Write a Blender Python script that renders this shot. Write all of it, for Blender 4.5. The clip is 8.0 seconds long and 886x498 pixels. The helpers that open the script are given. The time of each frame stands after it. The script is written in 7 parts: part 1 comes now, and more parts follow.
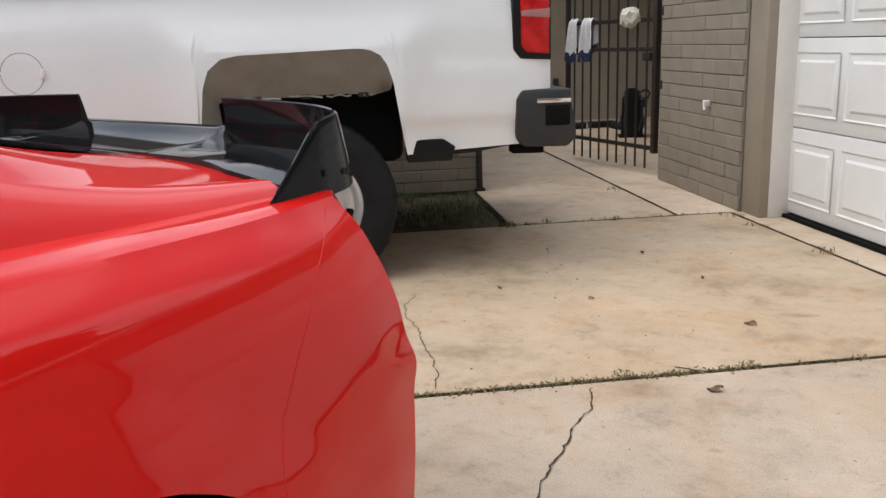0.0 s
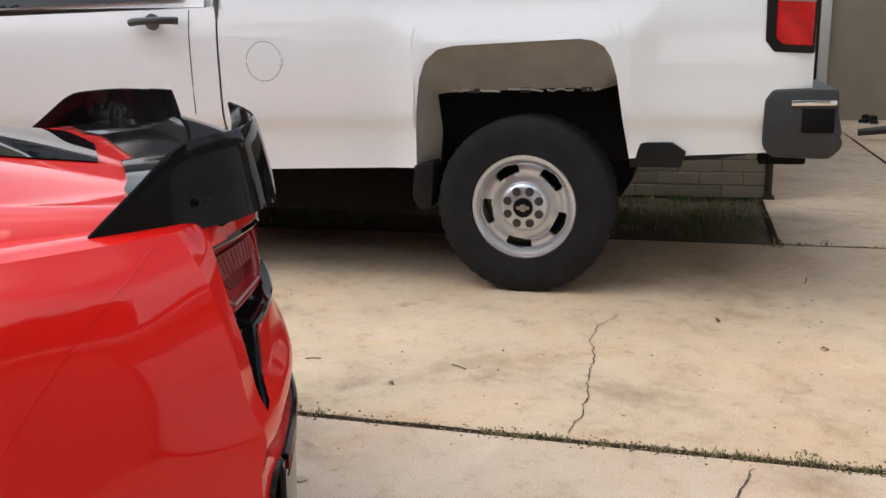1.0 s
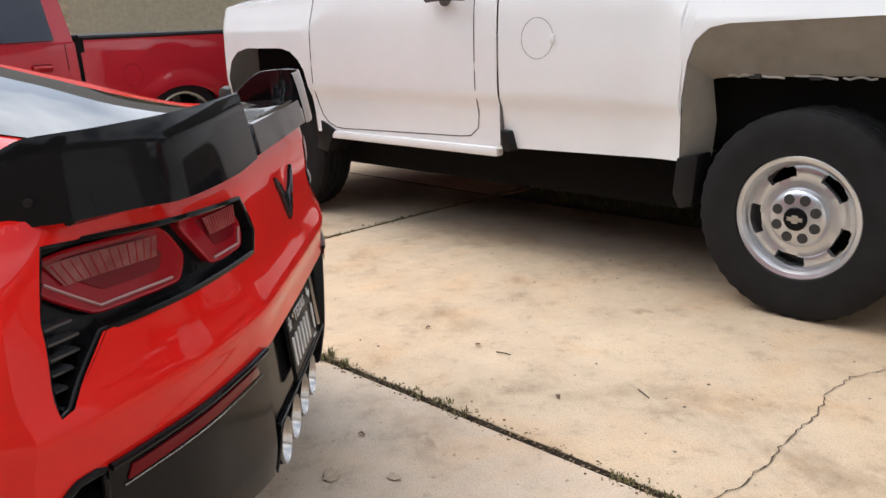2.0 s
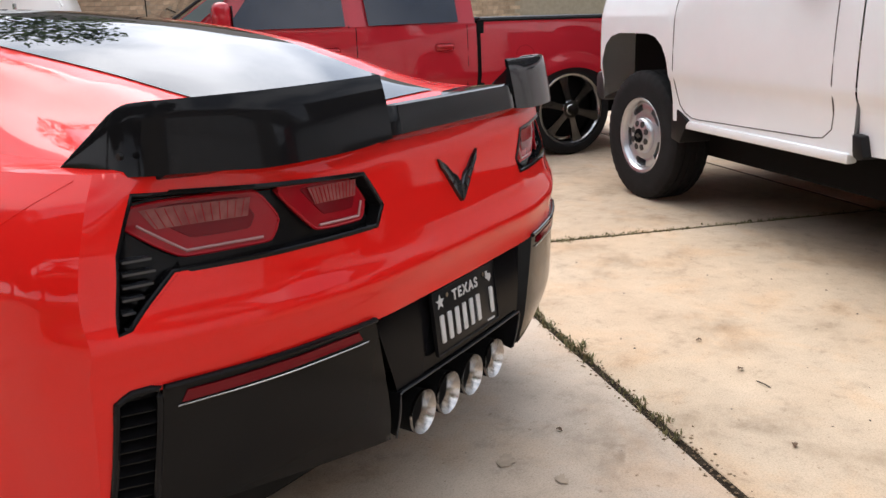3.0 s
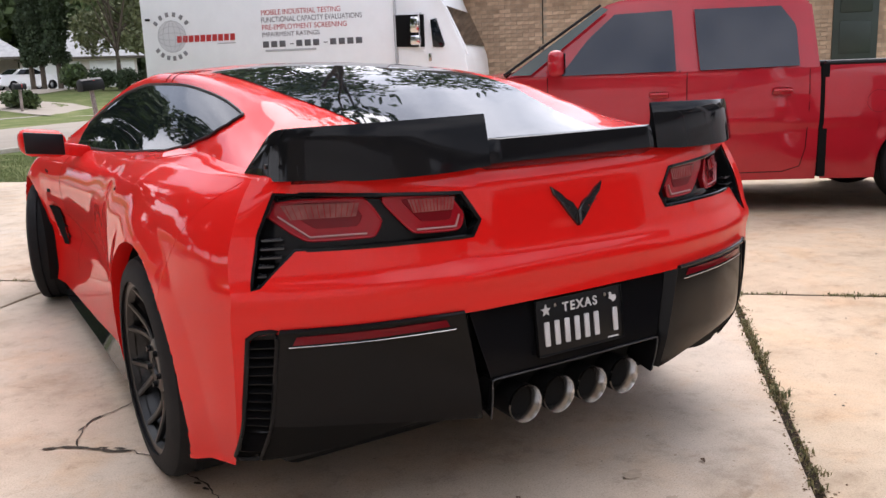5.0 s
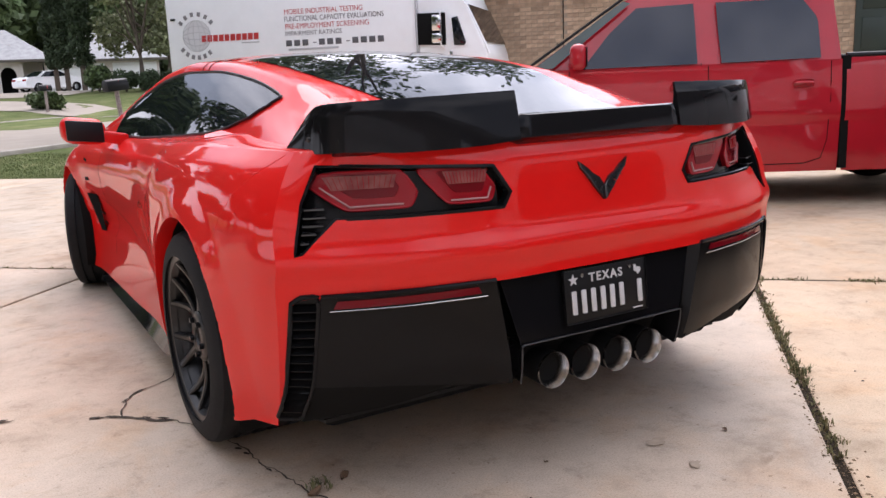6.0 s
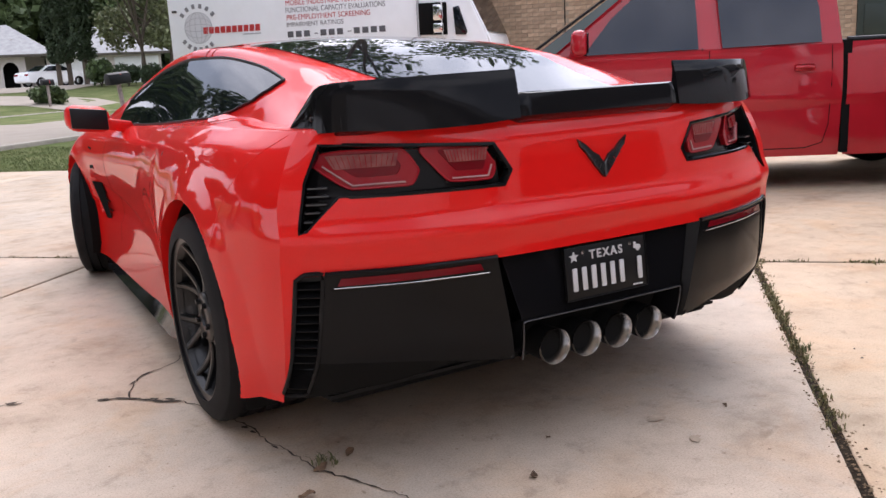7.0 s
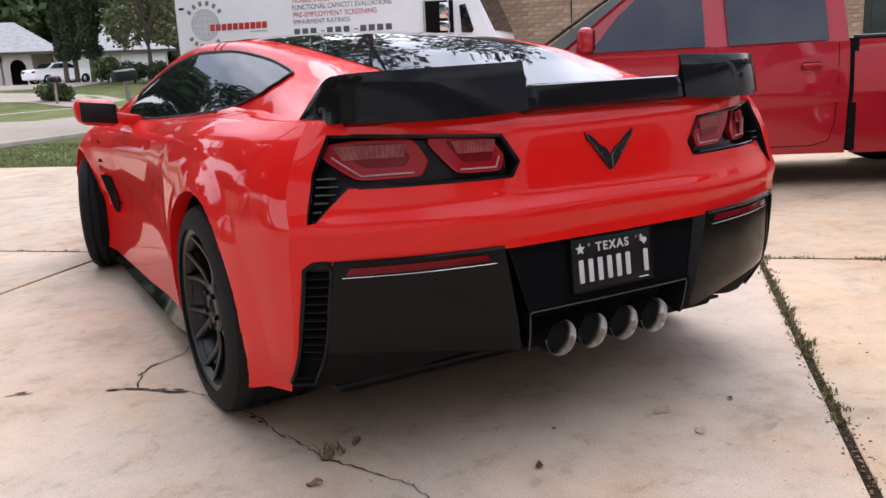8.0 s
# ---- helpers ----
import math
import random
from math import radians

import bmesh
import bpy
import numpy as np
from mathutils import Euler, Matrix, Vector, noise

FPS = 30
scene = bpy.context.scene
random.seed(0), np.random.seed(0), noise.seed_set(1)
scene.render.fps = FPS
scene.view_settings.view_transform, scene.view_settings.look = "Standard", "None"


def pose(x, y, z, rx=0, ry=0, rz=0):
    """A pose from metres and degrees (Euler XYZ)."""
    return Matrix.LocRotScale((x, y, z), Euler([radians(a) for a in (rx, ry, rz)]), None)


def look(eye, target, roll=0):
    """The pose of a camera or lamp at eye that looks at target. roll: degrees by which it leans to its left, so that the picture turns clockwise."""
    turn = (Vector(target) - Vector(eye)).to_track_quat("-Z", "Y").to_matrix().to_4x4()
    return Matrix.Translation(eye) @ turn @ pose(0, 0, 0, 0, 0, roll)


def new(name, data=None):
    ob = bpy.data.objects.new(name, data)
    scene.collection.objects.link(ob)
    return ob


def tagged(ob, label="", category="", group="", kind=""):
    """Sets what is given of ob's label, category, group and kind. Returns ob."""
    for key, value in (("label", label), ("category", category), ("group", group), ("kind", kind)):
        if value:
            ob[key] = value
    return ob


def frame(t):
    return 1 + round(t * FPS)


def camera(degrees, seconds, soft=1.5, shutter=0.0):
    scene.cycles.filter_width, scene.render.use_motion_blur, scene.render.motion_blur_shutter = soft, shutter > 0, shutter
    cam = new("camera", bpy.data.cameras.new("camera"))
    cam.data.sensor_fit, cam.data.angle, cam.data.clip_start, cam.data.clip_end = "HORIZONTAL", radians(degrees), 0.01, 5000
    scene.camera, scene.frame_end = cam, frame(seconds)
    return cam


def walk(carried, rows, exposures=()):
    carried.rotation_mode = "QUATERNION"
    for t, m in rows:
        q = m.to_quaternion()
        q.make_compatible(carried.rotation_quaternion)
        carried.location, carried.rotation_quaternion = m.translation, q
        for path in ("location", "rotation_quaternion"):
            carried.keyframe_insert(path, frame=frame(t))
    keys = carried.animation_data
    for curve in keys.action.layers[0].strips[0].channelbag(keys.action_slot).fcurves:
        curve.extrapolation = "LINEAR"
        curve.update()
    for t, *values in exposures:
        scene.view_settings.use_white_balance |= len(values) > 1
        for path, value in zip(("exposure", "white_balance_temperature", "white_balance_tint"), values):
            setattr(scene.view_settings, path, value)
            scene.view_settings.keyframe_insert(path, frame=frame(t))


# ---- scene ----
cam = camera(55.2, 8.0)
PATH = [
    (0, (0.004, 0.0, 1.18), (1.256, -1.485, 0.704), -1.9),
    (0.5, (-0.087, -0.356, 1.192), (1.426, -1.58, 0.728), -2.6),
    (1, (-0.16, -0.715, 1.194), (1.584, -1.564, 0.704), -1.8),
    (1.5, (-0.132, -1.133, 1.197), (1.742, -1.589, 0.665), -2.1),
    (2, (-0.102, -1.531, 1.204), (1.825, -1.435, 0.678), -2.1),
    (2.2, (-0.091, -1.682, 1.21), (1.813, -1.373, 0.68), -1.7),
    (3.3, (0.176, -2.23, 1.178), (1.651, -0.98, 0.667), -1.3),
    (3.5, (0.191, -2.318, 1.172), (1.573, -0.96, 0.676), -0.9),
    (4, (0.216, -2.511, 1.18), (1.442, -1.005, 0.703), -1.3),
    (4.5, (0.309, -2.681, 1.191), (1.391, -1.055, 0.762), -1.8),
    (4.7, (0.367, -2.758, 1.19), (1.38, -1.084, 0.779), -1.9),
    (6, (0.264, -2.926, 1.126), (1.196, -1.202, 0.726), -2.4),
    (6.5, (0.257, -2.949, 1.109), (1.176, -1.223, 0.691), -2.5),
    (7, (0.248, -2.96, 1.095), (1.17, -1.236, 0.677), -2.9),
    (7.5, (0.235, -2.969, 1.079), (1.156, -1.243, 0.663), -3.1),
    (8, (0.231, -2.975, 1.078), (1.143, -1.245, 0.658), -2.7),
]
EXPOSURES = [(0, .62, 6380, 10), (1.5, .84, 6400, 10), (2.2, .98, 6400, 10), (3.5, 1.04, 6380, 13), (4.7, 1.08, 6350, 15), (6.0, 1.06, 6230, 19), (8.0, 1.01, 6180, 18)]
walk(cam, [(t, look(eye, target, roll)) for t, eye, target, roll in PATH], EXPOSURES)

# ---- daylight: bright overcast ----
world = bpy.data.worlds.new("sky")
scene.world = world
world.use_nodes = True
wn = world.node_tree
sky = wn.nodes.new("ShaderNodeTexSky")
sky.sky_type = "NISHITA"
sky.sun_disc = False
sky.sun_elevation = radians(57)
sky.sun_rotation = radians(34)
sky.air_density, sky.dust_density, sky.ozone_density = 1.0, 6.0, 1.0
# thin cloud sheet: grey-white patches over the sky's own colour
coord = wn.nodes.new("ShaderNodeTexCoord")
cloud = wn.nodes.new("ShaderNodeTexNoise")
cloud.inputs["Scale"].default_value, cloud.inputs["Detail"].default_value = 3.2, 7
wn.links.new(coord.outputs["Generated"], cloud.inputs["Vector"])
ramp = wn.nodes.new("ShaderNodeValToRGB")
ramp.color_ramp.elements[0].position, ramp.color_ramp.elements[0].color = 0.40, (3.6, 4.1, 4.9, 1)
ramp.color_ramp.elements[1].position, ramp.color_ramp.elements[1].color = 0.60, (11.2, 11.4, 11.8, 1)
wn.links.new(cloud.outputs["Fac"], ramp.inputs["Fac"])
blend = wn.nodes.new("ShaderNodeMixRGB")
blend.inputs["Fac"].default_value = 0.85
wn.links.new(sky.outputs["Color"], blend.inputs[1])
wn.links.new(ramp.outputs["Color"], blend.inputs[2])
# thin bright cloud beside the veiled sun
SUNWARD = Vector((0.30, 0.45, 0.84)).normalized()
HAZE = Vector((0.68, 0.58, 0.45)).normalized()
dot = wn.nodes.new("ShaderNodeVectorMath")
dot.operation = "DOT_PRODUCT"
dot.inputs[1].default_value = HAZE
wn.links.new(coord.outputs["Generated"], dot.inputs[0])
glow = wn.nodes.new("ShaderNodeMath")
glow.operation, glow.use_clamp = "MAXIMUM", True
glow.inputs[1].default_value = 0.0
wn.links.new(dot.outputs["Value"], glow.inputs[0])
power = wn.nodes.new("ShaderNodeMath")
power.operation = "POWER"
power.inputs[1].default_value = 6.0
wn.links.new(glow.outputs[0], power.inputs[0])
gain = wn.nodes.new("ShaderNodeMath")
gain.operation = "MULTIPLY_ADD"
gain.inputs[1].default_value, gain.inputs[2].default_value = 0.5, 1.0
wn.links.new(power.outputs[0], gain.inputs[0])
veil = wn.nodes.new("ShaderNodeVectorMath")
veil.operation = "SCALE"
wn.links.new(blend.outputs["Color"], veil.inputs[0])
wn.links.new(gain.outputs[0], veil.inputs["Scale"])
wn.nodes["Background"].inputs["Strength"].default_value = 0.1
wn.links.new(veil.outputs["Vector"], wn.nodes["Background"].inputs["Color"])

sun = new("sun", bpy.data.lights.new("sun", "SUN"))
sun.data.energy, sun.data.angle, sun.data.color = 1.10, radians(55), (1.0, 0.96, 0.9)
sun.matrix_world = look(SUNWARD * 30, (0, 0, 0))

# ---- materials ----
MATS = {}


def mat(name, color, rough=0.5, metal=0.0, coat=0.0, var=0.0, scale=6.0, bump=0.0, bump_scale=60.0, color2=None, trans=0.0, spec=0.5, island=False, ior=1.5, stretch=None):
    """A painted or natural surface: base colour varied at two scales, with fine relief."""
    if name in MATS:
        return MATS[name]
    m = bpy.data.materials.new(name)
    m.use_nodes = True
    nt = m.node_tree
    b = nt.nodes["Principled BSDF"]
    b.inputs["Base Color"].default_value = (*color, 1)
    b.inputs["Roughness"].default_value = rough
    b.inputs["Metallic"].default_value = metal
    b.inputs["Coat Weight"].default_value = coat
    b.inputs["Coat Roughness"].default_value = 0.03
    b.inputs["Transmission Weight"].default_value = trans
    b.inputs["Specular IOR Level"].default_value = spec
    b.inputs["IOR"].default_value = ior
    MATS[name] = m
    if var or bump or color2:
        tc = nt.nodes.new("ShaderNodeTexCoord")
        vec = tc.outputs["Object"]
        if stretch:
            mp = nt.nodes.new("ShaderNodeMapping")
            mp.inputs["Scale"].default_value = stretch
            nt.links.new(vec, mp.inputs["Vector"])
            vec = mp.outputs["Vector"]
    if var or color2:
        n1 = nt.nodes.new("ShaderNodeTexNoise")
        n1.inputs["Scale"].default_value, n1.inputs["Detail"].default_value = scale, 6
        n1.inputs["Roughness"].default_value = 0.65
        nt.links.new(vec, n1.inputs["Vector"])
        r = nt.nodes.new("ShaderNodeValToRGB")
        c2 = color2 or tuple(min(1, c * (1 + var)) for c in color)
        c1 = color if color2 else tuple(c * (1 - var) for c in color)
        r.color_ramp.elements[0].position, r.color_ramp.elements[1].position = 0.35, 0.65
        r.color_ramp.elements[0].color, r.color_ramp.elements[1].color = (*c1, 1), (*c2, 1)
        nt.links.new(n1.outputs["Fac"], r.inputs["Fac"])
        out = r.outputs["Color"]
        info = nt.nodes.new("ShaderNodeNewGeometry" if island else "ShaderNodeObjectInfo")
        hsv = nt.nodes.new("ShaderNodeHueSaturation")
        mr = nt.nodes.new("ShaderNodeMapRange")
        mr.inputs["To Min"].default_value, mr.inputs["To Max"].default_value = 1 - var, 1 + var
        nt.links.new(info.outputs["Random Per Island" if island else "Random"], mr.inputs["Value"])
        nt.links.new(mr.outputs["Result"], hsv.inputs["Value"])
        nt.links.new(out, hsv.inputs["Color"])
        nt.links.new(hsv.outputs["Color"], b.inputs["Base Color"])
    if bump:
        n2 = nt.nodes.new("ShaderNodeTexNoise")
        n2.inputs["Scale"].default_value, n2.inputs["Detail"].default_value = bump_scale, 5
        nt.links.new(vec, n2.inputs["Vector"])
        bp = nt.nodes.new("ShaderNodeBump")
        bp.inputs["Strength"].default_value, bp.inputs["Distance"].default_value = bump, 0.01
        nt.links.new(n2.outputs["Fac"], bp.inputs["Height"])
        nt.links.new(bp.outputs["Normal"], b.inputs["Normal"])
    return m


RED = mat("red_paint", (0.66, 0.009, 0.006), 0.6, coat=0.72, spec=0.06)
BLACK = mat("gloss_black", (0.008, 0.008, 0.009), 0.06, spec=0.13)
SATIN = mat("satin_black", (0.010, 0.010, 0.011), 0.4, spec=0.22)
CARBON = mat("smoked_black", (0.007, 0.007, 0.0075), 0.14, spec=0.13)
RECESS = mat("deep_gloss_black", (0.006, 0.006, 0.007), 0.10, spec=0.06)
RUBBER = mat("tyre_rubber", (0.010, 0.010, 0.011), 0.8, var=0.25, scale=9, bump=0.15, bump_scale=220, spec=0.25)
DARK = mat("underbody_black", (0.010, 0.010, 0.010), 0.9, spec=0.05)
CHROME = mat("chrome", (0.75, 0.74, 0.72), 0.12, metal=1.0)
STEEL = mat("polished_steel", (0.50, 0.48, 0.46), 0.22, metal=1.0, var=0.1, scale=30)
# dark glass with the blue of the reflected sky put into its colour
SKYGLASS = mat("sky_reflecting_blue_glass", (0.007, 0.012, 0.026), 0.02, spec=0.6)
LAMPRED = mat("bright_red_lamp", (0.46, 0.012, 0.014), 0.12, var=0.3, scale=9, spec=0.3)
TINT = mat("tinted_glass", (0.005, 0.007, 0.010), 0.02, spec=0.45)
LENS = mat("red_lens", (0.25, 0.006, 0.012), 0.10, spec=0.25)
LENS2 = mat("deep_red_lens", (0.13, 0.004, 0.008), 0.12, spec=0.18)
LENSRIM = mat("bright_red_lens_edge", (0.30, 0.006, 0.012), 0.15, spec=0.2)
REDSEAM = mat("shaded_red_gap", (0.22, 0.006, 0.005), 0.9)
GREYSEAM = mat("grey_panel_gap", (0.10, 0.10, 0.10), 0.9)
REFLECTOR = mat("lamp_reflector", (0.32, 0.11, 0.10), 0.3, var=0.2, scale=22, spec=0.25, color2=(.22, .035, .035))
SLATGREY = mat("satin_grey_slat", (0.035, 0.036, 0.04), 0.25, spec=0.5)
RIB = mat("pink_light_guide", (0.40, 0.20, 0.20), 0.25)
WHITE = mat("white_truck_paint", (0.83, 0.86, 0.885), 0.45, coat=1.0, var=0.02, scale=2)
MAROON = mat("dark_red_truck_paint", (0.43, 0.010, 0.021), 0.45, coat=1.0, spec=.15, var=.04, scale=3)
PLASTIC = mat("grey_black_plastic", (0.028, 0.029, 0.031), 0.55, var=0.15, scale=20, bump=0.1, bump_scale=300)
LINER = mat("grey_wheel_liner", (0.23, 0.215, 0.19), 0.6, var=0.12, scale=7)
SILVER = mat("silver_wheel_paint", (0.58, 0.60, 0.63), 0.28, metal=0.75, var=0.06, scale=12)

# ---- mesh helpers ----


def thing(name, label, category, m=None, group="", kind=""):
    ob = new(name)
    ob.empty_display_size = 0.2
    if m is not None:
        ob.matrix_basis = m
    return tagged(ob, label, category, group, kind)


def mesh_of(bm, smooth=True, angle=35):
    me = bpy.data.meshes.new("mesh")
    bmesh.ops.recalc_face_normals(bm, faces=bm.faces)
    if smooth:
        lim = radians(angle)
        for f in bm.faces:
            f.smooth = True
        for e in bm.edges:
            e.smooth = not (len(e.link_faces) == 2 and e.calc_face_angle(0) > lim)
    bm.to_mesh(me)
    bm.free()
    return me


def part(name, bm, material, parent=None, label="", smooth=True, angle=35, m=None):
    """One mesh object, under a thing or a part when a parent is given."""
    me = mesh_of(bm, smooth, angle) if isinstance(bm, bmesh.types.BMesh) else bm
    if material and not me.materials:
        me.materials.append(material)
    ob = new(name, me)
    if parent is not None:
        ob.parent = parent
    if m is not None:
        ob.matrix_basis = m
    if label:
        ob["label"] = label
    return ob


def box(c, s, bevel=0.0, bm=None, seg=2, rot=None):
    bm = bm or bmesh.new()
    m = Matrix.Translation(c) @ (rot.to_4x4() if rot is not None else Matrix.Identity(4)) @ Matrix.Diagonal((*s, 1))
    r = bmesh.ops.create_cube(bm, size=1, matrix=m)
    if bevel:
        es = list({e for v in r["verts"] for e in v.link_edges})
        bmesh.ops.bevel(bm, geom=es, offset=bevel, segments=seg, affect="EDGES", profile=0.5)
    return bm


def rod(p, q, r, r2=None, n=12, bm=None, caps=True):
    bm = bm or bmesh.new()
    p, q = Vector(p), Vector(q)
    d = q - p
    m = Matrix.Translation((p + q) / 2) @ d.to_track_quat("Z", "Y").to_matrix().to_4x4()
    bmesh.ops.create_cone(bm, cap_ends=caps, segments=n, radius1=r, radius2=r if r2 is None else r2, depth=d.length, matrix=m)
    return bm


def lathe(profile, n=48, bm=None, axis="X", m=None):
    """Turn a profile of (radius, offset along the axis)."""
    bm = bm or bmesh.new()
    rings = []
    for r, h in profile:
        ring = []
        for i in range(n):
            a = 2 * math.pi * i / n
            c, s = r * math.cos(a), r * math.sin(a)
            p = Vector((h, c, s)) if axis == "X" else Vector((c, s, h))
            ring.append(bm.verts.new(m @ p if m is not None else p))
        rings.append(ring)
    for a, b in zip(rings, rings[1:]):
        for i in range(n):
            bm.faces.new((a[i], a[(i + 1) % n], b[(i + 1) % n], b[i]))
    return bm


def prism(poly, a, b, axes="yz", bm=None, bevel=0.0):
    """A polygon in two axes, drawn out along the third from a to b."""
    bm = bm or bmesh.new()

    def put(u, v, w):
        d = dict(zip(axes, (u, v)))
        third = next(k for k in "xyz" if k not in axes)
        d[third] = w
        return Vector((d["x"], d["y"], d["z"]))

    va = [bm.verts.new(put(u, v, a)) for u, v in poly]
    vb = [bm.verts.new(put(u, v, b)) for u, v in poly]
    n = len(poly)
    fs = [bm.faces.new(va), bm.faces.new(list(reversed(vb)))]
    for i in range(n):
        fs.append(bm.faces.new((va[i], vb[i], vb[(i + 1) % n], va[(i + 1) % n])))
    if bevel:
        es = list({e for f in fs for e in f.edges})
        bmesh.ops.bevel(bm, geom=es, offset=bevel, segments=2, affect="EDGES", profile=0.5)
    return bm


def resample(pts, n):
    pts = [np.array(p, float) for p in pts]
    d = [0.0]
    for a, b in zip(pts, pts[1:]):
        d.append(d[-1] + max(1e-9, np.linalg.norm(b - a)))
    return [np.array([np.interp(t, d, [p[k] for p in pts]) for k in range(len(pts[0]))]) for t in np.linspace(0, d[-1], n)]


def ruled(A, B, n, m, fn=None, bm=None):
    """A sheet between two lines, by way of fn(point) -> place."""
    bm = bm or bmesh.new()
    a, b = resample(A, n), resample(B, n)
    fn = fn or (lambda p: p)
    g = [[bm.verts.new(Vector(fn(p + (q - p) * k / m))) for k in range(m + 1)] for p, q in zip(a, b)]
    for i in range(n - 1):
        for k in range(m):
            bm.faces.new((g[i][k], g[i + 1][k], g[i + 1][k + 1], g[i][k + 1]))
    return bm


def thicken(bm, t):
    bmesh.ops.recalc_face_normals(bm, faces=bm.faces)
    bmesh.ops.solidify(bm, geom=list(bm.faces), thickness=t)
    return bm


def tube(pts, r, n=8, bm=None, closed=False):
    bm = bm or bmesh.new()
    pts = [Vector(p) for p in pts]
    rings = []
    for i, p in enumerate(pts):
        a = pts[i - 1] if i or closed else p
        b = pts[(i + 1) % len(pts)] if i + 1 < len(pts) or closed else p
        q = (b - a).to_track_quat("Z", "Y").to_matrix()
        rings.append([bm.verts.new(p + q @ Vector((r * math.cos(2 * math.pi * k / n), r * math.sin(2 * math.pi * k / n), 0))) for k in range(n)])
    for a, b in zip(rings, rings[1:] + (rings[:1] if closed else [])):
        for k in range(n):
            bm.faces.new((a[k], a[(k + 1) % n], b[(k + 1) % n], b[k]))
    if not closed:
        bm.faces.new(rings[0][::-1])
        bm.faces.new(rings[-1])
    return bm


def cubic(xs, ys, t):
    """Smooth curve through keys without overshoot."""
    xs, ys = np.array(xs, float), np.array(ys, float)
    h = np.diff(xs)
    d = np.diff(ys) / h
    s = np.zeros(len(xs))
    s[0], s[-1] = d[0], d[-1]
    for i in range(1, len(xs) - 1):
        if d[i - 1] * d[i] > 0:
            w1, w2 = 2 * h[i] + h[i - 1], h[i] + 2 * h[i - 1]
            s[i] = (w1 + w2) / (w1 / d[i - 1] + w2 / d[i])
    t = min(max(t, xs[0]), xs[-1])
    i = min(int(np.searchsorted(xs, t, "right")) - 1, len(xs) - 2)
    u = (t - xs[i]) / h[i]
    return float((2 * u**3 - 3 * u**2 + 1) * ys[i] + (u**3 - 2 * u**2 + u) * h[i] * s[i] + (-2 * u**3 + 3 * u**2) * ys[i + 1] + (u**3 - u**2) * h[i] * s[i + 1])


# the driveway's own axes: s along the parked pickup, v across it towards the sports car
DRIVE = pose(3.15, -2.72, 0, 0, 0, 47.6)


def D(s, v, z=0.0):
    return DRIVE @ Vector((s, v, z))


def wheel(parent, c, r, w, rim_r, face, spokes, name="wheel", turn=0.0, outward=1, label="", material=None, lugs=True):
    """Tyre with grooved tread, rim and a face built by spokes(bm list)."""
    m = pose(*c, 0, 0, turn)
    wh = new(name)
    wh.parent, wh.matrix_basis = parent, m
    if label:
        wh["label"] = label
    o = outward
    prof = [(rim_r, -.42 * w), (rim_r + .012, -.49 * w), (r - .075, -.5 * w), (r - .03, -.485 * w), (r - .008, -.44 * w), (r, -.38 * w)]
    for k in (-.25, -.08, .08, .25):
        prof += [(r, (k - .035) * w), (r - .009, (k - .03) * w), (r - .009, (k + .03) * w), (r, (k + .035) * w)]
    prof += [(r, .38 * w), (r - .008, .44 * w), (r - .03, .485 * w), (r - .075, .5 * w), (rim_r + .012, .49 * w), (rim_r, .42 * w)]
    bm = lathe(prof, 160 if lugs else 96)
    rot = Matrix.Rotation(radians(90), 4, "Z")
    bmesh.ops.transform(bm, matrix=rot, verts=bm.verts)
    if lugs:
        for vert in bm.verts:
            rr = math.hypot(vert.co.x, vert.co.z)
            if rr > r - .04 and abs(vert.co.y) > .30 * w and int(round(math.atan2(vert.co.x, vert.co.z) / (2 * math.pi) * 160)) % 4 in (0, 1):
                k = (rr - .004) / rr
                vert.co.x, vert.co.z = vert.co.x * k, vert.co.z * k
    part("tyre", bm, RUBBER, wh, "black rubber tyre", angle=30)
    bm = lathe([(rim_r - .012, -.40 * w), (rim_r + .004, -.44 * w), (rim_r + .004, -.42 * w), (rim_r - .02, -.3 * w), (rim_r - .03, .0), (rim_r - .03, .3 * w), (rim_r - .012, .41 * w), (rim_r + .003, .43 * w), (rim_r + .012, .455 * w), (rim_r + .004, .475 * w), (rim_r - .012, .455 * w), (rim_r - .022, .40 * w)], 72)
    bmesh.ops.transform(bm, matrix=rot if o > 0 else Matrix.Rotation(radians(-90), 4, "Z"), verts=bm.verts)
    part("rim", bm, material, wh)
    spokes(wh, rim_r, w, o)
    bm = lathe([(0.001, 0.0), (rim_r - .05, 0.0), (rim_r - .05, -.03), (0.001, -.03)], 40)
    bmesh.ops.transform(bm, matrix=rot, verts=bm.verts)
    part("brake_drum", bm, DARK, wh)
    return wh



# ---- ground ----
CONCRETE = mat("driveway_concrete", (0.50, 0.42, 0.335), 0.85)


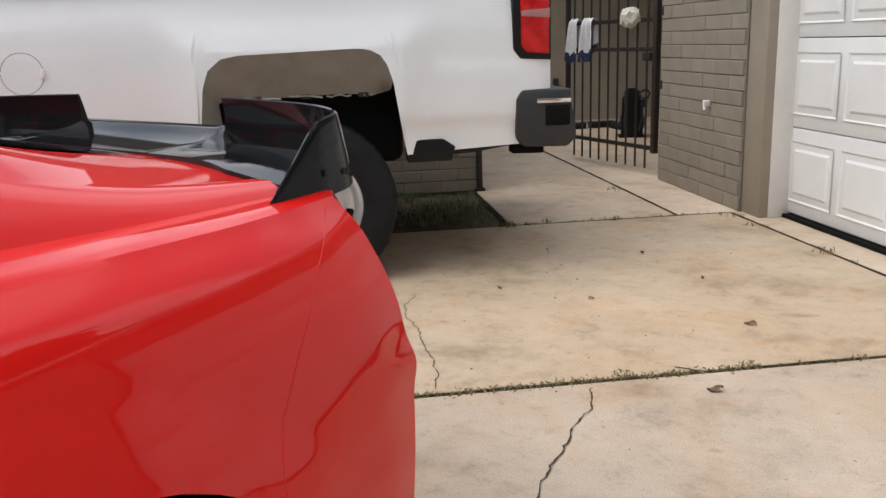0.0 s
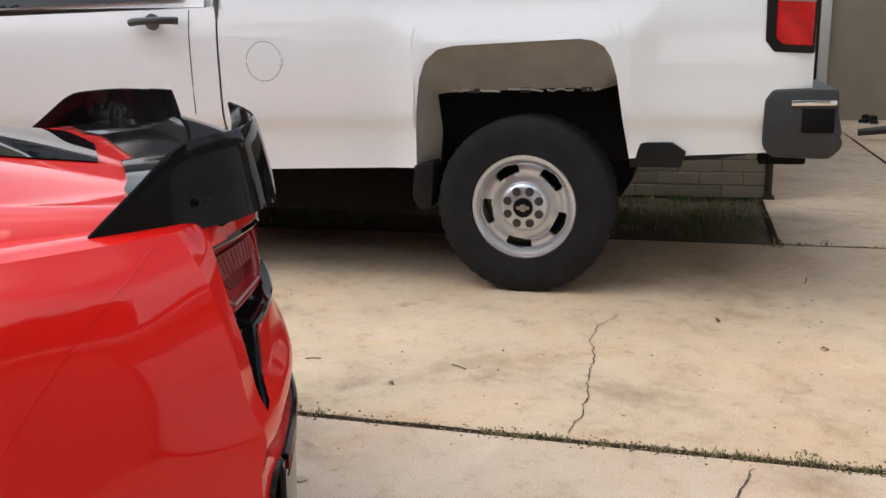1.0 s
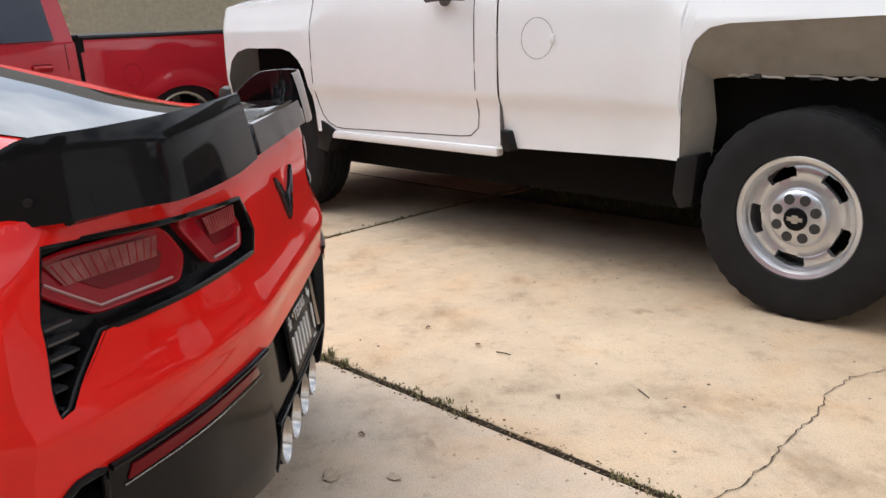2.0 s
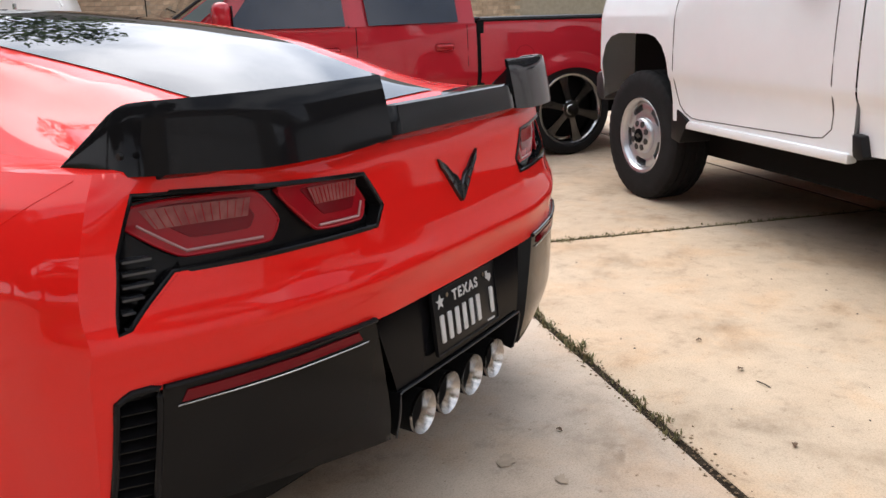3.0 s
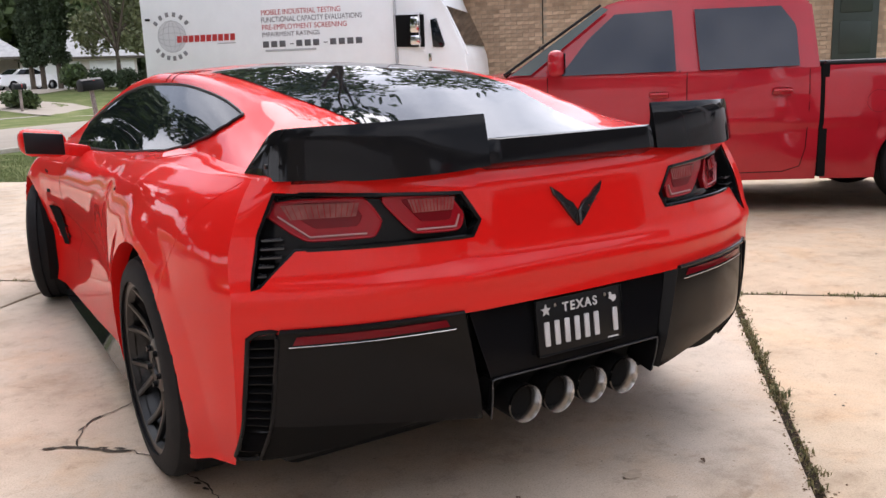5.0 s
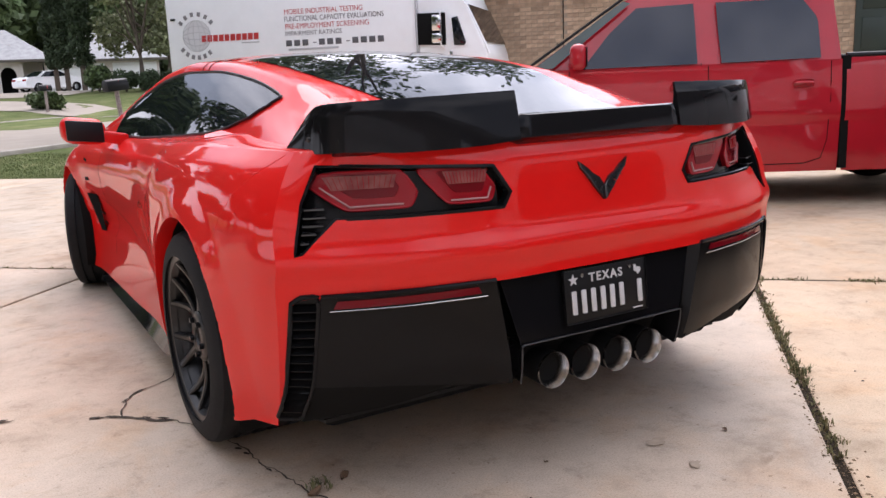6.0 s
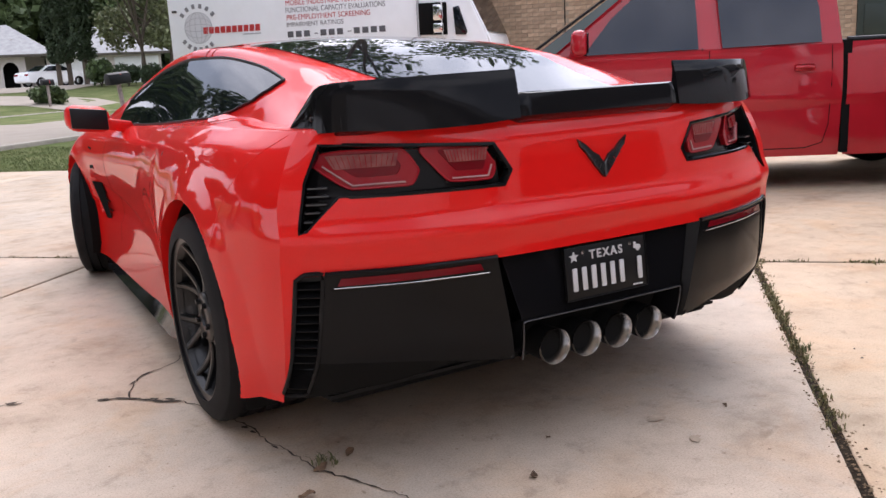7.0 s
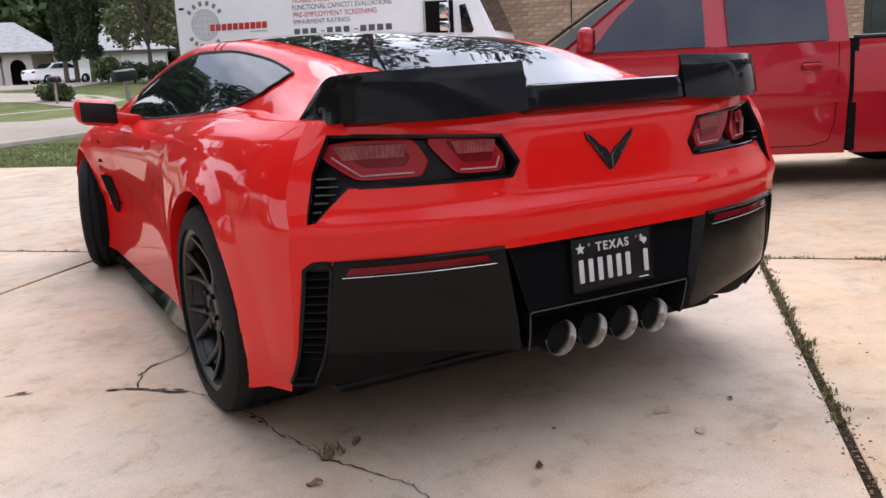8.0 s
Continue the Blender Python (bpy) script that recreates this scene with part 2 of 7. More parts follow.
def weather_concrete(m):
    """Two scales of stain and fine sandy grain over the slab's own tone."""
    nt = m.node_tree
    b = nt.nodes["Principled BSDF"]
    geo = nt.nodes.new("ShaderNodeNewGeometry")
    info = nt.nodes.new("ShaderNodeObjectInfo")

    def nz(scale, detail, rough=0.6, dist=0.0):
        n = nt.nodes.new("ShaderNodeTexNoise")
        n.inputs["Scale"].default_value, n.inputs["Detail"].default_value = scale, detail
        n.inputs["Roughness"].default_value, n.inputs["Distortion"].default_value = rough, dist
        nt.links.new(geo.outputs["Position"], n.inputs["Vector"])
        return n.outputs["Fac"]

    def rampc(fac, stops):
        r = nt.nodes.new("ShaderNodeValToRGB")
        while len(r.color_ramp.elements) < len(stops):
            r.color_ramp.elements.new(0.5)
        for e, (p, c) in zip(r.color_ramp.elements, stops):
            e.position, e.color = p, (*c, 1)
        nt.links.new(fac, r.inputs["Fac"])
        return r.outputs["Color"]

    def mul(a, c, fac=1.0, kind="MULTIPLY"):
        x = nt.nodes.new("ShaderNodeMixRGB")
        x.blend_type = kind
        x.inputs["Fac"].default_value = fac
        nt.links.new(a, x.inputs[1])
        nt.links.new(c, x.inputs[2])
        return x.outputs["Color"]

    base = rampc(nz(0.55, 4), [(0.3, (0.57, 0.445, 0.33)), (0.5, (0.60, 0.49, 0.38)), (0.7, (0.57, 0.49, 0.405))])
    blot = rampc(nz(1.9, 8, 0.68, 0.15), [(0.30, (0.66, 0.62, 0.57)), (0.46, (0.94, 0.92, 0.90)), (0.66, (1.08, 1.07, 1.06))])
    spot = rampc(nz(8.5, 8, 0.75, 0.2), [(0.28, (0.66, 0.63, 0.60)), (0.45, (0.95, 0.95, 0.94)), (0.72, (1.07, 1.07, 1.06))])
    grain = rampc(nz(160, 3, 0.7), [(0.25, (0.74, 0.73, 0.71)), (0.5, (1, 1, 1)), (0.8, (1.14, 1.14, 1.13))])
    col = mul(mul(mul(base, blot), spot), grain)
    pit = rampc(nz(33, 2, 0.4), [(0.22, (0.62, 0.58, 0.54)), (0.27, (1, 1, 1)), (1.0, (1, 1, 1))])
    col = mul(col, pit)
    rust = rampc(nz(2.6, 6, 0.65, 0.4), [(0.50, (1, 1, 1)), (0.62, (1.02, 0.96, 0.90)), (0.72, (0.98, 0.89, 0.79))])
    speck = rampc(nz(75, 2, 0.5), [(0.24, (0.55, 0.51, 0.47)), (0.31, (1, 1, 1)), (1.0, (1, 1, 1))])
    oil = rampc(nz(4.3, 3, 0.55, 0.5), [(0.20, (0.52, 0.48, 0.44)), (0.30, (1, 1, 1)), (1.0, (1, 1, 1))])
    col = mul(mul(mul(col, rust), speck), oil)
    col = mul(col, info.outputs["Color"])
    hsv = nt.nodes.new("ShaderNodeHueSaturation")
    mr = nt.nodes.new("ShaderNodeMapRange")
    mr.inputs["To Min"].default_value, mr.inputs["To Max"].default_value = 0.97, 1.03
    nt.links.new(info.outputs["Random"], mr.inputs["Value"])
    nt.links.new(mr.outputs["Result"], hsv.inputs["Value"])
    nt.links.new(col, hsv.inputs["Color"])
    nt.links.new(hsv.outputs["Color"], b.inputs["Base Color"])
    bp = nt.nodes.new("ShaderNodeBump")
    bp.inputs["Strength"].default_value, bp.inputs["Distance"].default_value = 0.25, 0.004
    nt.links.new(nz(120, 6, 0.7), bp.inputs["Height"])
    nt.links.new(bp.outputs["Normal"], b.inputs["Normal"])


weather_concrete(CONCRETE)
SOIL = mat("bare_soil", (0.10, 0.075, 0.05), 0.95, var=0.3, scale=5, bump=0.5, bump_scale=40)
LAWN = mat("mown_lawn", (0.075, 0.105, 0.030), 0.95, var=0.25, scale=0.9, bump=0.8, bump_scale=90, color2=(0.17, 0.18, 0.075), spec=.1)
ASPHALT = mat("pale_street", (0.33, 0.285, 0.235), 0.9, var=0.08, scale=0.8, bump=0.2, bump_scale=60)
KERB = mat("kerb_concrete", (0.42, 0.38, 0.33), 0.9, var=0.15, scale=3, bump=0.3, bump_scale=50)


def rise(x, y):
    """The land climbs gently beyond the street."""
    v = (DRIVE.inverted() @ Vector((x, y, 0))).y
    near = max(0.0, min(1.0, (v - 26.5) / 2.5))
    return 1.17 * max(0.0, min(1.0, (y - 33) / 22)) ** 1.1 * near


def sheet(u0, u1, v0, v1, nu, nv, z, fn=None, m=DRIVE):
    bm = bmesh.new()
    g = []
    for i in range(nu + 1):
        row = []
        for k in range(nv + 1):
            p = m @ Vector((u0 + (u1 - u0) * i / nu, v0 + (v1 - v0) * k / nv, 0))
            row.append(bm.verts.new((p.x, p.y, z + (fn(p.x, p.y) if fn else 0))))
        g.append(row)
    for i in range(nu):
        for k in range(nv):
            bm.faces.new((g[i][k], g[i + 1][k], g[i + 1][k + 1], g[i][k + 1]))
    return bm


ground = part("ground", sheet(-900, 900, -900, 900, 180, 180, -0.07, lambda x, y: .8 * rise(x, y) - (.12 if rise(x, y) > 0 else 0)), LAWN, smooth=True)
tagged(ground, "grassy ground that runs out to the horizon", "ground", kind="structure")

lawn_far = part("lawn_far", sheet(-60, 95, 27.15, 97, 155, 90, -0.02, rise), LAWN, smooth=True)
tagged(lawn_far, "rising lawns across the street", "lawn", kind="structure")

driveway = thing("driveway", "pale stained concrete driveway slabs with weedy joints", "driveway", DRIVE, kind="structure")


def slab(s0, s1, v0, v1, z=0.0, gap=0.014, tone=(1, 1, 1)):
    bm = box(((s0 + s1) / 2, (v0 + v1) / 2, z - 0.06), (s1 - s0 - 2 * gap, v1 - v0 - 2 * gap, 0.12), 0.006, seg=2)
    ob = part("slab", bm, CONCRETE, driveway, smooth=True, angle=50)
    ob.color = (*tone, 1)


S_CUTS, V_CUTS = [-2.77, 2.54, 7.65], [-6.5, -1.14, 1.46, 5.4, 9.6, 14.2]
# tone factors of single slabs: some greyer, two darker and warmer
SLAB_TONES = {(-2.77, -1.14): (.91, .88, .82), (2.54, -1.14): (.90, .87, .82), (-2.77, 1.46): (.93, .935, .955), (-2.77, 5.4): (.88, .89, .92), (2.54, 1.46): (.92, .93, .95), (2.54, 5.4): (.90, .91, .93)}
for s0, s1 in zip(S_CUTS, S_CUTS[1:]):
    for v0, v1 in zip(V_CUTS, V_CUTS[1:]):
        if v1 < 0 and s0 < 0:
            continue
        slab(s0, s1, v0, v1, tone=SLAB_TONES.get((s0, v0), (1, 1, 1)))
slab(-3.2, -2.77, -1.14, 14.2)
slab(-2.40, -1.25, -6.5, -1.14)
slab(-9.0, -2.40, -2.45, -1.14)
slab(-9.0, -2.40, -9.5, -2.45)
slab(7.65, 16.5, -3.0, 8.2)
bed = part("soil_bed", sheet(-1.24, 7.6, -6.4, -1.15, 60, 40, -0.02, lambda x, y: 0.03 * noise.noise((x * 3, y * 3, 0))), SOIL)
tagged(bed, "dark soil planting bed beside the driveway", "planting bed", kind="structure")

street = part("street", sheet(-60, 200, 14.6, 27.0, 2, 2, -0.045), ASPHALT)
tagged(street, "pale grey concrete residential street", "street", kind="structure")

# ---- house with the garage ----
TAUPE = mat("taupe_brick_paint", (0.245, 0.212, 0.168), 0.75, var=0.07, scale=5, bump=0.35, bump_scale=45)
MORTAR = mat("taupe_mortar", (0.155, 0.135, 0.108), 0.85, var=0.1, scale=9)
TAUPE2 = mat("taupe_trim_paint", (0.29, 0.248, 0.195), 0.7, var=0.06, scale=4, bump=0.15, bump_scale=30)
GARAGE = mat("white_garage_paint", (0.76, 0.76, 0.75), 0.45, var=0.03, scale=3)
TRIMWHITE = mat("white_trim_paint", (0.74, 0.73, 0.70), 0.5, var=0.04, scale=4)
ROOFDARK = mat("brown_shingles", (0.10, 0.085, 0.07), 0.9, var=0.2, scale=8)
IRON = mat("dark_iron", (0.022, 0.016, 0.013), 0.55, var=0.25, scale=18)

wall_house = part("wall_house", box((-2.92, -1.85, 1.3), (0.18, 1.44, 2.6)), MORTAR, m=DRIVE, smooth=False)
tagged(wall_house, "taupe painted brick wall beside the garage", "wall", kind="structure")
pil = part("pilaster", box((-2.97, -1.02, 1.3), (0.26, 0.235, 2.6), 0.008), TAUPE2, m=DRIVE)
tagged(pil, "taupe painted flat pilaster beside the garage door", "pilaster", kind="structure")
over = part("wall_over_garage", box((-3.1, 1.6, 2.5), (0.22, 5.4, 0.56)), TAUPE2, m=DRIVE, smooth=False)
tagged(over, "taupe painted wall over the garage door", "wall", kind="structure")
roof = part("house_roof", prism([(-2.7, 2.72), (-2.7, 2.82), (-8.0, 4.8), (-8.0, 4.7)], -16, 9, "xz"), ROOFDARK, m=DRIVE, smooth=False)
tagged(roof, "brown shingle roof over the garage", "roof", kind="structure")
soffit = part("soffit", box((-2.88, -3.5, 2.69), (0.36, 25, 0.05)), TRIMWHITE, m=DRIVE, smooth=False)
tagged(soffit, "white boarded soffit under the eaves", "soffit", kind="structure")
wall_side = part("wall_far_garage", box((-3.0, 5.84, 1.3), (0.3, 3.74, 2.6)), TAUPE2, m=DRIVE, smooth=False)
tagged(wall_side, "taupe painted wall past the garage door", "wall", kind="structure")
# breezeway behind the gate
WARM = mat("tan_render", (0.36, 0.31, 0.245), 0.85, var=0.06, scale=3, bump=0.2, bump_scale=30)
wb = part("wall_breezeway", box((-3.9, -8.0, 1.3), (8.2, 0.2, 2.6)), WARM, m=DRIVE, smooth=False)
tagged(wb, "tan rendered wall at the back of the breezeway", "wall", kind="structure")
wf = part("wall_front", box((2.9, -2.62, 1.3), (8.4, 0.2, 2.6)), MORTAR, m=DRIVE, smooth=False)
tagged(wf, "tan brick house wall behind the planting bed", "wall", kind="structure")
wk = part("wall_passage", box((-5.5, -2.45, 1.3), (5.0, 0.18, 2.6)), WARM, m=DRIVE, smooth=False)
tagged(wk, "tan wall along the passage behind the gate", "wall", kind="structure")
wp = part("wall_porch", box((-1.25, -5.5, 1.3), (0.15, 5.6, 2.6)), WARM, m=DRIVE, smooth=False)
tagged(wp, "tan porch wall past the planting bed", "wall", kind="structure")


def garage_door():
    g = thing("garage_door", "closed white sectional garage door with raised panels", "garage door", DRIVE)
    part("jamb", box((-2.985, -0.94, 1.12), (0.16, 0.10, 2.24), 0.006), TRIMWHITE, g, "white painted door jamb")
    part("seal", box((-3.03, 1.5, 0.012), (0.06, 4.9, 0.024), 0.004), DARK, g, "black rubber bottom seal")
    h = 0.55
    for i in range(4):
        sec = part("door_section", box((-3.06, 1.5, 0.03 + h * (i + 0.5)), (0.045, 4.88, h - 0.006), 0.006), GARAGE, g)
        for k in range(9):
            bm = bmesh.new()
            c = -0.66 + 0.54 * k
            z = 0.03 + h * (i + 0.5)
            w, q = 0.235, 0.19
            loops = []
            for dx, dw in ((0.0, 0.0), (-0.014, 0.022), (-0.014, 0.034), (0.002, 0.062)):
                loops.append([bm.verts.new((-3.036 + dx, c + sx * (w - dw), z + sz * (q - dw))) for sx, sz in ((-1, -1), (1, -1), (1, 1), (-1, 1))])
            for a, b in zip(loops, loops[1:]):
                for j in range(4):
                    bm.faces.new((a[j], a[(j + 1) % 4], b[(j + 1) % 4], b[j]))
            bm.faces.new(loops[-1])
            for vv in bm.verts:
                vv.co.x += 0.006
            part("raised_panel", bm, GARAGE, sec, smooth=False)


garage_door()

# ---- red sports car ----
CAR = pose(1.748, -0.245, 0, 0, 0, 1.8)
LEVELS = [
    # plan lines of the half body from the tail's middle round to the nose: x, y, z
    [(0, -.815, .20), (.30, -.805, .20), (.55, -.73, .20), (.765, -.625, .20), (.890, -.565, .242), (.918, -.48, .226), (.955, -.38, .205), (.985, 0, .22), (.945, .40, .18), (.90, .75, .15), (.88, 1.25, .15), (.88, 1.8, .15), (.89, 2.3, .16), (.94, 2.71, .2), (.90, 3.1, .16), (.74, 3.45, .15), (.42, 3.60, .15), (0, 3.64, .15)],
    [(0, -.852, .40), (.30, -.848, .40), (.55, -.806, .40), (.785, -.722, .40), (.906, -.643, .40), (.938, -.545, .40), (.975, -.36, .40), (.995, 0, .40), (.965, .40, .38), (.90, .75, .37), (.87, 1.25, .37), (.862, 1.8, .37), (.885, 2.3, .37), (.955, 2.71, .38), (.93, 3.1, .37), (.76, 3.45, .35), (.42, 3.62, .35), (0, 3.66, .35)],
    [(0, -.855, .60), (.30, -.853, .60), (.55, -.814, .60), (.785, -.728, .60), (.906, -.662, .60), (.940, -.555, .60), (.975, -.36, .60), (.99, 0, .60), (.975, .40, .58), (.93, .75, .57), (.89, 1.25, .57), (.885, 1.8, .57), (.905, 2.3, .56), (.955, 2.71, .55), (.935, 3.1, .53), (.74, 3.45, .48), (.40, 3.60, .46), (0, 3.64, .45)],
    [(0, -.843, .76), (.30, -.839, .76), (.55, -.798, .76), (.780, -.708, .76), (.897, -.652, .76), (.931, -.545, .76), (.955, -.36, .76), (.97, 0, .76), (.96, .40, .74), (.925, .75, .73), (.89, 1.25, .72), (.895, 1.8, .71), (.925, 2.3, .71), (.945, 2.71, .70), (.91, 3.1, .65), (.71, 3.44, .58), (.39, 3.58, .55), (0, 3.62, .54)],
    [(0, -.831, .90), (.30, -.827, .90), (.55, -.784, .90), (.745, -.682, .90), (.846, -.627, .90), (.876, -.52, .90), (.905, -.35, .90), (.92, 0, .90), (.91, .40, .88), (.885, .75, .855), (.865, 1.25, .83), (.87, 1.8, .82), (.895, 2.3, .81), (.91, 2.71, .79), (.86, 3.1, .73), (.64, 3.42, .65), (.36, 3.54, .61), (0, 3.575, .60)],
    [(0, -.81, .958), (.30, -.808, .958), (.55, -.768, .958), (.720, -.682, .957), (.806, -.606, .955), (.826, -.50, .953), (.845, -.34, .952), (.85, 0, .950), (.845, .40, .932), (.83, .75, .91), (.81, 1.25, .885), (.815, 1.8, .875), (.84, 2.3, .87), (.84, 2.71, .85), (.77, 3.1, .785), (.57, 3.38, .70), (.32, 3.48, .66), (0, 3.51, .65)],
]
U_KEYS = [0.0]
for a, b in zip(LEVELS[2], LEVELS[2][1:]):
    U_KEYS.append(U_KEYS[-1] + math.dist(a, b))
V_KEYS = [0.0, 0.27, 0.53, 0.74, 0.92, 1.0]
ARCHES = ((-0.03, 0.345, 0.392), (2.71, 0.345, 0.362))


def level_at(k, u):
    """A plan line's place; it turns sharply at the corner beside the tail lamp."""
    cut = slice(0, 5) if u <= U_KEYS[4] else slice(4, None)
    return [cubic(U_KEYS[cut], [p[j] for p in LEVELS[k]][cut], u) for j in range(3)]


def body_at(u, v):
    """A place on the lower body's right half; u runs round, v upwards."""
    pts = [level_at(k, u) for k in range(6)]
    p = [cubic(V_KEYS, [q[j] for q in pts], v) for j in range(3)]
    y = p[1]
    # flared lips round the wheels and the drawn-in flank between them
    for cy, cz, r in ARCHES:
        d = math.hypot(y - cy, p[2] - cz)
        if p[0] > 0.8 and d < r + 0.16:
            p[0] += 0.014 * max(0.0, 1 - abs(d - r) / 0.10)
    if p[0] > 0.8 and 0.55 < y < 2.3:
        w = math.sin(math.pi * (y - 0.55) / 1.75)
        p[0] -= 0.035 * w * math.exp(-(((p[2] - 0.50) / 0.11) ** 2))
    # dagger-shaped cove from the fender outlet along the door
    if p[0] > 0.8 and 1.15 < y < 2.34:
        k = (y - 1.15) / 1.19
        zu, zl = 0.42 + 0.20 * k, 0.41 - 0.04 * k
        w = max(0.0, min(1.0, (zu - p[2]) / 0.022)) * max(0.0, min(1.0, (p[2] - zl) / 0.05))
        p[0] -= 0.034 * k * w * min(1.0, (2.34 - y) / 0.06)
    # crease under the tail lamps
    if y < -0.45 and p[2] > 0.55:
        w = max(0.0, min(1.0, (-y - 0.5) / 0.15))
        p[1] -= 0.016 * w * math.exp(-(((p[2] - 0.685) / 0.035) ** 2))
    return Vector(p)


def u_of_v(u, z):
    lo, hi = 0.0, 1.0
    for _ in range(18):
        mid = (lo + hi) / 2
        lo, hi = (mid, hi) if body_at(u, mid).z < z else (lo, mid)
    return (lo + hi) / 2


TAIL = {}


def tail(x, z, off=0.0):
    """The same from a table, quickly."""
    if not TAIL:
        xs, zs = np.linspace(0, 0.97, 66), np.linspace(0.2, 0.95, 52)
        TAIL["x"], TAIL["z"] = xs, zs
        g = np.zeros((len(xs), len(zs)))
        us = np.linspace(0, U_KEYS[7], 140)
        vs = np.linspace(0, 1, 60)
        grid = np.array([[body_at(u, v)[:] for v in vs] for u in us])
        for j, z0 in enumerate(zs):
            line = np.array([[np.interp(z0, grid[i, :, 2], grid[i, :, k]) for k in (0, 1)] for i in range(len(us))])
            g[:, j] = np.interp(xs, line[:, 0], line[:, 1])
        TAIL["g"] = g
    xs, zs, g = TAIL["x"], TAIL["z"], TAIL["g"]

    def y_at(a, b):
        a, b = min(max(a, 0), 0.9699), min(max(b, 0.2), 0.9499)
        i, j = int(a / 0.97 * 65), int((b - 0.2) / 0.75 * 51)
        s, t = a / 0.97 * 65 - i, (b - 0.2) / 0.75 * 51 - j
        return (g[i, j] * (1 - s) + g[i + 1, j] * s) * (1 - t) + (g[i, j + 1] * (1 - s) + g[i + 1, j + 1] * s) * t

    ax = abs(x)
    y = y_at(ax, z)
    e = 0.012
    n = Vector((y_at(ax + e, z) - y_at(ax - e, z), -2 * e, y_at(ax, z + e) - y_at(ax, z - e)))
    n.normalize()
    p = Vector((ax, y, z)) + n * off
    return Vector((p.x if x >= 0 else -p.x, p.y, p.z))


# greenhouse: y, middle height, glass edge x z, window top x z, window foot x z
TOPS = [
    (-.63, .985, .335, .984, .64, .968, .735, .958),
    (-.40, 1.036, .362, 1.024, .625, .990, .74, .957),
    (-.15, 1.096, .405, 1.084, .612, 1.040, .735, .960),
    (.07, 1.148, .455, 1.132, .592, 1.093, .715, .968),
    (.40, 1.204, .475, 1.182, .578, 1.142, .73, .957),
    (.80, 1.243, .49, 1.217, .574, 1.175, .75, .935),
    (1.20, 1.256, .505, 1.229, .585, 1.182, .757, .915),
    (1.50, 1.240, .53, 1.205, .61, 1.157, .762, .902),
    (1.85, 1.160, .60, 1.110, .68, 1.062, .775, .892),
    (2.10, 1.065, .68, 1.005, .735, .970, .79, .884),
    (2.35, .965, .72, .935, .77, .912, .80, .878),
    (2.80, .905, .60, .893, .72, .880, .80, .855),
    (3.15, .815, .50, .805, .62, .795, .70, .782),
    (3.52, .655, .2, .654, .25, .653, .28, .652),
]
N1, N2, N3, N4 = 9, 4, 7, 5


def top_at(c, y, xs, zs):
    """A place on the upper skin: c is the column, from the middle (0) to the shoulder (25)."""
    k = [cubic([r[0] for r in TOPS], [r[j] for r in TOPS], y) for j in range(1, 8)]
    zc, xg, zg, xw, zw, xb, zb = k
    keys = [(0, zc), (xg, zg), (xw, zw), (min(xb, xs - 0.02), zb), (xs, zs)]
    if c <= N1:
        t = c / N1
        x = xg * t
        z = zc + (zg - zc) * t**2.2
    else:
        i, n0, n = (1, N1, N2) if c <= N1 + N2 else (2, N1 + N2, N3) if c <= N1 + N2 + N3 else (3, N1 + N2 + N3, N4)
        t = (c - n0) / n
        x = keys[i][0] + (keys[i + 1][0] - keys[i][0]) * t
        z = keys[i][1] + (keys[i + 1][1] - keys[i][1]) * t
        bulge = {1: 0.022, 2: 0.012, 3: 0.004}[i] * 4 * t * (1 - t) * (max(0.25, min(1.0, (y + .55) / .35)) if i == 1 else 1.0)
        x, z = x + bulge * 0.6, z + bulge * 0.7
    return x, z


def shoulder(y):
    ks = LEVELS[5][4:]
    return cubic([p[1] for p in ks], [p[0] for p in ks], y), cubic([p[1] for p in ks], [p[2] for p in ks], y)


def roof_at(c, y, off=0.0):
    """On the upper skin ahead of the tail edge, with the bow of the tail faded out."""
    def raw(c, y):
        xs, zs = shoulder(y)
        x, z = top_at(c, y, xs, zs)
        return Vector((x, y, z))

    p = raw(c, y)
    if off:
        n = (raw(c + 0.2, y) - raw(max(c - 0.2, 0), y)).cross(raw(c, y + 0.03) - raw(c, y - 0.03)).normalized()
        p = p + (n if n.z > 0 else -n) * off
    return p


def mirror(bm):
    g = bmesh.ops.duplicate(bm, geom=list(bm.verts) + list(bm.edges) + list(bm.faces))["geom"]
    for e in g:
        if isinstance(e, bmesh.types.BMVert):
            e.co.x = -e.co.x
    bmesh.ops.remove_doubles(bm, verts=list(bm.verts), dist=0.0004)
    return bm


def inside(poly, a, b):
    odd = False
    for (x0, y0), (x1, y1) in zip(poly, poly[1:] + poly[:1]):
        if (y0 > b) != (y1 > b) and a < (x1 - x0) * (b - y0) / (y1 - y0) + x0:
            odd = not odd
    return odd


LAMP = [(.777, .922), (.356, .897), (.309, .825), (.333, .786), (.752, .787), (.839, .708), (.862, .703), (.828, .83)]
LOWER = [(0, .604), (.376, .606), (.80, .606), (.858, .603), (.880, .585), (.892, .42), (.897, .15), (0, .15)]
SUB = 4


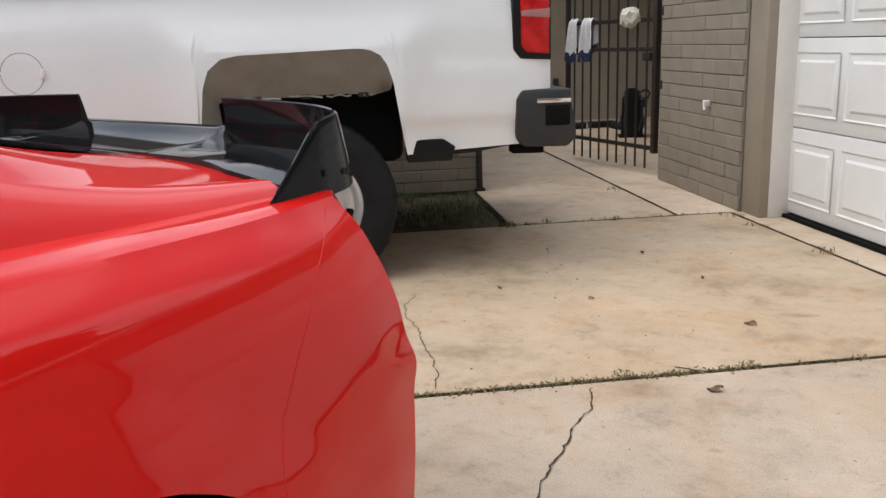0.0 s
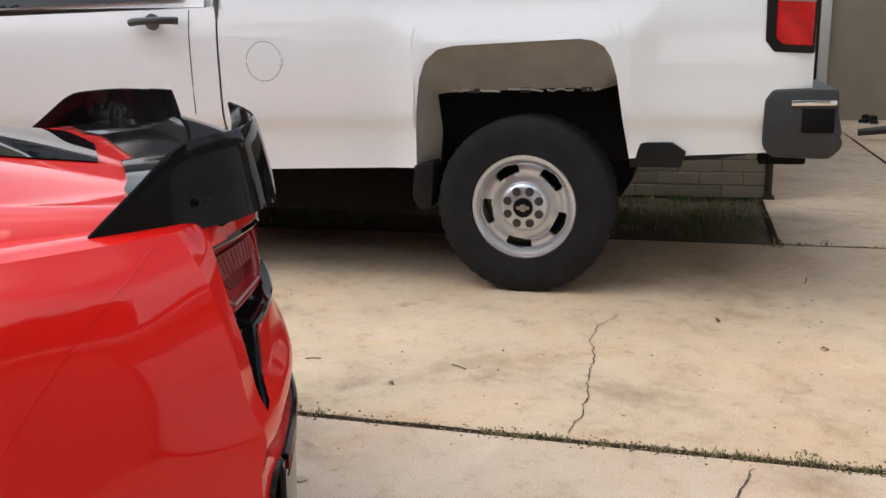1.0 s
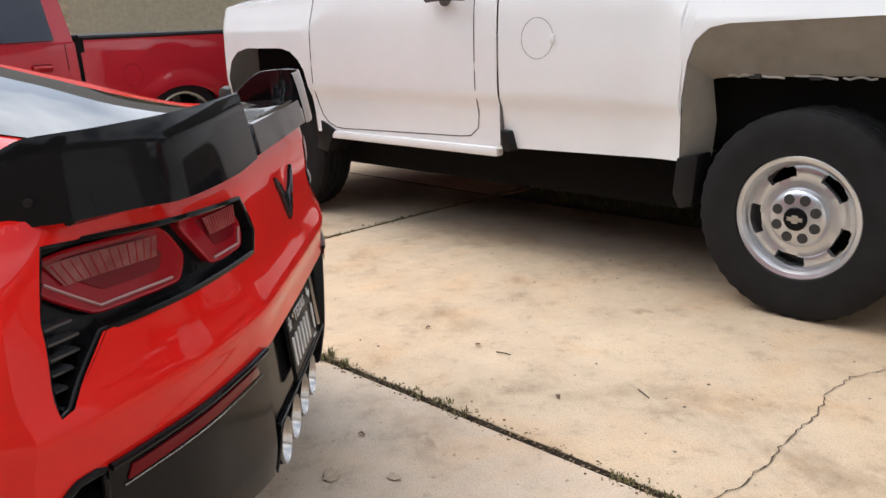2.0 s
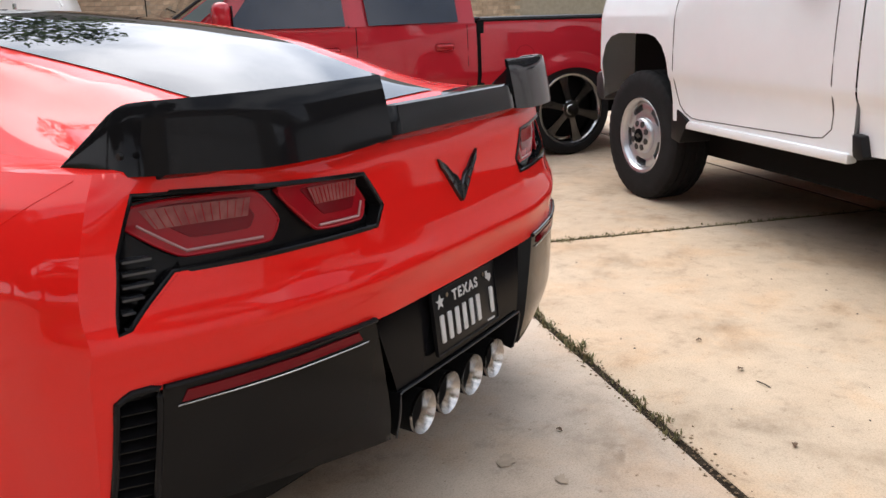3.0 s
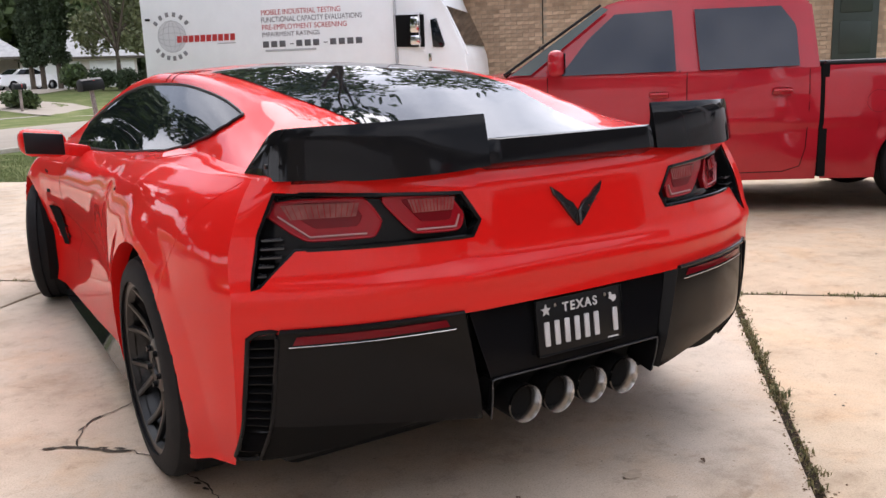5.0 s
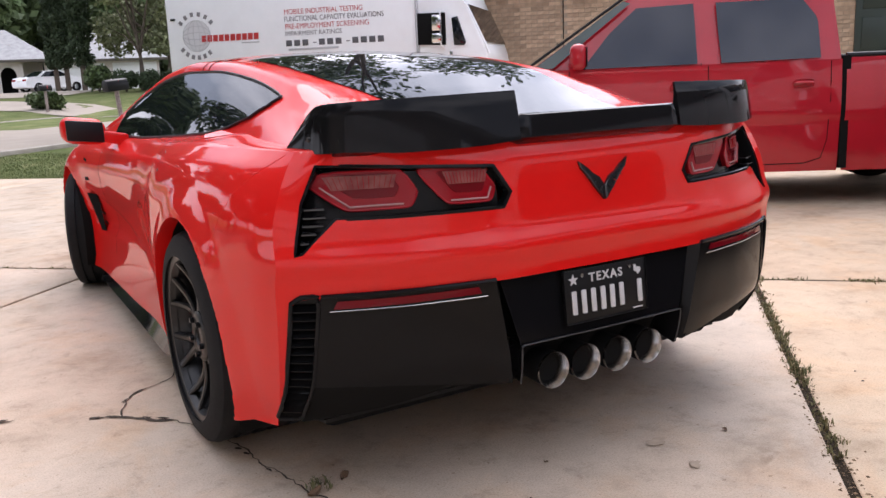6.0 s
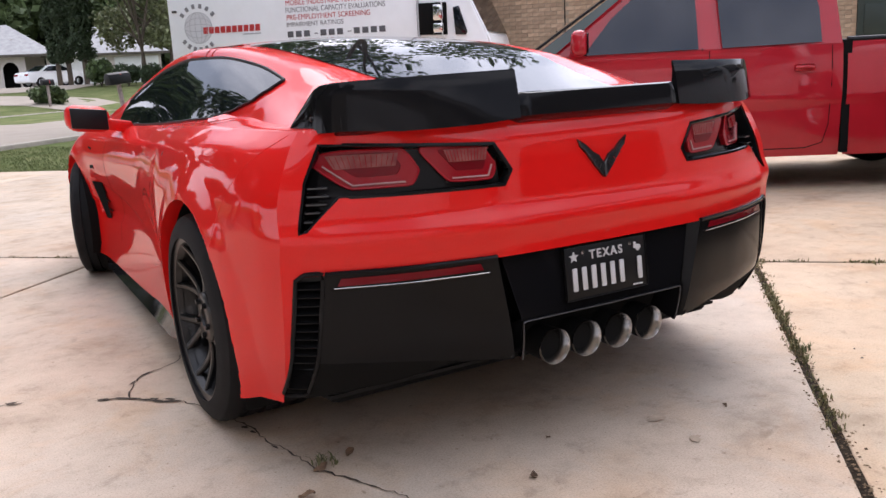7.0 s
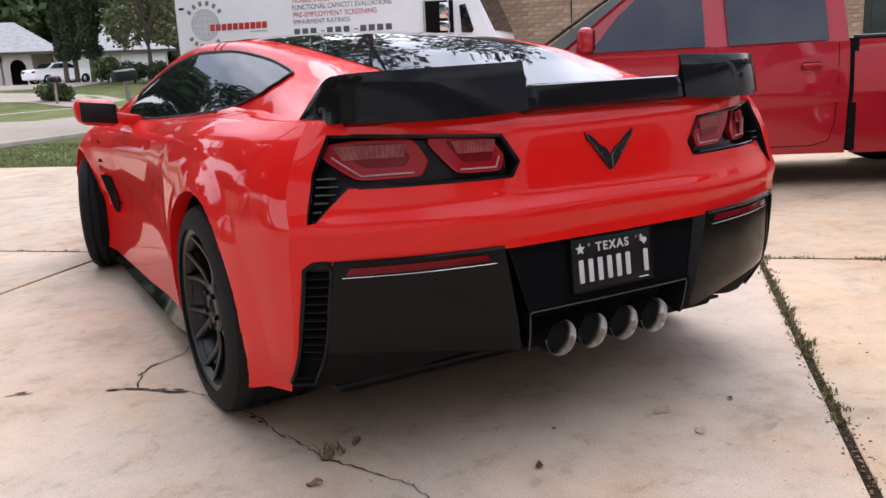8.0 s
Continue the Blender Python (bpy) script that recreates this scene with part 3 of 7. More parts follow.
def car_body(car):
    cs = list(range(N1 + N2 + N3 + N4 + 1))
    # tail columns follow the top's columns; flank columns follow y
    rear_x = [top_at(c, -.63, .806, .955)[0] for c in cs]
    s_u = np.linspace(0, U_KEYS[4], 200)
    s_x = [level_at(5, u)[0] for u in s_u]
    us = [float(np.interp(x, s_x, s_u)) for x in rear_x]
    fine = []
    for a, b in zip(us, us[1:]):
        fine += [a + (b - a) * k / SUB for k in range(SUB)]
    us_all = fine + list(np.linspace(U_KEYS[4], U_KEYS[10], 130)) + list(np.linspace(U_KEYS[10], U_KEYS[-1], 70))[1:]
    vs = list(np.linspace(0, 1, 64))
    bm = bmesh.new()
    g = [[bm.verts.new(body_at(u, v)) for v in vs] for u in us_all]
    for c in range(len(cs) - 1):
        p, q = g[SUB * c][-1].co, g[SUB * (c + 1)][-1].co
        for k in range(1, SUB):
            g[SUB * c + k][-1].co = p + (q - p) * k / SUB
    lamp, lower = LAMP, [(x - 0.004, z - 0.008) for x, z in LOWER]
    for i in range(len(us_all) - 1):
        for k in range(len(vs) - 1):
            q = (g[i][k], g[i + 1][k], g[i + 1][k + 1], g[i][k + 1])
            c = sum((w.co for w in q), Vector()) / 4
            if c.y < -0.45 and (inside(lamp, c.x, c.z) or inside(lower, c.x, c.z)):
                continue
            bm.faces.new(q)
    # cut away behind the sill, ahead of the rear wheel
    bmesh.ops.delete(bm, geom=[f for f in bm.faces if 0.28 < f.calc_center_median().y < 0.60 and f.calc_center_median().z < 0.232 and f.calc_center_median().x > 0.6], context="FACES")
    # the lamp opening's edge drawn onto its outline
    segs = [(np.array(a), np.array(b)) for a, b in zip(LAMP, LAMP[1:] + LAMP[:1])]
    for w in {w for e in bm.edges if e.is_boundary for w in e.verts}:
        if w.co.y < -0.45 and 0.25 < w.co.x < 0.9 and 0.66 < w.co.z < 0.945:
            p, best = np.array((w.co.x, w.co.z)), None
            for a, b in segs:
                q = a + (b - a) * min(1.0, max(0.0, float((p - a) @ (b - a) / ((b - a) @ (b - a)))))
                d = float(np.linalg.norm(p - q))
                best = (d, q) if best is None or d < best[0] else best
            if best[0] < 0.03:
                w.co = tail(float(best[1][0]), float(best[1][1]))
    segs = [(np.array(a), np.array(b)) for a, b in zip(lower[:6], lower[1:7])]
    for w in {w for e in bm.edges if e.is_boundary for w in e.verts}:
        if w.co.y < -0.40 and 0.16 < w.co.z < 0.64 and w.co.x < 0.93 and not (w.co.z < .205 and w.co.x > .91):
            p, best = np.array((w.co.x, w.co.z)), None
            for a, b in segs:
                q = a + (b - a) * min(1.0, max(0.0, float((p - a) @ (b - a) / ((b - a) @ (b - a)))))
                d = float(np.linalg.norm(p - q))
                best = (d, q) if best is None or d < best[0] else best
            if best[0] < 0.035:
                w.co = tail(float(best[1][0]), max(.2, float(best[1][1])))
    # wheel openings, with the edge drawn onto the circle
    for cy, cz, r in ARCHES:
        dead = [f for f in bm.faces if f.calc_center_median().x > 0.6 and math.hypot(f.calc_center_median().y - cy, f.calc_center_median().z - cz) < r]
        edge = {w for f in dead for w in f.verts}
        bmesh.ops.delete(bm, geom=dead, context="FACES")
        for w in edge:
            if w.is_valid and w.link_faces:
                d = Vector((0, w.co.y - cy, w.co.z - cz))
                if d.length > 1e-4 and w.co.z > 0.235:
                    d *= r / d.length
                    w.co.y, w.co.z = cy + d.y, cz + d.z
        rim = [e for e in bm.edges if e.is_boundary and all(abs(math.hypot(w.co.y - cy, w.co.z - cz) - r) < 0.004 for w in e.verts)]
        ret = bmesh.ops.extrude_edge_only(bm, edges=rim)
        for w in ret["geom"]:
            if isinstance(w, bmesh.types.BMVert):
                w.co.x -= 0.05
    # upper skin
    rows = [[g[SUB * c][-1] for c in cs[:-1]] + [g[SUB * (len(cs) - 1)][-1]]]
    bow = [g[SUB * c][-1].co.y - g[SUB * (len(cs) - 1)][-1].co.y for c in cs]
    base_y = rows[0][-1].co.y
    for j in range(SUB * (len(cs) - 1) + 1, len(us_all) - 1):
        e = g[j][-1]
        fade = max(0.0, 1 - (e.co.y - base_y) / 0.45) ** 1.5
        row = []
        for c in cs[:-1]:
            y = e.co.y + bow[c] * fade
            x, z = top_at(c, max(y, -.63), e.co.x, e.co.z)
            if y < -.63:
                z = z + (g[SUB * c][-1].co.z - z) * min(1.0, (-.63 - y) / 0.18)
            row.append(bm.verts.new((x, y, z)))
        rows.append(row + [e])
    for a, b in zip(rows, rows[1:]):
        for c in range(len(cs) - 1):
            bm.faces.new((a[c], a[c + 1], b[c + 1], b[c]))
    mirror(bm)
    part("body", bm, RED, car, "glossy bright red bodywork", angle=26)


def side_patch(A, B, n, m, off, fn, mat_, name, parent, label="", thick=0.0):
    for s in (1, -1):
        bm = ruled(A, B, n, m, lambda p: (lambda q: (s * q.x, q.y, q.z))(fn(p[0], p[1], off)))
        if thick:
            thicken(bm, thick)
        part(name, bm, mat_, parent, label)


def car_glass(car):
    W, B = N1 + N2, N1 + N2 + N3
    A = [(W + .25, .020), (W + .02, .20), (W - .05, .4), (W - .1, .8), (W, 1.3), (W + .1, 1.7), (W + .3, 1.98)]
    C = [(W + .45, .015), (W + 2.6, .035), (W + 4.8, .105), (B - .7, .25), (B + .1, .5), (B + .2, 1.0), (B, 1.5), (B - .2, 2.02)]
    side_patch(A, C, 40, 8, 0.003, roof_at, TINT, "side_window", car, "dark tinted curved side window")
    for s in (1, -1):
        rim = [roof_at(c, y, .004) for c, y in resample([np.array(p) for p in A], 30)] + [roof_at(c, y, .004) for c, y in resample([np.array(p) for p in C], 40)][::-1]
        part("window_trim", tube([(s * q.x, q.y, q.z) for q in rim], .0055, 6, closed=True), SATIN, car, "thin black window surround")
    bm = bmesh.new()
    for s in (1, -1):
        ruled([(0, -.60), (0, .3), (0, .93)], [(N1 - .3, -.57), (N1 - .3, .3), (N1 - .6, .80)], 40, 9, lambda p: (lambda q: (s * q.x, q.y, q.z))(roof_at(p[0], p[1], 0.003)), bm)
    bmesh.ops.remove_doubles(bm, verts=list(bm.verts), dist=0.001)
    part("rear_window", bm, TINT, car, "dark glossy sloping hatch glass")
    bm = bmesh.new()
    for s in (1, -1):
        ruled([(0, 1.42), (0, 2.33)], [(N1 - .2, 1.5), (N1 - .1, 2.28)], 20, 9, lambda p: (lambda q: (s * q.x, q.y, q.z))(roof_at(p[0], p[1], 0.003)), bm)
    bmesh.ops.remove_doubles(bm, verts=list(bm.verts), dist=0.001)
    part("windscreen", bm, TINT, car)



def both(fn):
    """A shape on the right and its mirror image on the left."""
    for s in (1, -1):
        fn(s)


def on_tail(s, off=0.0):
    return lambda p: tail(s * p[0], p[1], off + (p[2] if len(p) > 2 else 0.0))


def dish(poly, rings, s, bm=None, drop=lambda x: 0.0):
    """A moulded shape over a polygon on the tail: rings of (share of the polygon, offset)."""
    bm = bm or bmesh.new()
    pts = []
    for (x0, z0), (x1, z1) in zip(poly, poly[1:] + poly[:1]):
        n = max(1, int(math.hypot(x1 - x0, z1 - z0) / 0.03))
        pts += [(x0 + (x1 - x0) * k / n, z0 + (z1 - z0) * k / n) for k in range(n)]
    cx, cz = sum(p[0] for p in pts) / len(pts), sum(p[1] for p in pts) / len(pts)
    loops = []
    for share, off in rings:
        loops.append([bm.verts.new(tail(s * (cx + (x - cx) * share), cz + (z - cz) * share, off - drop(cx + (x - cx) * share))) for x, z in pts])
    for a, b in zip(loops, loops[1:]):
        for k in range(len(pts)):
            bm.faces.new((a[k], a[(k + 1) % len(pts)], b[(k + 1) % len(pts)], b[k]))
    c = bm.verts.new(tail(s * cx, cz, rings[-1][1] - drop(cx)))
    for k in range(len(pts)):
        bm.faces.new((loops[-1][k], loops[-1][(k + 1) % len(pts)], c))
    return bm


def edge_line(poly, s, off, r, closed=True, n=6, drop=lambda x: 0.0):
    pts = resample([np.array(p) for p in (poly + poly[:1] if closed else poly)], 60)
    return tube([tail(s * p[0], p[1], off - drop(p[0])) for p in pts[:-1 if closed else None]], r, n, closed=closed)


def soften(poly, k=.09):
    """The same outline with its corners cut twice."""
    for _ in range(2):
        poly = [q for (ax, az), (bx, bz) in zip(poly, poly[1:] + poly[:1]) for q in ((ax + (bx - ax) * k, az + (bz - az) * k), (bx - (bx - ax) * k, bz - (bz - az) * k))]
        k = .25
    return poly


def sink(x):
    """How far the lamp's floor lies behind the skin; deepest at the outer corner."""
    k = max(0.0, min(1.0, (abs(x) - .50) / .30))
    return .010 + .024 * k * k * (3 - 2 * k) + .026 * max(0.0, min(1.0, (abs(x) - .79) / .06))


def tail_lamps(car):
    SHARP_A = [(.786, .904), (.592, .905), (.556, .846), (.576, .808), (.728, .810), (.800, .876)]
    SHARP_B = [(.563, .904), (.385, .893), (.348, .842), (.362, .806), (.484, .808)]
    LENS_A, LENS_B = soften(SHARP_A), soften(SHARP_B)

    def sunk(s, off):
        return lambda p: tail(s * p[0], p[1], off - sink(p[0]) + (p[2] if len(p) > 2 else 0.0))

    def sunk_dish(poly, rings, s):
        return dish(poly, rings, s, drop=sink)

    def sunk_line(poly, s, off, r, closed=True, n=6):
        return edge_line(poly, s, off, r, closed, n, drop=sink)

    def one(s):
        bm = bmesh.new()
        # rim strip, inner wall and floor of the black housing
        pts = []
        for (x0, z0), (x1, z1) in zip(LAMP, LAMP[1:] + LAMP[:1]):
            n = max(1, int(math.hypot(x1 - x0, z1 - z0) / 0.02))
            pts += [(x0 + (x1 - x0) * k / n, z0 + (z1 - z0) * k / n) for k in range(n)]
        nrm = []
        m = len(pts)
        for k in range(m):
            (ax, az), (bx, bz) = pts[k - 1], pts[(k + 1) % m]
            d = math.hypot(bx - ax, bz - az)
            nrm.append((-(bz - az) / d, (bx - ax) / d))
        loops = []
        for inset, off in ((-.003, -.004), (-.003, .0025), (.0035, .0035), (.006, .001), (.008, -.017)):
            loops.append([bm.verts.new(tail(s * (x + nx * inset), z + nz * inset, off - (sink(x) if off < -.01 else .0065 * max(0.0, min(1.0, (x - .70 - .4 * max(0.0, .80 - z)) / .06))))) for (x, z), (nx, nz) in zip(pts, nrm)])
        for a, b in zip(loops, loops[1:]):
            for k in range(m):
                bm.faces.new((a[k], a[(k + 1) % m], b[(k + 1) % m], b[k]))
        ruled([(.800, .915), (.345, .885)], [(.865, .700), (.330, .775)], 26, 10, lambda p: tail(s * p[0], p[1], -.0165 - sink(p[0])), bm)
        lamp = part("tail_lamp", bm, BLACK, car, "gloss black tail lamp housing with red lenses", angle=30)
        for poly in (LENS_A, LENS_B):
            cx, cz = sum(p[0] for p in poly) / len(poly), sum(p[1] for p in poly) / len(poly)
            zt = max(p[1] for p in poly)

            def shrunk(k, up=0.0):
                return [(cx + (x - cx) * k, cz + up + (z - cz) * k) for x, z in poly]

            ln = part("lens", sunk_dish(poly, [(1.0, -.017), (1.0, -.004), (.975, -.001), (.84, -.001), (.5, -.001)], s), LENS, lamp, "deep red glossy lens", angle=40)
            part("lens_edge", sunk_line(poly, s, -.003, .0032, n=6), LENSRIM, ln)
            part("inner_lens", sunk_dish(shrunk(.62, .010), [(1.0, -.001), (.98, .0008), (.6, .0006)], s), LENS2, ln, angle=25)
            w = .082 if poly is LENS_A else .060
            x0 = cx + (.014 if poly is LENS_A else .004)
            part("reflector", ruled([(x0 + w, zt - .010), (x0 - w, zt - .012)], [(x0 + w * .80, zt - .043), (x0 - w * .88, zt - .044)], 14, 3, sunk(s, .0042)), REFLECTOR, ln, "clear ribbed reversing lens")
            for k in range(12):
                e = -.88 + 1.76 * k / 11
                part("rib", tube([sunk(s, .0046)((x0 + w * e * (1 - .14 * f), zt - .0125 - .030 * f)) for f in (0, .5, 1)], .0008, 4), LENSRIM, ln)
            q = [(cx + (x - cx) * .82, cz + (z - cz) * .80) for x, z in ((SHARP_A[5], SHARP_A[4], SHARP_A[3]) if poly is LENS_A else (SHARP_B[4], SHARP_B[3], SHARP_B[2]))]
            part("light_guide", sunk_line(q, s, .0008, .0026, closed=False), RIB, ln, "pale light guide line")
        bm = ruled([(.742, .790, .001), (.790, .748, .001), (.838, .711, -.001), (.858, .704, -.004)], [(.735, .806, -.030), (.772, .772, -.034), (.812, .738, -.042), (.842, .722, -.052)], 20, 4, on_tail(s))
        part("lamp_bevel", bm, BLACK, lamp, "gloss black bevel below the lens")
        for k in range(6):
            z = .716 + .0205 * k
            xo = float(np.interp(z, [.703, .83, .92], [.860, .828, .778])) - .011
            xi = max(float(np.interp(z, [.70, .787], [.855, .775])), xo - .040 - .004 * k)
            bm = ruled([(xo, z, -.012), (xi, z, -.014)], [(xo, z + .008, -.040), (xi, z + .008, -.040)], 4, 2, on_tail(s))
            part("slat", thicken(bm, .004), SLATGREY, lamp, smooth=False)

    both(one)


TIP_Y = -.832


def lathe_at(profile, x):
    """A turned shape round an exhaust pipe's axis."""
    bm = lathe(profile, 40)
    bmesh.ops.transform(bm, matrix=Matrix.Translation((x, TIP_Y, .306)) @ Matrix.Rotation(radians(90), 4, "Z"), verts=bm.verts)
    return bm


def lower_fascia(car):
    def one(s):
        out = [(.852, .602), (.874, .588), (.888, .42), (.893, .250)]
        inn = [(.814, .604), (.814, .578), (.828, .43), (.842, .252)]
        bm = ruled(out, inn, 24, 6, on_tail(s, -.035))
        v = part("side_vent", bm, SATIN, car, "tall black slatted outlet behind the wheel")
        part("vent_frame", edge_line(out + inn[::-1], s, .001, .0065, n=8), BLACK, v)
        for k in range(14):
            z = .268 + .0227 * k
            xo, xi = float(np.interp(z, [.232, .42, .588], [.893, .888, .874])), float(np.interp(z, [.245, .43, .578], [.842, .826, .812]))
            bm = ruled([(xo, z, -.006), (xi, z, -.003)], [(xo, z + .012, -.03), (xi, z + .012, -.03)], 5, 1, on_tail(s))
            thicken(bm, .0035)
            part("slat", bm, BLACK, v, smooth=False)
        # panel with a lower edge that climbs towards the outlet, and the tucked-in face below it
        top = [(.808, .606), (.66, .606), (.50, .606), (.376, .606)]
        low = [(.830, .362), (.64, .348), (.44, .322), (.318, .302)]
        foot = [(.842, .236, -.008), (.66, .262, -.018), (.48, .302, -.028), (.318, .292, -.030)]
        bm = bmesh.new()
        ruled([(x, z, .003) for x, z in top], [(x, z, .003) for x, z in low], 30, 18, on_tail(s), bm)
        ruled([(x, z, -.02) for x, z in top], [(x, z, .003) for x, z in top], 30, 1, on_tail(s), bm)
        ruled([(.376, .606, .003), (.318, .302, .003)], [(.352, .604, -.03), (.298, .302, -.03)], 14, 2, on_tail(s), bm)
        bmesh.ops.remove_doubles(bm, verts=list(bm.verts), dist=.0005)
        pan = part("corner_panel", bm, CARBON, car, "smoked black lower bumper panel")
        part("marker", dish([(.772, .588), (.425, .590), (.415, .572), (.782, .568)], [(1, .0), (1, .006), (.97, .008), (.5, .008)], s), LENS2, pan, "dark red side reflector")
        part("chrome_line", edge_line([(.790, .563), (.400, .563)], s, .006, .0016, closed=False), STEEL, pan)
        part("upper_lip", edge_line([(.806, .602), (.376, .602)], s, .006, .006, closed=False, n=8), BLACK, pan)
        # face below the crease in matt black, its shade put into the colour
        bm = ruled([(x, z, .002) for x, z in low], foot, 30, 6, on_tail(s))
        part("lower_lip", thicken(bm, .005), DARK, car)
        bm = ruled(foot, [(x, z - .015, q - .13) for x, z, q in foot], 24, 3, on_tail(s))
        part("under_tray", thicken(bm, .005), DARK, car)

    both(one)
    bm = bmesh.new()
    ruled([(-.352, .604), (0, .604), (.352, .604)], [(-.296, .408), (0, .408), (.296, .408)], 24, 10, lambda p: tail(p[0], p[1], -.006 - .022 * (p[1] - .408) / .196), bm)
    ruled([(-.376, .607), (0, .606), (.376, .607)], [(-.352, .604), (0, .604), (.352, .604)], 24, 1, lambda p: tail(p[0], p[1], .0 if p[1] > .605 else -.028), bm)
    part("plate_recess", bm, RECESS, car, "gloss black plate recess")
    part("skirt", thicken(ruled([(-.76, -.56, .21), (.76, -.56, .21)], [(-.76, -.30, .17), (.76, -.30, .17)], 12, 4), .01), SATIN, car)
    part("inner_bumper", box((0, -.50, .50), (1.5, .32, .42), .03), DARK, car)
    # exhaust tray
    fr = [(-.290, .292), (-.296, .406), (.296, .406), (.290, .300)]
    part("exhaust_tray", thicken(ruled([(-.296, .404), (.296, .404)], [(-.286, .285), (.268, .285)], 14, 6, lambda p: tail(p[0], p[1], -.09)), .004), DARK, car)
    # frame edge in grey, a highlight put into the colour
    part("tray_frame", tube([tail(x, z, .002) for x, z in resample([np.array(p) for p in fr], 60)], .0027, 8), SLATGREY, car)
    for x in (-1, 1):
        part("tray_side", thicken(ruled([(x * .298, .406, .001), (x * .291, .295, .001)], [(x * .298, .406, -.09), (x * .291, .295, -.09)], 6, 2, lambda p: tail(p[0], p[1], p[2])), .005), BLACK, car)
    part("tray_top", thicken(ruled([(-.296, .406, -.001), (.296, .406, -.001)], [(-.296, .396, -.09), (.296, .396, -.09)], 12, 2, lambda p: tail(p[0], p[1], p[2])), .004), DARK, car)
    for x in (-.176, -.060, .060, .182):
        tip = part("exhaust_tip", lathe_at([(.037, .045), (.0400, .030), (.0515, .0005), (.0525, -.001), (.0530, .001), (.0530, .006)], x), STEEL, car, "polished round exhaust tip")
        # outside of the steel tip drawn black for the shade in the tray
        part("tip_sleeve", lathe_at([(.0528, .006), (.0515, .030), (.049, .11)], x), DARK, tip)
        # black disc stands for the shaded bore
        part("pipe_inside", rod((x, TIP_Y + .030, .306), (x, TIP_Y + .036, .306), .0396, n=28), DARK, tip)


def text_mesh(body, size, align="CENTER", extrude=.001, bold=0.0, space=1.0):
    cu = bpy.data.curves.new("lettering", "FONT")
    cu.body, cu.size, cu.align_x, cu.extrude = body, size, align, extrude
    cu.offset, cu.space_character = bold, space
    ob = bpy.data.objects.new("lettering", cu)
    scene.collection.objects.link(ob)
    me = bpy.data.meshes.new_from_object(ob.evaluated_get(bpy.context.evaluated_depsgraph_get()))
    bpy.data.objects.remove(ob)
    bpy.data.curves.remove(cu)
    me.materials.clear()
    return me


def plate(car):
    M = pose(0, -.850, .512, 84, 0, 0)
    pl = part("number_plate", box((0, 0, 0), (.305, .154, .004), .006), mat("black_plate_enamel", (.007, .007, .008), .4, spec=.2), car, "black number plate with silver characters", m=M)
    PALE = mat("silver_characters", (.55, .55, .56), .4)
    part("plate_rim", tube([(-.150, -.075, .003), (.150, -.075, .003), (.150, .075, .003), (-.150, .075, .003)], .0022, 6, closed=True), SATIN, pl)
    part("state_name", text_mesh("TEXAS", .035, bold=.0007, space=1.28), PALE, pl, m=pose(0, .034, .003))
    for k in range(8):
        if k != 6:
            part("character_bar", box((-.119 + .0345 * k, -.018, .004), (.0165, .066, .003), .003), PALE, pl)
    star = [(.017 * (1 if i % 2 == 0 else .42) * math.sin(math.pi * i / 5) - .118, .046 + .017 * (1 if i % 2 == 0 else .42) * math.cos(math.pi * i / 5)) for i in range(10)]
    part("star", prism(star, .002, .0045, "xy"), PALE, pl)
    part("state_outline", prism([(.105, .058), (.113, .058), (.113, .051), (.128, .049), (.131, .040), (.119, .030), (.114, .037), (.103, .042), (.106, .047)], .002, .0045, "xy"), PALE, pl)
    for x in (-.088, .088):
        part("bolt", rod((x, .056, .001), (x, .056, .006), .0055, n=10), STEEL, pl)
    part("maker_bar", box((.112, -.066, .003), (.036, .004, .002)), PALE, pl)


def badge(car):
    for s in (1, -1):
        wing = [(.088, .884), (.080, .862), (.064, .846), (.030, .803), (.003, .772), (.0, .812), (.017, .836), (.040, .848), (.062, .868)]
        bm = dish(wing, [(1, -.002), (1, .006), (.9, .009), (.4, .008)], s)
        flag = part("badge", bm, mat("dark_chrome", (.06, .06, .065), .18, metal=.8), car, "dark plain V-shaped badge" if s > 0 else "", angle=30)
        for k in range(3):
            a, b = (.012 + .020 * k, .812 + .014 * k), (.020 + .020 * k, .800 + .018 * k)
            part("badge_line", tube([tail(s * a[0], a[1], .0095), tail(s * b[0], b[1], .0095)], .0016, 5), REDSEAM if s > 0 and k == 1 else SATIN, flag)


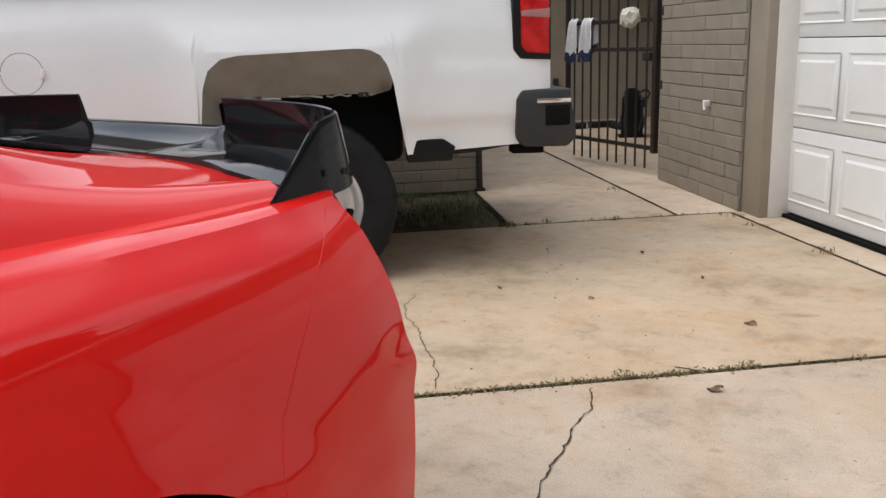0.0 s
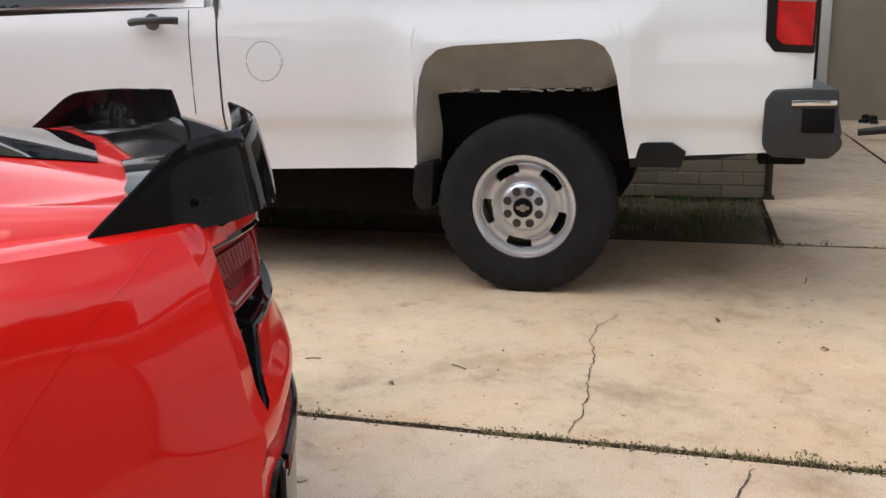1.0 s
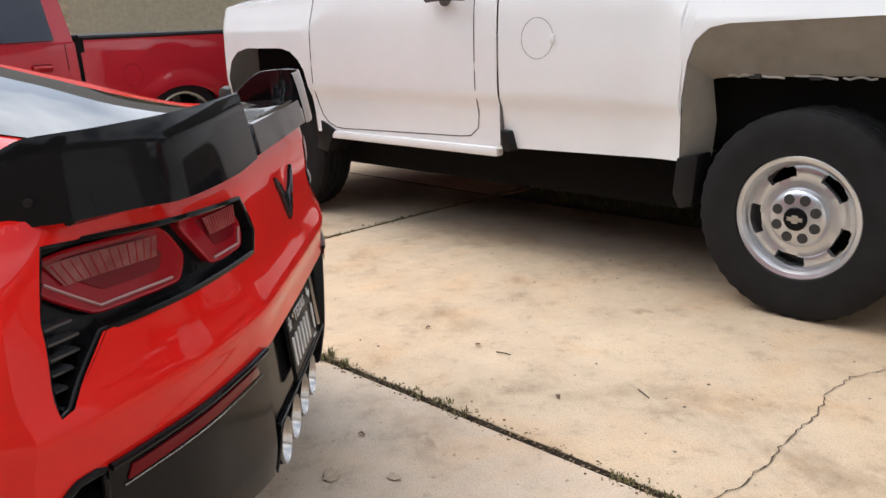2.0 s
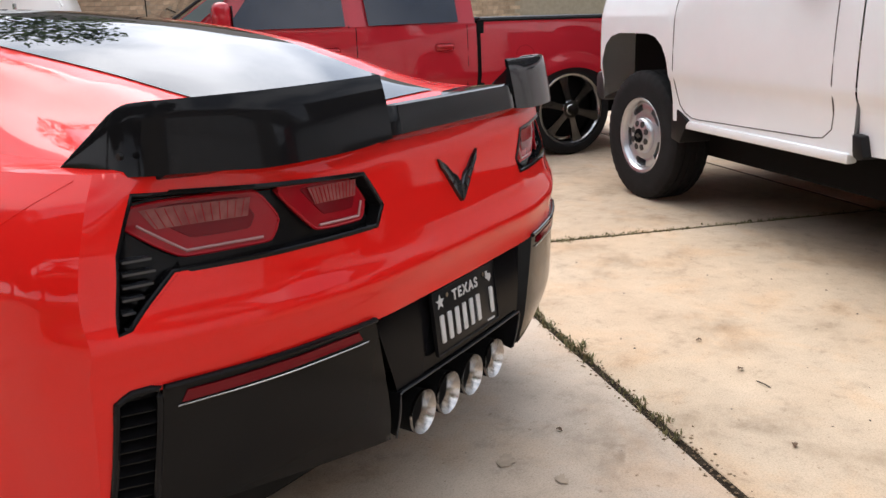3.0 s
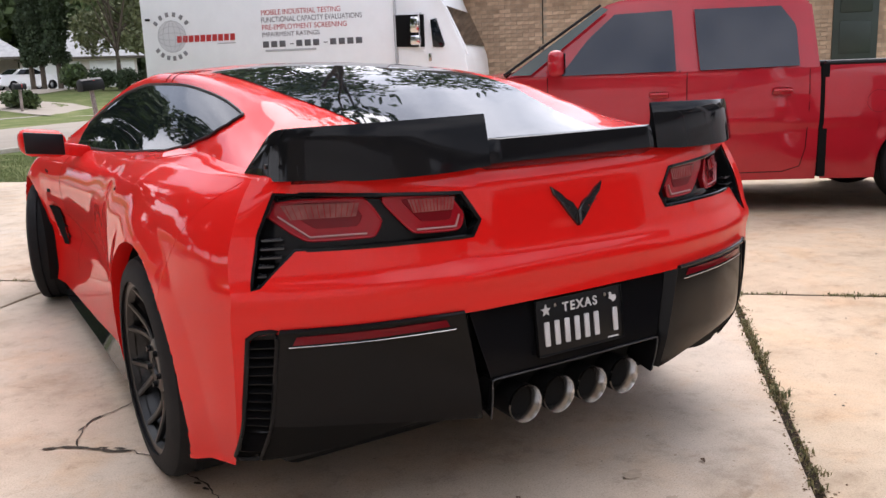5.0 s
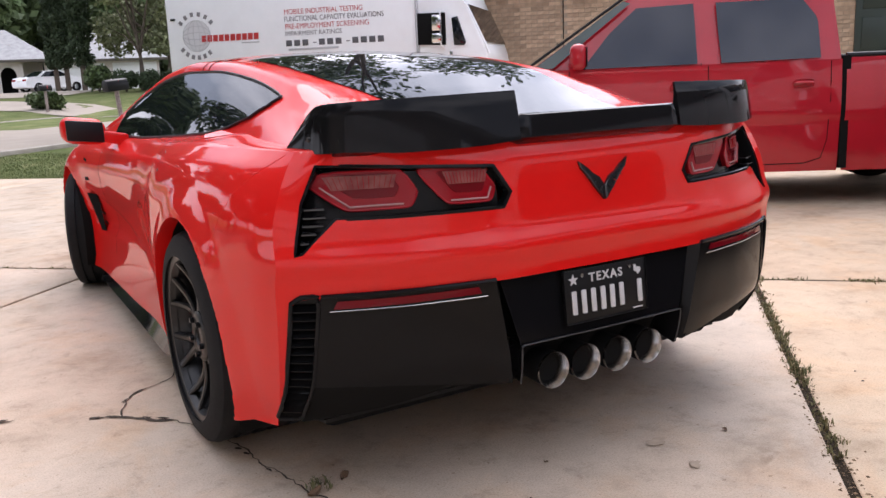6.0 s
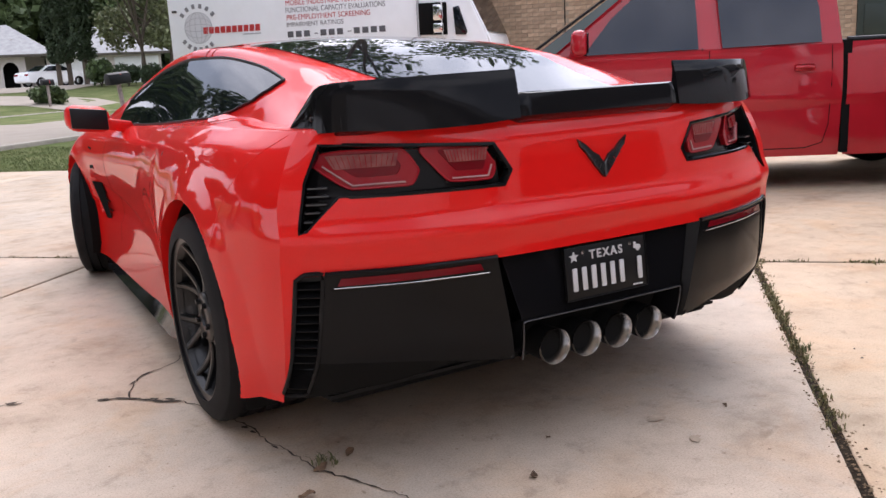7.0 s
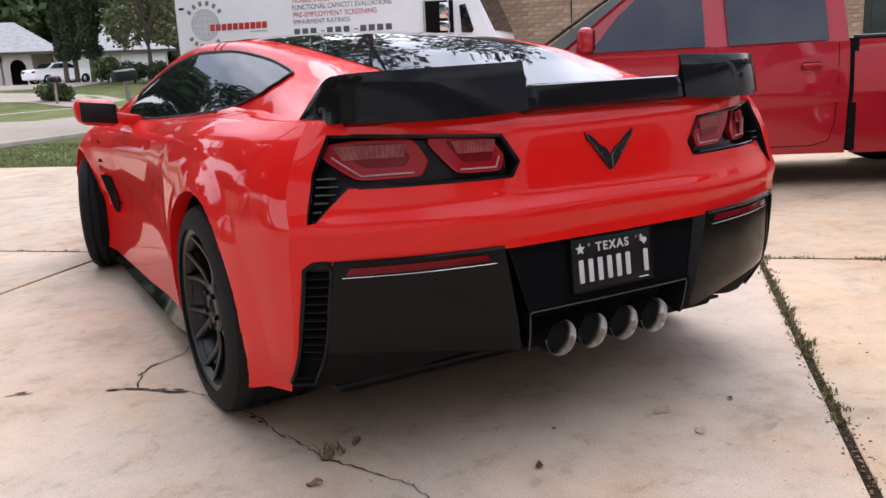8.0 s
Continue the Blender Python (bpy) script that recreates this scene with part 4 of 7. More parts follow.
def wing(car):
    def y_edge(x):
        return float(np.interp(abs(x), [0, .30, .55, .68, .745, .785], [-.842, -.840, -.814, -.775, -.735, -.68]))

    def deck(x, y):
        k = float(np.interp(abs(x), [0, .5, .66, .74, .80], [.985, .984, .968, .958, .954]))
        return k + .19 * (y + .63) * float(np.interp(abs(x), [.4, .66], [1, .3]))

    def loft(stations, name, label, parent=car):
        bm = bmesh.new()
        rings = [[bm.verts.new((x, a, b)) for a, b in ring] for x, ring in stations]
        for a, b in zip(rings, rings[1:]):
            for k in range(len(a)):
                bm.faces.new((a[k], a[(k + 1) % len(a)], b[(k + 1) % len(a)], b[k]))
        bm.faces.new(rings[0]), bm.faces.new(rings[-1][::-1])
        return part(name, bm, BLACK, parent, label, angle=48)

    # low base blade over the whole tail edge
    st = []
    for x in np.linspace(-.736, .736, 61):
        e, w = y_edge(x) + float(np.interp(abs(x), [.28, .30], [0.0, .028])), float(np.interp(abs(x), [0, .27, .33], [1.0, 1.0, .0]))
        yf = min(-.575, e + .20)
        zt = .992 + .031 * w
        st.append((x, [(yf, deck(x, yf) - .006), (yf, deck(x, yf) + .006), (yf * .4 + e * .6, deck(x, yf) + .012), (e + .030, zt - .006), (e + .012, zt), (e + .002, zt - .004), (e - .006, .985), (e - .010, .962), (e + .03, .940)]))
    loft(st, "wing_base", "gloss black tail blade between the raised ends")
    # raised ends: a leaning blade that turns the corner into a swept end plate; x, y, top, foot, lean
    PLAN = [(.284, -.850, 1.083, .958, .026), (.40, -.842, 1.081, .950, .026), (.50, -.829, 1.079, .948, .025), (.60, -.806, 1.077, .947, .024), (.68, -.768, 1.075, .952, .022), (.728, -.733, 1.073, .953, .020), (.755, -.694, 1.071, .950, .018), (.768, -.652, 1.067, .948, .016), (.776, -.620, 1.055, .946, .014), (.783, -.565, 1.012, .945, .008), (.788, -.515, .972, .945, .002), (.789, -.500, .960, .945, .0)]
    ts = np.linspace(0, len(PLAN) - 1, 56)
    line = [[cubic(range(len(PLAN)), [p[k] for p in PLAN], t) for k in range(5)] for t in ts]
    for s in (1, -1):
        bm = bmesh.new()
        rings = []
        for i, (x, y, zt, zb, lean) in enumerate(line):
            a, b = line[max(i - 1, 0)], line[min(i + 1, len(line) - 1)]
            n = Vector((-(b[1] - a[1]), b[0] - a[0], 0)).normalized()
            th = .011 * min(1.0, .35 + (zt - zb) / .05)
            foot = .030 * max(0.0, min(1.0, (zt - zb) / .11)) if y < -.68 else 0.0
            sec = [(0.0, zb), (lean * .28, zb + (zt - zb) * .35), (lean * .66, zb + (zt - zb) * .72), (lean, zt - .003), (lean + .003, zt), (lean + th * .6, zt - .002), (lean * .70 + th * .9, zb + (zt - zb) * .72), (lean * .45 + th + foot * .3, zb + (zt - zb) * .45), (th + foot, zb + (zt - zb) * .2), (th + foot, zb)]
            rings.append([bm.verts.new((s * (x + n.x * d), y + n.y * d, z)) for d, z in sec])
        for a, b in zip(rings, rings[1:]):
            for k in range(len(a)):
                bm.faces.new((a[k], a[(k + 1) % len(a)], b[(k + 1) % len(a)], b[k]))
        bm.faces.new(rings[0]), bm.faces.new(rings[-1][::-1])
        w = part("winglet", bm, BLACK, car, "gloss black raised wing end with swept end plate", angle=50)
        part("bolt", rod((s * .783, -.655, .985), (s * .790, -.655, .985), .006, n=10), SATIN, w)


def car_sides(car):
    def one(s):
        # mirror
        bm = box((s * .975, 1.745, .940), (.205, .13, .125), .048, seg=4)
        for w in bm.verts:
            w.co.z += (w.co.x * s - .985) * .12
            w.co.y -= (w.co.x * s - .985) * .15
        mir = part("door_mirror", bm, RED, car, "red door mirror on a stalk")
        bm = box((s * .975, 1.680, .940), (.168, .014, .096), .006)
        for w in bm.verts:
            w.co.z += (w.co.x * s - .985) * .12
            w.co.y -= (w.co.x * s - .985) * .15
        part("mirror_glass", bm, SATIN, mir)
        part("mirror_stalk", prism([(.76, .850), (.93, .890), (.95, .950), (.78, .915)], 1.70, 1.77, "xz", bevel=.008) if s > 0 else prism([(-.76, .850), (-.93, .890), (-.95, .950), (-.78, .915)], 1.70, 1.77, "xz", bevel=.008), RED, mir)
        # haunch intake, door slit, seams
        def side(y, z, off=0.0):
            u = float(np.interp(y, [LEVELS[2][k][1] for k in range(5, 15)], U_KEYS[5:15]))
            for _ in range(4):
                v = u_of_v(u, z)
                u += y - body_at(u, v).y
            p = body_at(u, u_of_v(u, z))
            return Vector((s * (p.x + off), p.y, p.z))
        bm = bmesh.new()
        vs = [bm.verts.new(p) for p in (roof_at(20.3, .48, .002), roof_at(20.6, .13, .002), roof_at(23.2, .24, .003), roof_at(20.7, .25, .015), roof_at(22.3, .30, .010))]
        for w in vs:
            w.co.x *= s
        bm.faces.new((vs[0], vs[1], vs[3])), bm.faces.new((vs[0], vs[3], vs[4])), bm.faces.new((vs[1], vs[2], vs[4], vs[3])), bm.faces.new((vs[0], vs[4], vs[2]))
        part("haunch_intake", bm, RED, car, smooth=False)
        part("door_slit", thicken(ruled([side(.530, .903, .002), side(.435, .842, .003)], [side(.478, .898, .002), side(.420, .845, .003)], 6, 2, lambda p: p), .004), SATIN, car)
        def seam(pts, name="seam", r=.0017, paint=REDSEAM):
            part(name, tube([side(y, z, -.0005) for y, z in resample([np.array(p) for p in pts], 26)], r, 5), paint, car)
        seam([(.62, .90), (.60, .80), (.585, .60), (.60, .42), (.64, .30)], "door_seam")
        seam([(1.93, .85), (1.96, .60), (1.90, .30)], "door_seam")
        seam([(-.575, .945), (-.469, .871), (-.39, .79), (-.34, .72), (-.32, .66), (-.318, .60)], "quarter_seam", .0012, RED)
        # fender outlets, upper and lower
        def patch(a, b, name, mm, parent, off=.001, label=""):
            return part(name, thicken(ruled([side(y, z, off) for y, z in a], [side(y, z, off) for y, z in b], 8, 3, lambda p: p), .003), mm, parent, label)

        patch([(2.30, .775), (2.28, .655)], [(2.23, .770), (2.20, .66)], "fender_outlet", DARK, car, off=.004, label="black upper fender outlet")
        out = patch([(2.335, .580), (2.22, .385)], [(2.255, .575), (2.14, .39)], "fender_outlet", DARK, car, label="black lower fender outlet")
        for z in (.43, .48, .53):
            y = float(np.interp(z, [.385, .58], [2.18, 2.295]))
            part("fin", tube([side(y + .025, z, .004), side(y - .03, z - .008, .003)], .004, 6), SATIN, out)
        # sill blade
        bm = bmesh.new()
        ruled([(s * .925, .46, .205), (s * .900, .62, .190), (s * .872, 1.2, .165), (s * .862, 2.3, .152)], [(s * .935, .48, .145), (s * .935, .62, .122), (s * .915, 1.2, .112), (s * .900, 2.28, .112)], 24, 3, None, bm)
        part("side_skirt", thicken(bm, .012), BLACK, car, "gloss black side sill blade")
        part("floor_edge", box((s * .79, 1.35, .20), (.16, 1.9, .08), .02), DARK, car)
        # wheel wells
        for cy, cz, r in ARCHES:
            bm = bmesh.new()
            g = [[bm.verts.new((s * x, cy + (r + .004) * math.cos(a), cz + (r + .004) * math.sin(a))) for x in (.95, .80, .56)] for a in np.linspace(-.5, math.pi + .5, 30)]
            for a, b in zip(g, g[1:]):
                for k in range(2):
                    bm.faces.new((a[k], a[k + 1], b[k + 1], b[k]))
            bm.faces.new([row[2] for row in g])
            part("wheel_well", bm, DARK, car)

    both(one)
    part("underbody", box((0, 1.4, .24), (1.5, 3.9, .14), .03), DARK, car)
    for c in (12.2, ):
        for y in (.92, 1.0):
            for s in (1, -1):
                part("roof_seam", tube([(s * q.x, q.y, q.z) for q in (roof_at(k, y + .004 * (k - 8), .0) for k in np.linspace(7.5, 12.6, 16))], .0016, 5), DARK, car)


def split_spokes(wh, rim_r, w, o):
    """Seven black spokes, each forked into a broad Y towards the rim."""
    for i in range(7):
        a0 = 2 * math.pi * i / 7 + .2
        bm = bmesh.new()
        for fork in (-1, 1):
            rings = []
            for t in np.linspace(0, 1, 9):
                r = .055 + (rim_r - .016 - .055) * t
                a = a0 + fork * (.03 + .185 * max(0, (t - .22) / .78))
                h = (.37 + .08 * t - .07 * math.sin(math.pi * t)) * w
                hw = .0150 - .004 * t
                c = Vector((r * math.sin(a), o * h, r * math.cos(a)))
                tdir = Vector((math.cos(a), 0, -math.sin(a)))
                n = Vector((0, o, 0))
                rings.append([bm.verts.new(c + tdir * hw - n * .018), bm.verts.new(c + tdir * hw - n * .004), bm.verts.new(c + tdir * hw * .5), bm.verts.new(c - tdir * hw * .5), bm.verts.new(c - tdir * hw - n * .004), bm.verts.new(c - tdir * hw - n * .018)])
            for p, q in zip(rings, rings[1:]):
                for k in range(6):
                    bm.faces.new((p[k], p[(k + 1) % 6], q[(k + 1) % 6], q[k]))
        part("spoke", bm, WHEELBLACK, wh, angle=30)
    bm = lathe([(.085, .26 * w), (.082, .36 * w), (.07, .385 * w), (.036, .385 * w), (.033, .36 * w), (.001, .36 * w)], 40)
    bmesh.ops.transform(bm, matrix=Matrix.Rotation(radians(90 * o), 4, "Z"), verts=bm.verts)
    part("hub", bm, WHEELBLACK, wh)
    for i in range(5):
        a = 2 * math.pi * (i + .5) / 5
        c = Vector((.058 * math.sin(a), o * .38 * w, .058 * math.cos(a)))
        part("lug_nut", rod(c, c + Vector((0, o * .014, 0)), .010, .009, 8), SATIN, wh)


WHEELBLACK = mat("satin_wheel_black", (.006, .006, .007), .3, spec=.4)


def car_wheels(car):
    for s in (1, -1):
        wheel(car, (s * .815, .02, .342), .340, .335, .262, None, split_spokes, turn=-90 * s, material=WHEELBLACK, label="wide black wheel with split spokes", lugs=False)
        wheel(car, (s * .815, 2.71, .333), .333, .285, .250, None, split_spokes, turn=-90 * s - 16, material=WHEELBLACK, label="black front wheel with split spokes", lugs=False)


car = thing("sports_car", "glossy red low sports coupe with a black rear wing", "car", CAR)
car_body(car)
car_glass(car)
tail_lamps(car)
lower_fascia(car)
plate(car)
badge(car)
wing(car)
car_sides(car)
car_wheels(car)

# ---- white pickup ----
PICKUP = DRIVE.copy()


def curtain(cols, zbot, ztop, vfun, nz=26, bm=None, flip=1):
    """The skin of a vehicle's flank: columns between a foot line and a top line."""
    bm = bm or bmesh.new()
    g = []
    for s in cols:
        a, b = zbot(s), ztop(s)
        g.append([bm.verts.new((s, flip * vfun(s, a + (b - a) * k / nz), a + (b - a) * k / nz)) for k in range(nz + 1)])
    for i in range(len(cols) - 1):
        for k in range(nz):
            bm.faces.new((g[i][k], g[i + 1][k], g[i + 1][k + 1], g[i][k + 1]))
    return bm, g


ARCH_R = [(-.497, .645), (-.47, .80), (-.44, 1.0), (-.415, 1.08), (-.385, 1.125), (-.34, 1.15), (-.28, 1.16), (.28, 1.145), (.36, 1.13), (.42, 1.08), (.45, 1.0), (.47, .85), (.487, .585)]
ARCH_F = [(2.985, .56), (3.00, .75), (3.05, .92), (3.10, .985), (3.18, 1.035), (3.28, 1.055), (3.66, 1.055), (3.78, 1.03), (3.86, .97), (3.91, .86), (3.94, .60)]


def pickup_foot(s):
    if ARCH_R[0][0] <= s <= ARCH_R[-1][0]:
        return float(np.interp(s, *zip(*ARCH_R)))
    if ARCH_F[0][0] <= s <= ARCH_F[-1][0]:
        return float(np.interp(s, *zip(*ARCH_F)))
    return float(np.interp(s, [-1.25, -.5, .49, 1.48, 1.51, 2.98, 3.95, 4.3], [.675, .64, .585, .562, .545, .55, .6, .66]))


def pickup_skin(s, z):
    v = -0.012 * ((z - 0.95) / 0.35) ** 2 if z > 0.95 else -0.02 * ((0.95 - z) / 0.35) ** 2
    # the top leans in above a soft shoulder
    v -= 0.05 * (max(0.0, z - 1.22) / 0.28) ** 1.6
    # soft crease along the flank, tucked in beneath
    v -= 0.020 / (1 + math.exp((z - 0.79) / 0.011)) * max(0.0, min(1.0, (z - .50) / .15))
    for arch in (ARCH_R, ARCH_F):
        c, h = (arch[0][0] + arch[-1][0]) / 2, (arch[-1][0] - arch[0][0]) / 2
        d = max(abs(s - c) - h, z - 1.16)
        if d < 0.16:
            v += 0.03 * max(0.0, 1 - max(d, 0) / 0.16) ** 1.5
    if s > 3.9:
        v -= 0.9 * ((s - 3.9) / 0.5) ** 2.2
    if s < -1.12:
        v -= 0.03 * ((-1.12 - s) / 0.1) ** 2
    return v


def slotted_face(wh, rim_r, w, o):
    """Silver pressed wheel centre with five slots, lug holes and a dark cap."""
    n = 180
    zone = [.86, .845, .82, .79, .76, .73, .70, .675, .66]
    half = [0, 15, 18, 19, 19.5, 20, 20, 17, 0]
    rs = [rim_r - .02, rim_r * .885] + [rim_r * k for k in zone] + [rim_r * .56, rim_r * .46]
    hs = [.40 * w, .33 * w] + [(.335 + .02 * math.sin(math.pi * k / 8)) * w for k in range(9)] + [.35 * w, .345 * w]
    bm = bmesh.new()
    g = [[bm.verts.new((r * math.sin(2 * math.pi * i / n), o * h, r * math.cos(2 * math.pi * i / n))) for i in range(n)] for r, h in zip(rs, hs)]
    for k in range(len(rs) - 1):
        wide = (half[k - 2] + half[k - 1]) / 2 if 2 <= k <= 9 else 0
        for i in range(n):
            ang = ((i + .5) * 2 + 9) % 72 - 36
            if not (wide and abs(ang) < wide):
                bm.faces.new((g[k][i], g[k][(i + 1) % n], g[k + 1][(i + 1) % n], g[k + 1][i]))
    edge = [e for e in bm.edges if e.is_boundary and all(rim_r * .6 < math.hypot(v.co.x, v.co.z) < rim_r * .875 for v in e.verts)]
    ret = bmesh.ops.extrude_edge_only(bm, edges=edge)
    for v in ret["geom"]:
        if isinstance(v, bmesh.types.BMVert):
            v.co.y -= o * 0.03
    part("wheel_face", bm, SILVER, wh, "silver pressed steel wheel centre", angle=40)
    bm = bmesh.new()
    rr = [rim_r * .50, rim_r * .48, rim_r * .44, rim_r * .38]
    hh = [.33 * w, .42 * w, .46 * w, .475 * w]
    lathe(list(zip(rr, hh)) + [(rim_r * .2, .50 * w), (.001, .50 * w)], 48, bm)
    bmesh.ops.transform(bm, matrix=Matrix.Rotation(radians(90 * o), 4, "Z"), verts=bm.verts)
    part("hub_cover", bm, SILVER, wh, "bright silver hub cover")
    # dark discs stand for the shade in the eight lug pockets
    for i in range(8):
        a = 2 * math.pi * (i + .5) / 8
        c = Vector((rim_r * .335 * math.sin(a), o * .475 * w, rim_r * .335 * math.cos(a)))
        part("lug_nut", rod(c - Vector((0, o * .01, 0)), c + Vector((0, o * .006, 0)), .0215, .0200, 14), PLASTIC, wh)
    part("center_cap", rod((0, o * .49 * w, 0), (0, o * .53 * w, 0), .048, .044, 24), BLACK, wh, "round black centre cap")
    part("badge", prism([(-.03, -.008), (-.012, -.008), (-.012, -.016), (.012, -.016), (.012, -.008), (.03, -.008), (.03, .008), (.012, .008), (.012, .016), (-.012, .016), (-.012, .008), (-.03, .008)], o * .53 * w, o * .535 * w, "xz"), CHROME, wh, "small plain cross badge")


def white_pickup():
    t = thing("pickup_truck", "white single-cab heavy pickup with black bumper, parked", "pickup truck", PICKUP)
    cols = sorted(set(np.round(np.concatenate([np.linspace(-1.23, 1.485, 70), [a[0] for a in ARCH_R], [ARCH_R[0][0] - .002, ARCH_R[-1][0] + .002]]), 4)))
    rail = lambda s: 1.50
    for name, cc, top in (("bed_side", cols, rail),):
        bm, _ = curtain(cc, pickup_foot, top, pickup_skin, 30)
        part(name, bm, WHITE, t, "white bed side with wheel arch")
    bm, _ = curtain(cols, pickup_foot, rail, lambda s, z: -2.03 - pickup_skin(s, z), 12)
    part("bed_side", bm, WHITE, t)
    part("bed_rail", box((.13, -1.015, 1.49), (2.72, 2.0, 0.04), 0.015), PLASTIC, t)
    part("tailgate", box((-1.20, -1.015, 1.08), (0.06, 1.62, 0.80), 0.015), WHITE, t)
    ccab = sorted(set(np.round(np.concatenate([np.linspace(1.496, 4.36, 80), [a[0] for a in ARCH_F], [ARCH_F[0][0] - .002, ARCH_F[-1][0] + .002]]), 4)))
    ctop = lambda s: float(np.interp(s, [1.52, 2.95, 3.2, 3.9, 4.2, 4.36], [1.36, 1.36, 1.36, 1.33, 1.27, 1.18]))
    bm, g = curtain(ccab, pickup_foot, ctop, pickup_skin, 30)
    part("cab_side", bm, WHITE, t, "white cab side and front fender")
    bm, g2 = curtain(ccab, pickup_foot, ctop, lambda s, z: -2.03 - pickup_skin(s, z), 12)
    part("cab_side", bm, WHITE, t)
    # hood
    bm = bmesh.new()
    rows = []
    for s in np.linspace(2.9, 4.36, 20):
        e = pickup_skin(s, ctop(s))
        rows.append([bm.verts.new((s, e - (2.03 + 2 * e) * k / 16, ctop(s) + .09 * math.sin(math.pi * min(1, max(0, k / 16))) ** .6)) for k in range(17)])
    for a, b in zip(rows, rows[1:]):
        for k in range(16):
            bm.faces.new((a[k], a[k + 1], b[k + 1], b[k]))
    part("hood", bm, WHITE, t)
    part("grille", box((4.33, -1.015, .98), (0.06, 1.5, 0.42), 0.02), PLASTIC, t)
    part("front_bumper", box((4.36, -1.015, .66), (0.16, 1.7, 0.22), 0.05), PLASTIC, t)
    # greenhouse
    bm = bmesh.new()
    prof = [(1.53, 1.36, -.03), (1.56, 1.90, -.20), (2.35, 1.93, -.22), (3.02, 1.40, -.06)]
    va = [bm.verts.new((s, v, z)) for s, z, v in prof]
    vb = [bm.verts.new((s, -2.03 - v, z)) for s, z, v in prof]
    bm.faces.new(va), bm.faces.new(vb[::-1])
    for i in range(3):
        bm.faces.new((va[i], vb[i], vb[i + 1], va[i + 1]))
    bmesh.ops.bevel(bm, geom=list(bm.edges), offset=.03, segments=3, affect="EDGES")
    part("cab_roof", bm, WHITE, t)
    part("side_window", ruled([(1.68, -.045, 1.40), (1.70, -.17, 1.83)], [(2.85, -.055, 1.40), (2.36, -.185, 1.84)], 8, 8, lambda p: (p[0], p[1] + .02, p[2])), TINT, t)
    part("windscreen", ruled([(2.42, -.30, 1.89), (3.0, -.12, 1.43)], [(2.42, -1.73, 1.89), (3.0, -1.91, 1.43)], 8, 8, lambda p: (p[0] + .02, p[1], p[2] + .015)), TINT, t)
    # seams, handle, fuel door
    def line(pts, name, r=.0035, label=""):
        q = [(s, pickup_skin(s, z) - .0005, z) for s, z in resample([np.array(p) for p in pts], 40)]
        part(name, tube(q, r, 6), GREYSEAM, t, label)
    line([(1.646, 1.35), (1.646, .72), (1.66, .64), (1.72, .60), (2.82, .575), (2.93, .62), (2.97, .75), (2.975, 1.35)], "door_seam")
    part("gap", box((1.4905, -.035, .985), (.016, .03, .83)), GREYSEAM, t)
    line([(1.245 + .094 * math.sin(a), 1.096 + .094 * math.cos(a)) for a in np.linspace(0, 2 * math.pi, 40)], "fuel_door_seam", .0014)
    # added black box that keeps daylight off the ground beneath the truck
    part("underbody", box((2.3, -1.02, .44), (3.5, 1.5, .26), .03), DARK, t)
    part("fuel_door_hinge", box((1.155, .002, 1.094), (.022, .014, .04), .005), WHITE, t)
    h = part("door_handle", tube([(1.69, .01, 1.30), (1.72, .04, 1.303), (1.80, .05, 1.305), (1.90, .045, 1.303), (1.955, .012, 1.30)], .019, 10), PLASTIC, t, "black pull door handle")
    part("handle_cup", rod((1.84, -.005, 1.30), (1.84, .004, 1.30), .04, n=24), GREYSEAM, t)
    part("rocker", box((2.22, -.045, .535), (1.4, .06, .05), .015), WHITE, t)
    part("rocker_guard", prism([(1.475, .655), (1.425, .65), (1.395, .56), (1.43, .545), (1.46, .56)], -.10, .012, "xz", bevel=.006), SATIN, t, "black plastic corner guard")
    part("mud_guard", prism([(.40, .62), (.50, .60), (.515, .44), (.48, .38), (.42, .40)], -.22, .0, "xz", bevel=.01), SATIN, t)
    part("mud_guard", prism([(2.84, .56), (3.02, .66), (3.02, .44), (2.92, .42)], -.22, -.01, "xz", bevel=.01), SATIN, t)
    part("rear_bracket", prism([(-.50, .71), (-.68, .71), (-.74, .67), (-.72, .60), (-.50, .60)], -.12, -.012, "xz", bevel=.006), SATIN, t)
    part("rear_valance", prism([(-.5, .66), (-1.12, .69), (-1.08, .668), (-.85, .635), (-.5, .615)], -.14, -.035, "xz", bevel=.006), SATIN, t)
    # wheel house: dull grey inner lip that leans in from the arch, with a torn lower edge
    top = [(s, z) for s, z in ARCH_R if z > .9]
    lip = [(-.435, .955), (-.36, .935), (-.20, .945), (0, .94), (.18, .935), (.34, .93), (.39, .925), (.40, .92)]
    part("arch_liner", ruled([(s, pickup_skin(s, z) - .006, z) for s, z in top], [(s, -.10, z) for s, z in lip], 40, 6), LINER, t, "dull grey inner wheel arch lip")
    part("arch_liner", ruled([(s, pickup_skin(s, z) - .006, z) for s, z in ARCH_R if s > .44], [(.40, -.10, .93), (.385, -.12, .75), (.40, -.12, .60)], 20, 4), LINER, t, "dull grey inner wheel arch lip")
    TORN = mat("bare_grey_edge", (.42, .41, .38), .6, var=.2, scale=20)
    rng = random.Random(3)
    for a, b in ((-.36, -.30), (-.24, -.12), (-.10, .06), (.10, .19), (.22, .33)):
        q = [(a + (b - a) * k / 5, -.096 + rng.uniform(-.003, .003), .938 + rng.uniform(-.007, .005)) for k in range(6)]
        part("torn_edge", tube(q, .0045, 5), TORN, t)
    part("lip_fold", tube([(-.36, -.06, 1.02), (-.41, -.02, 1.11)], .004, 5), LINER, t)
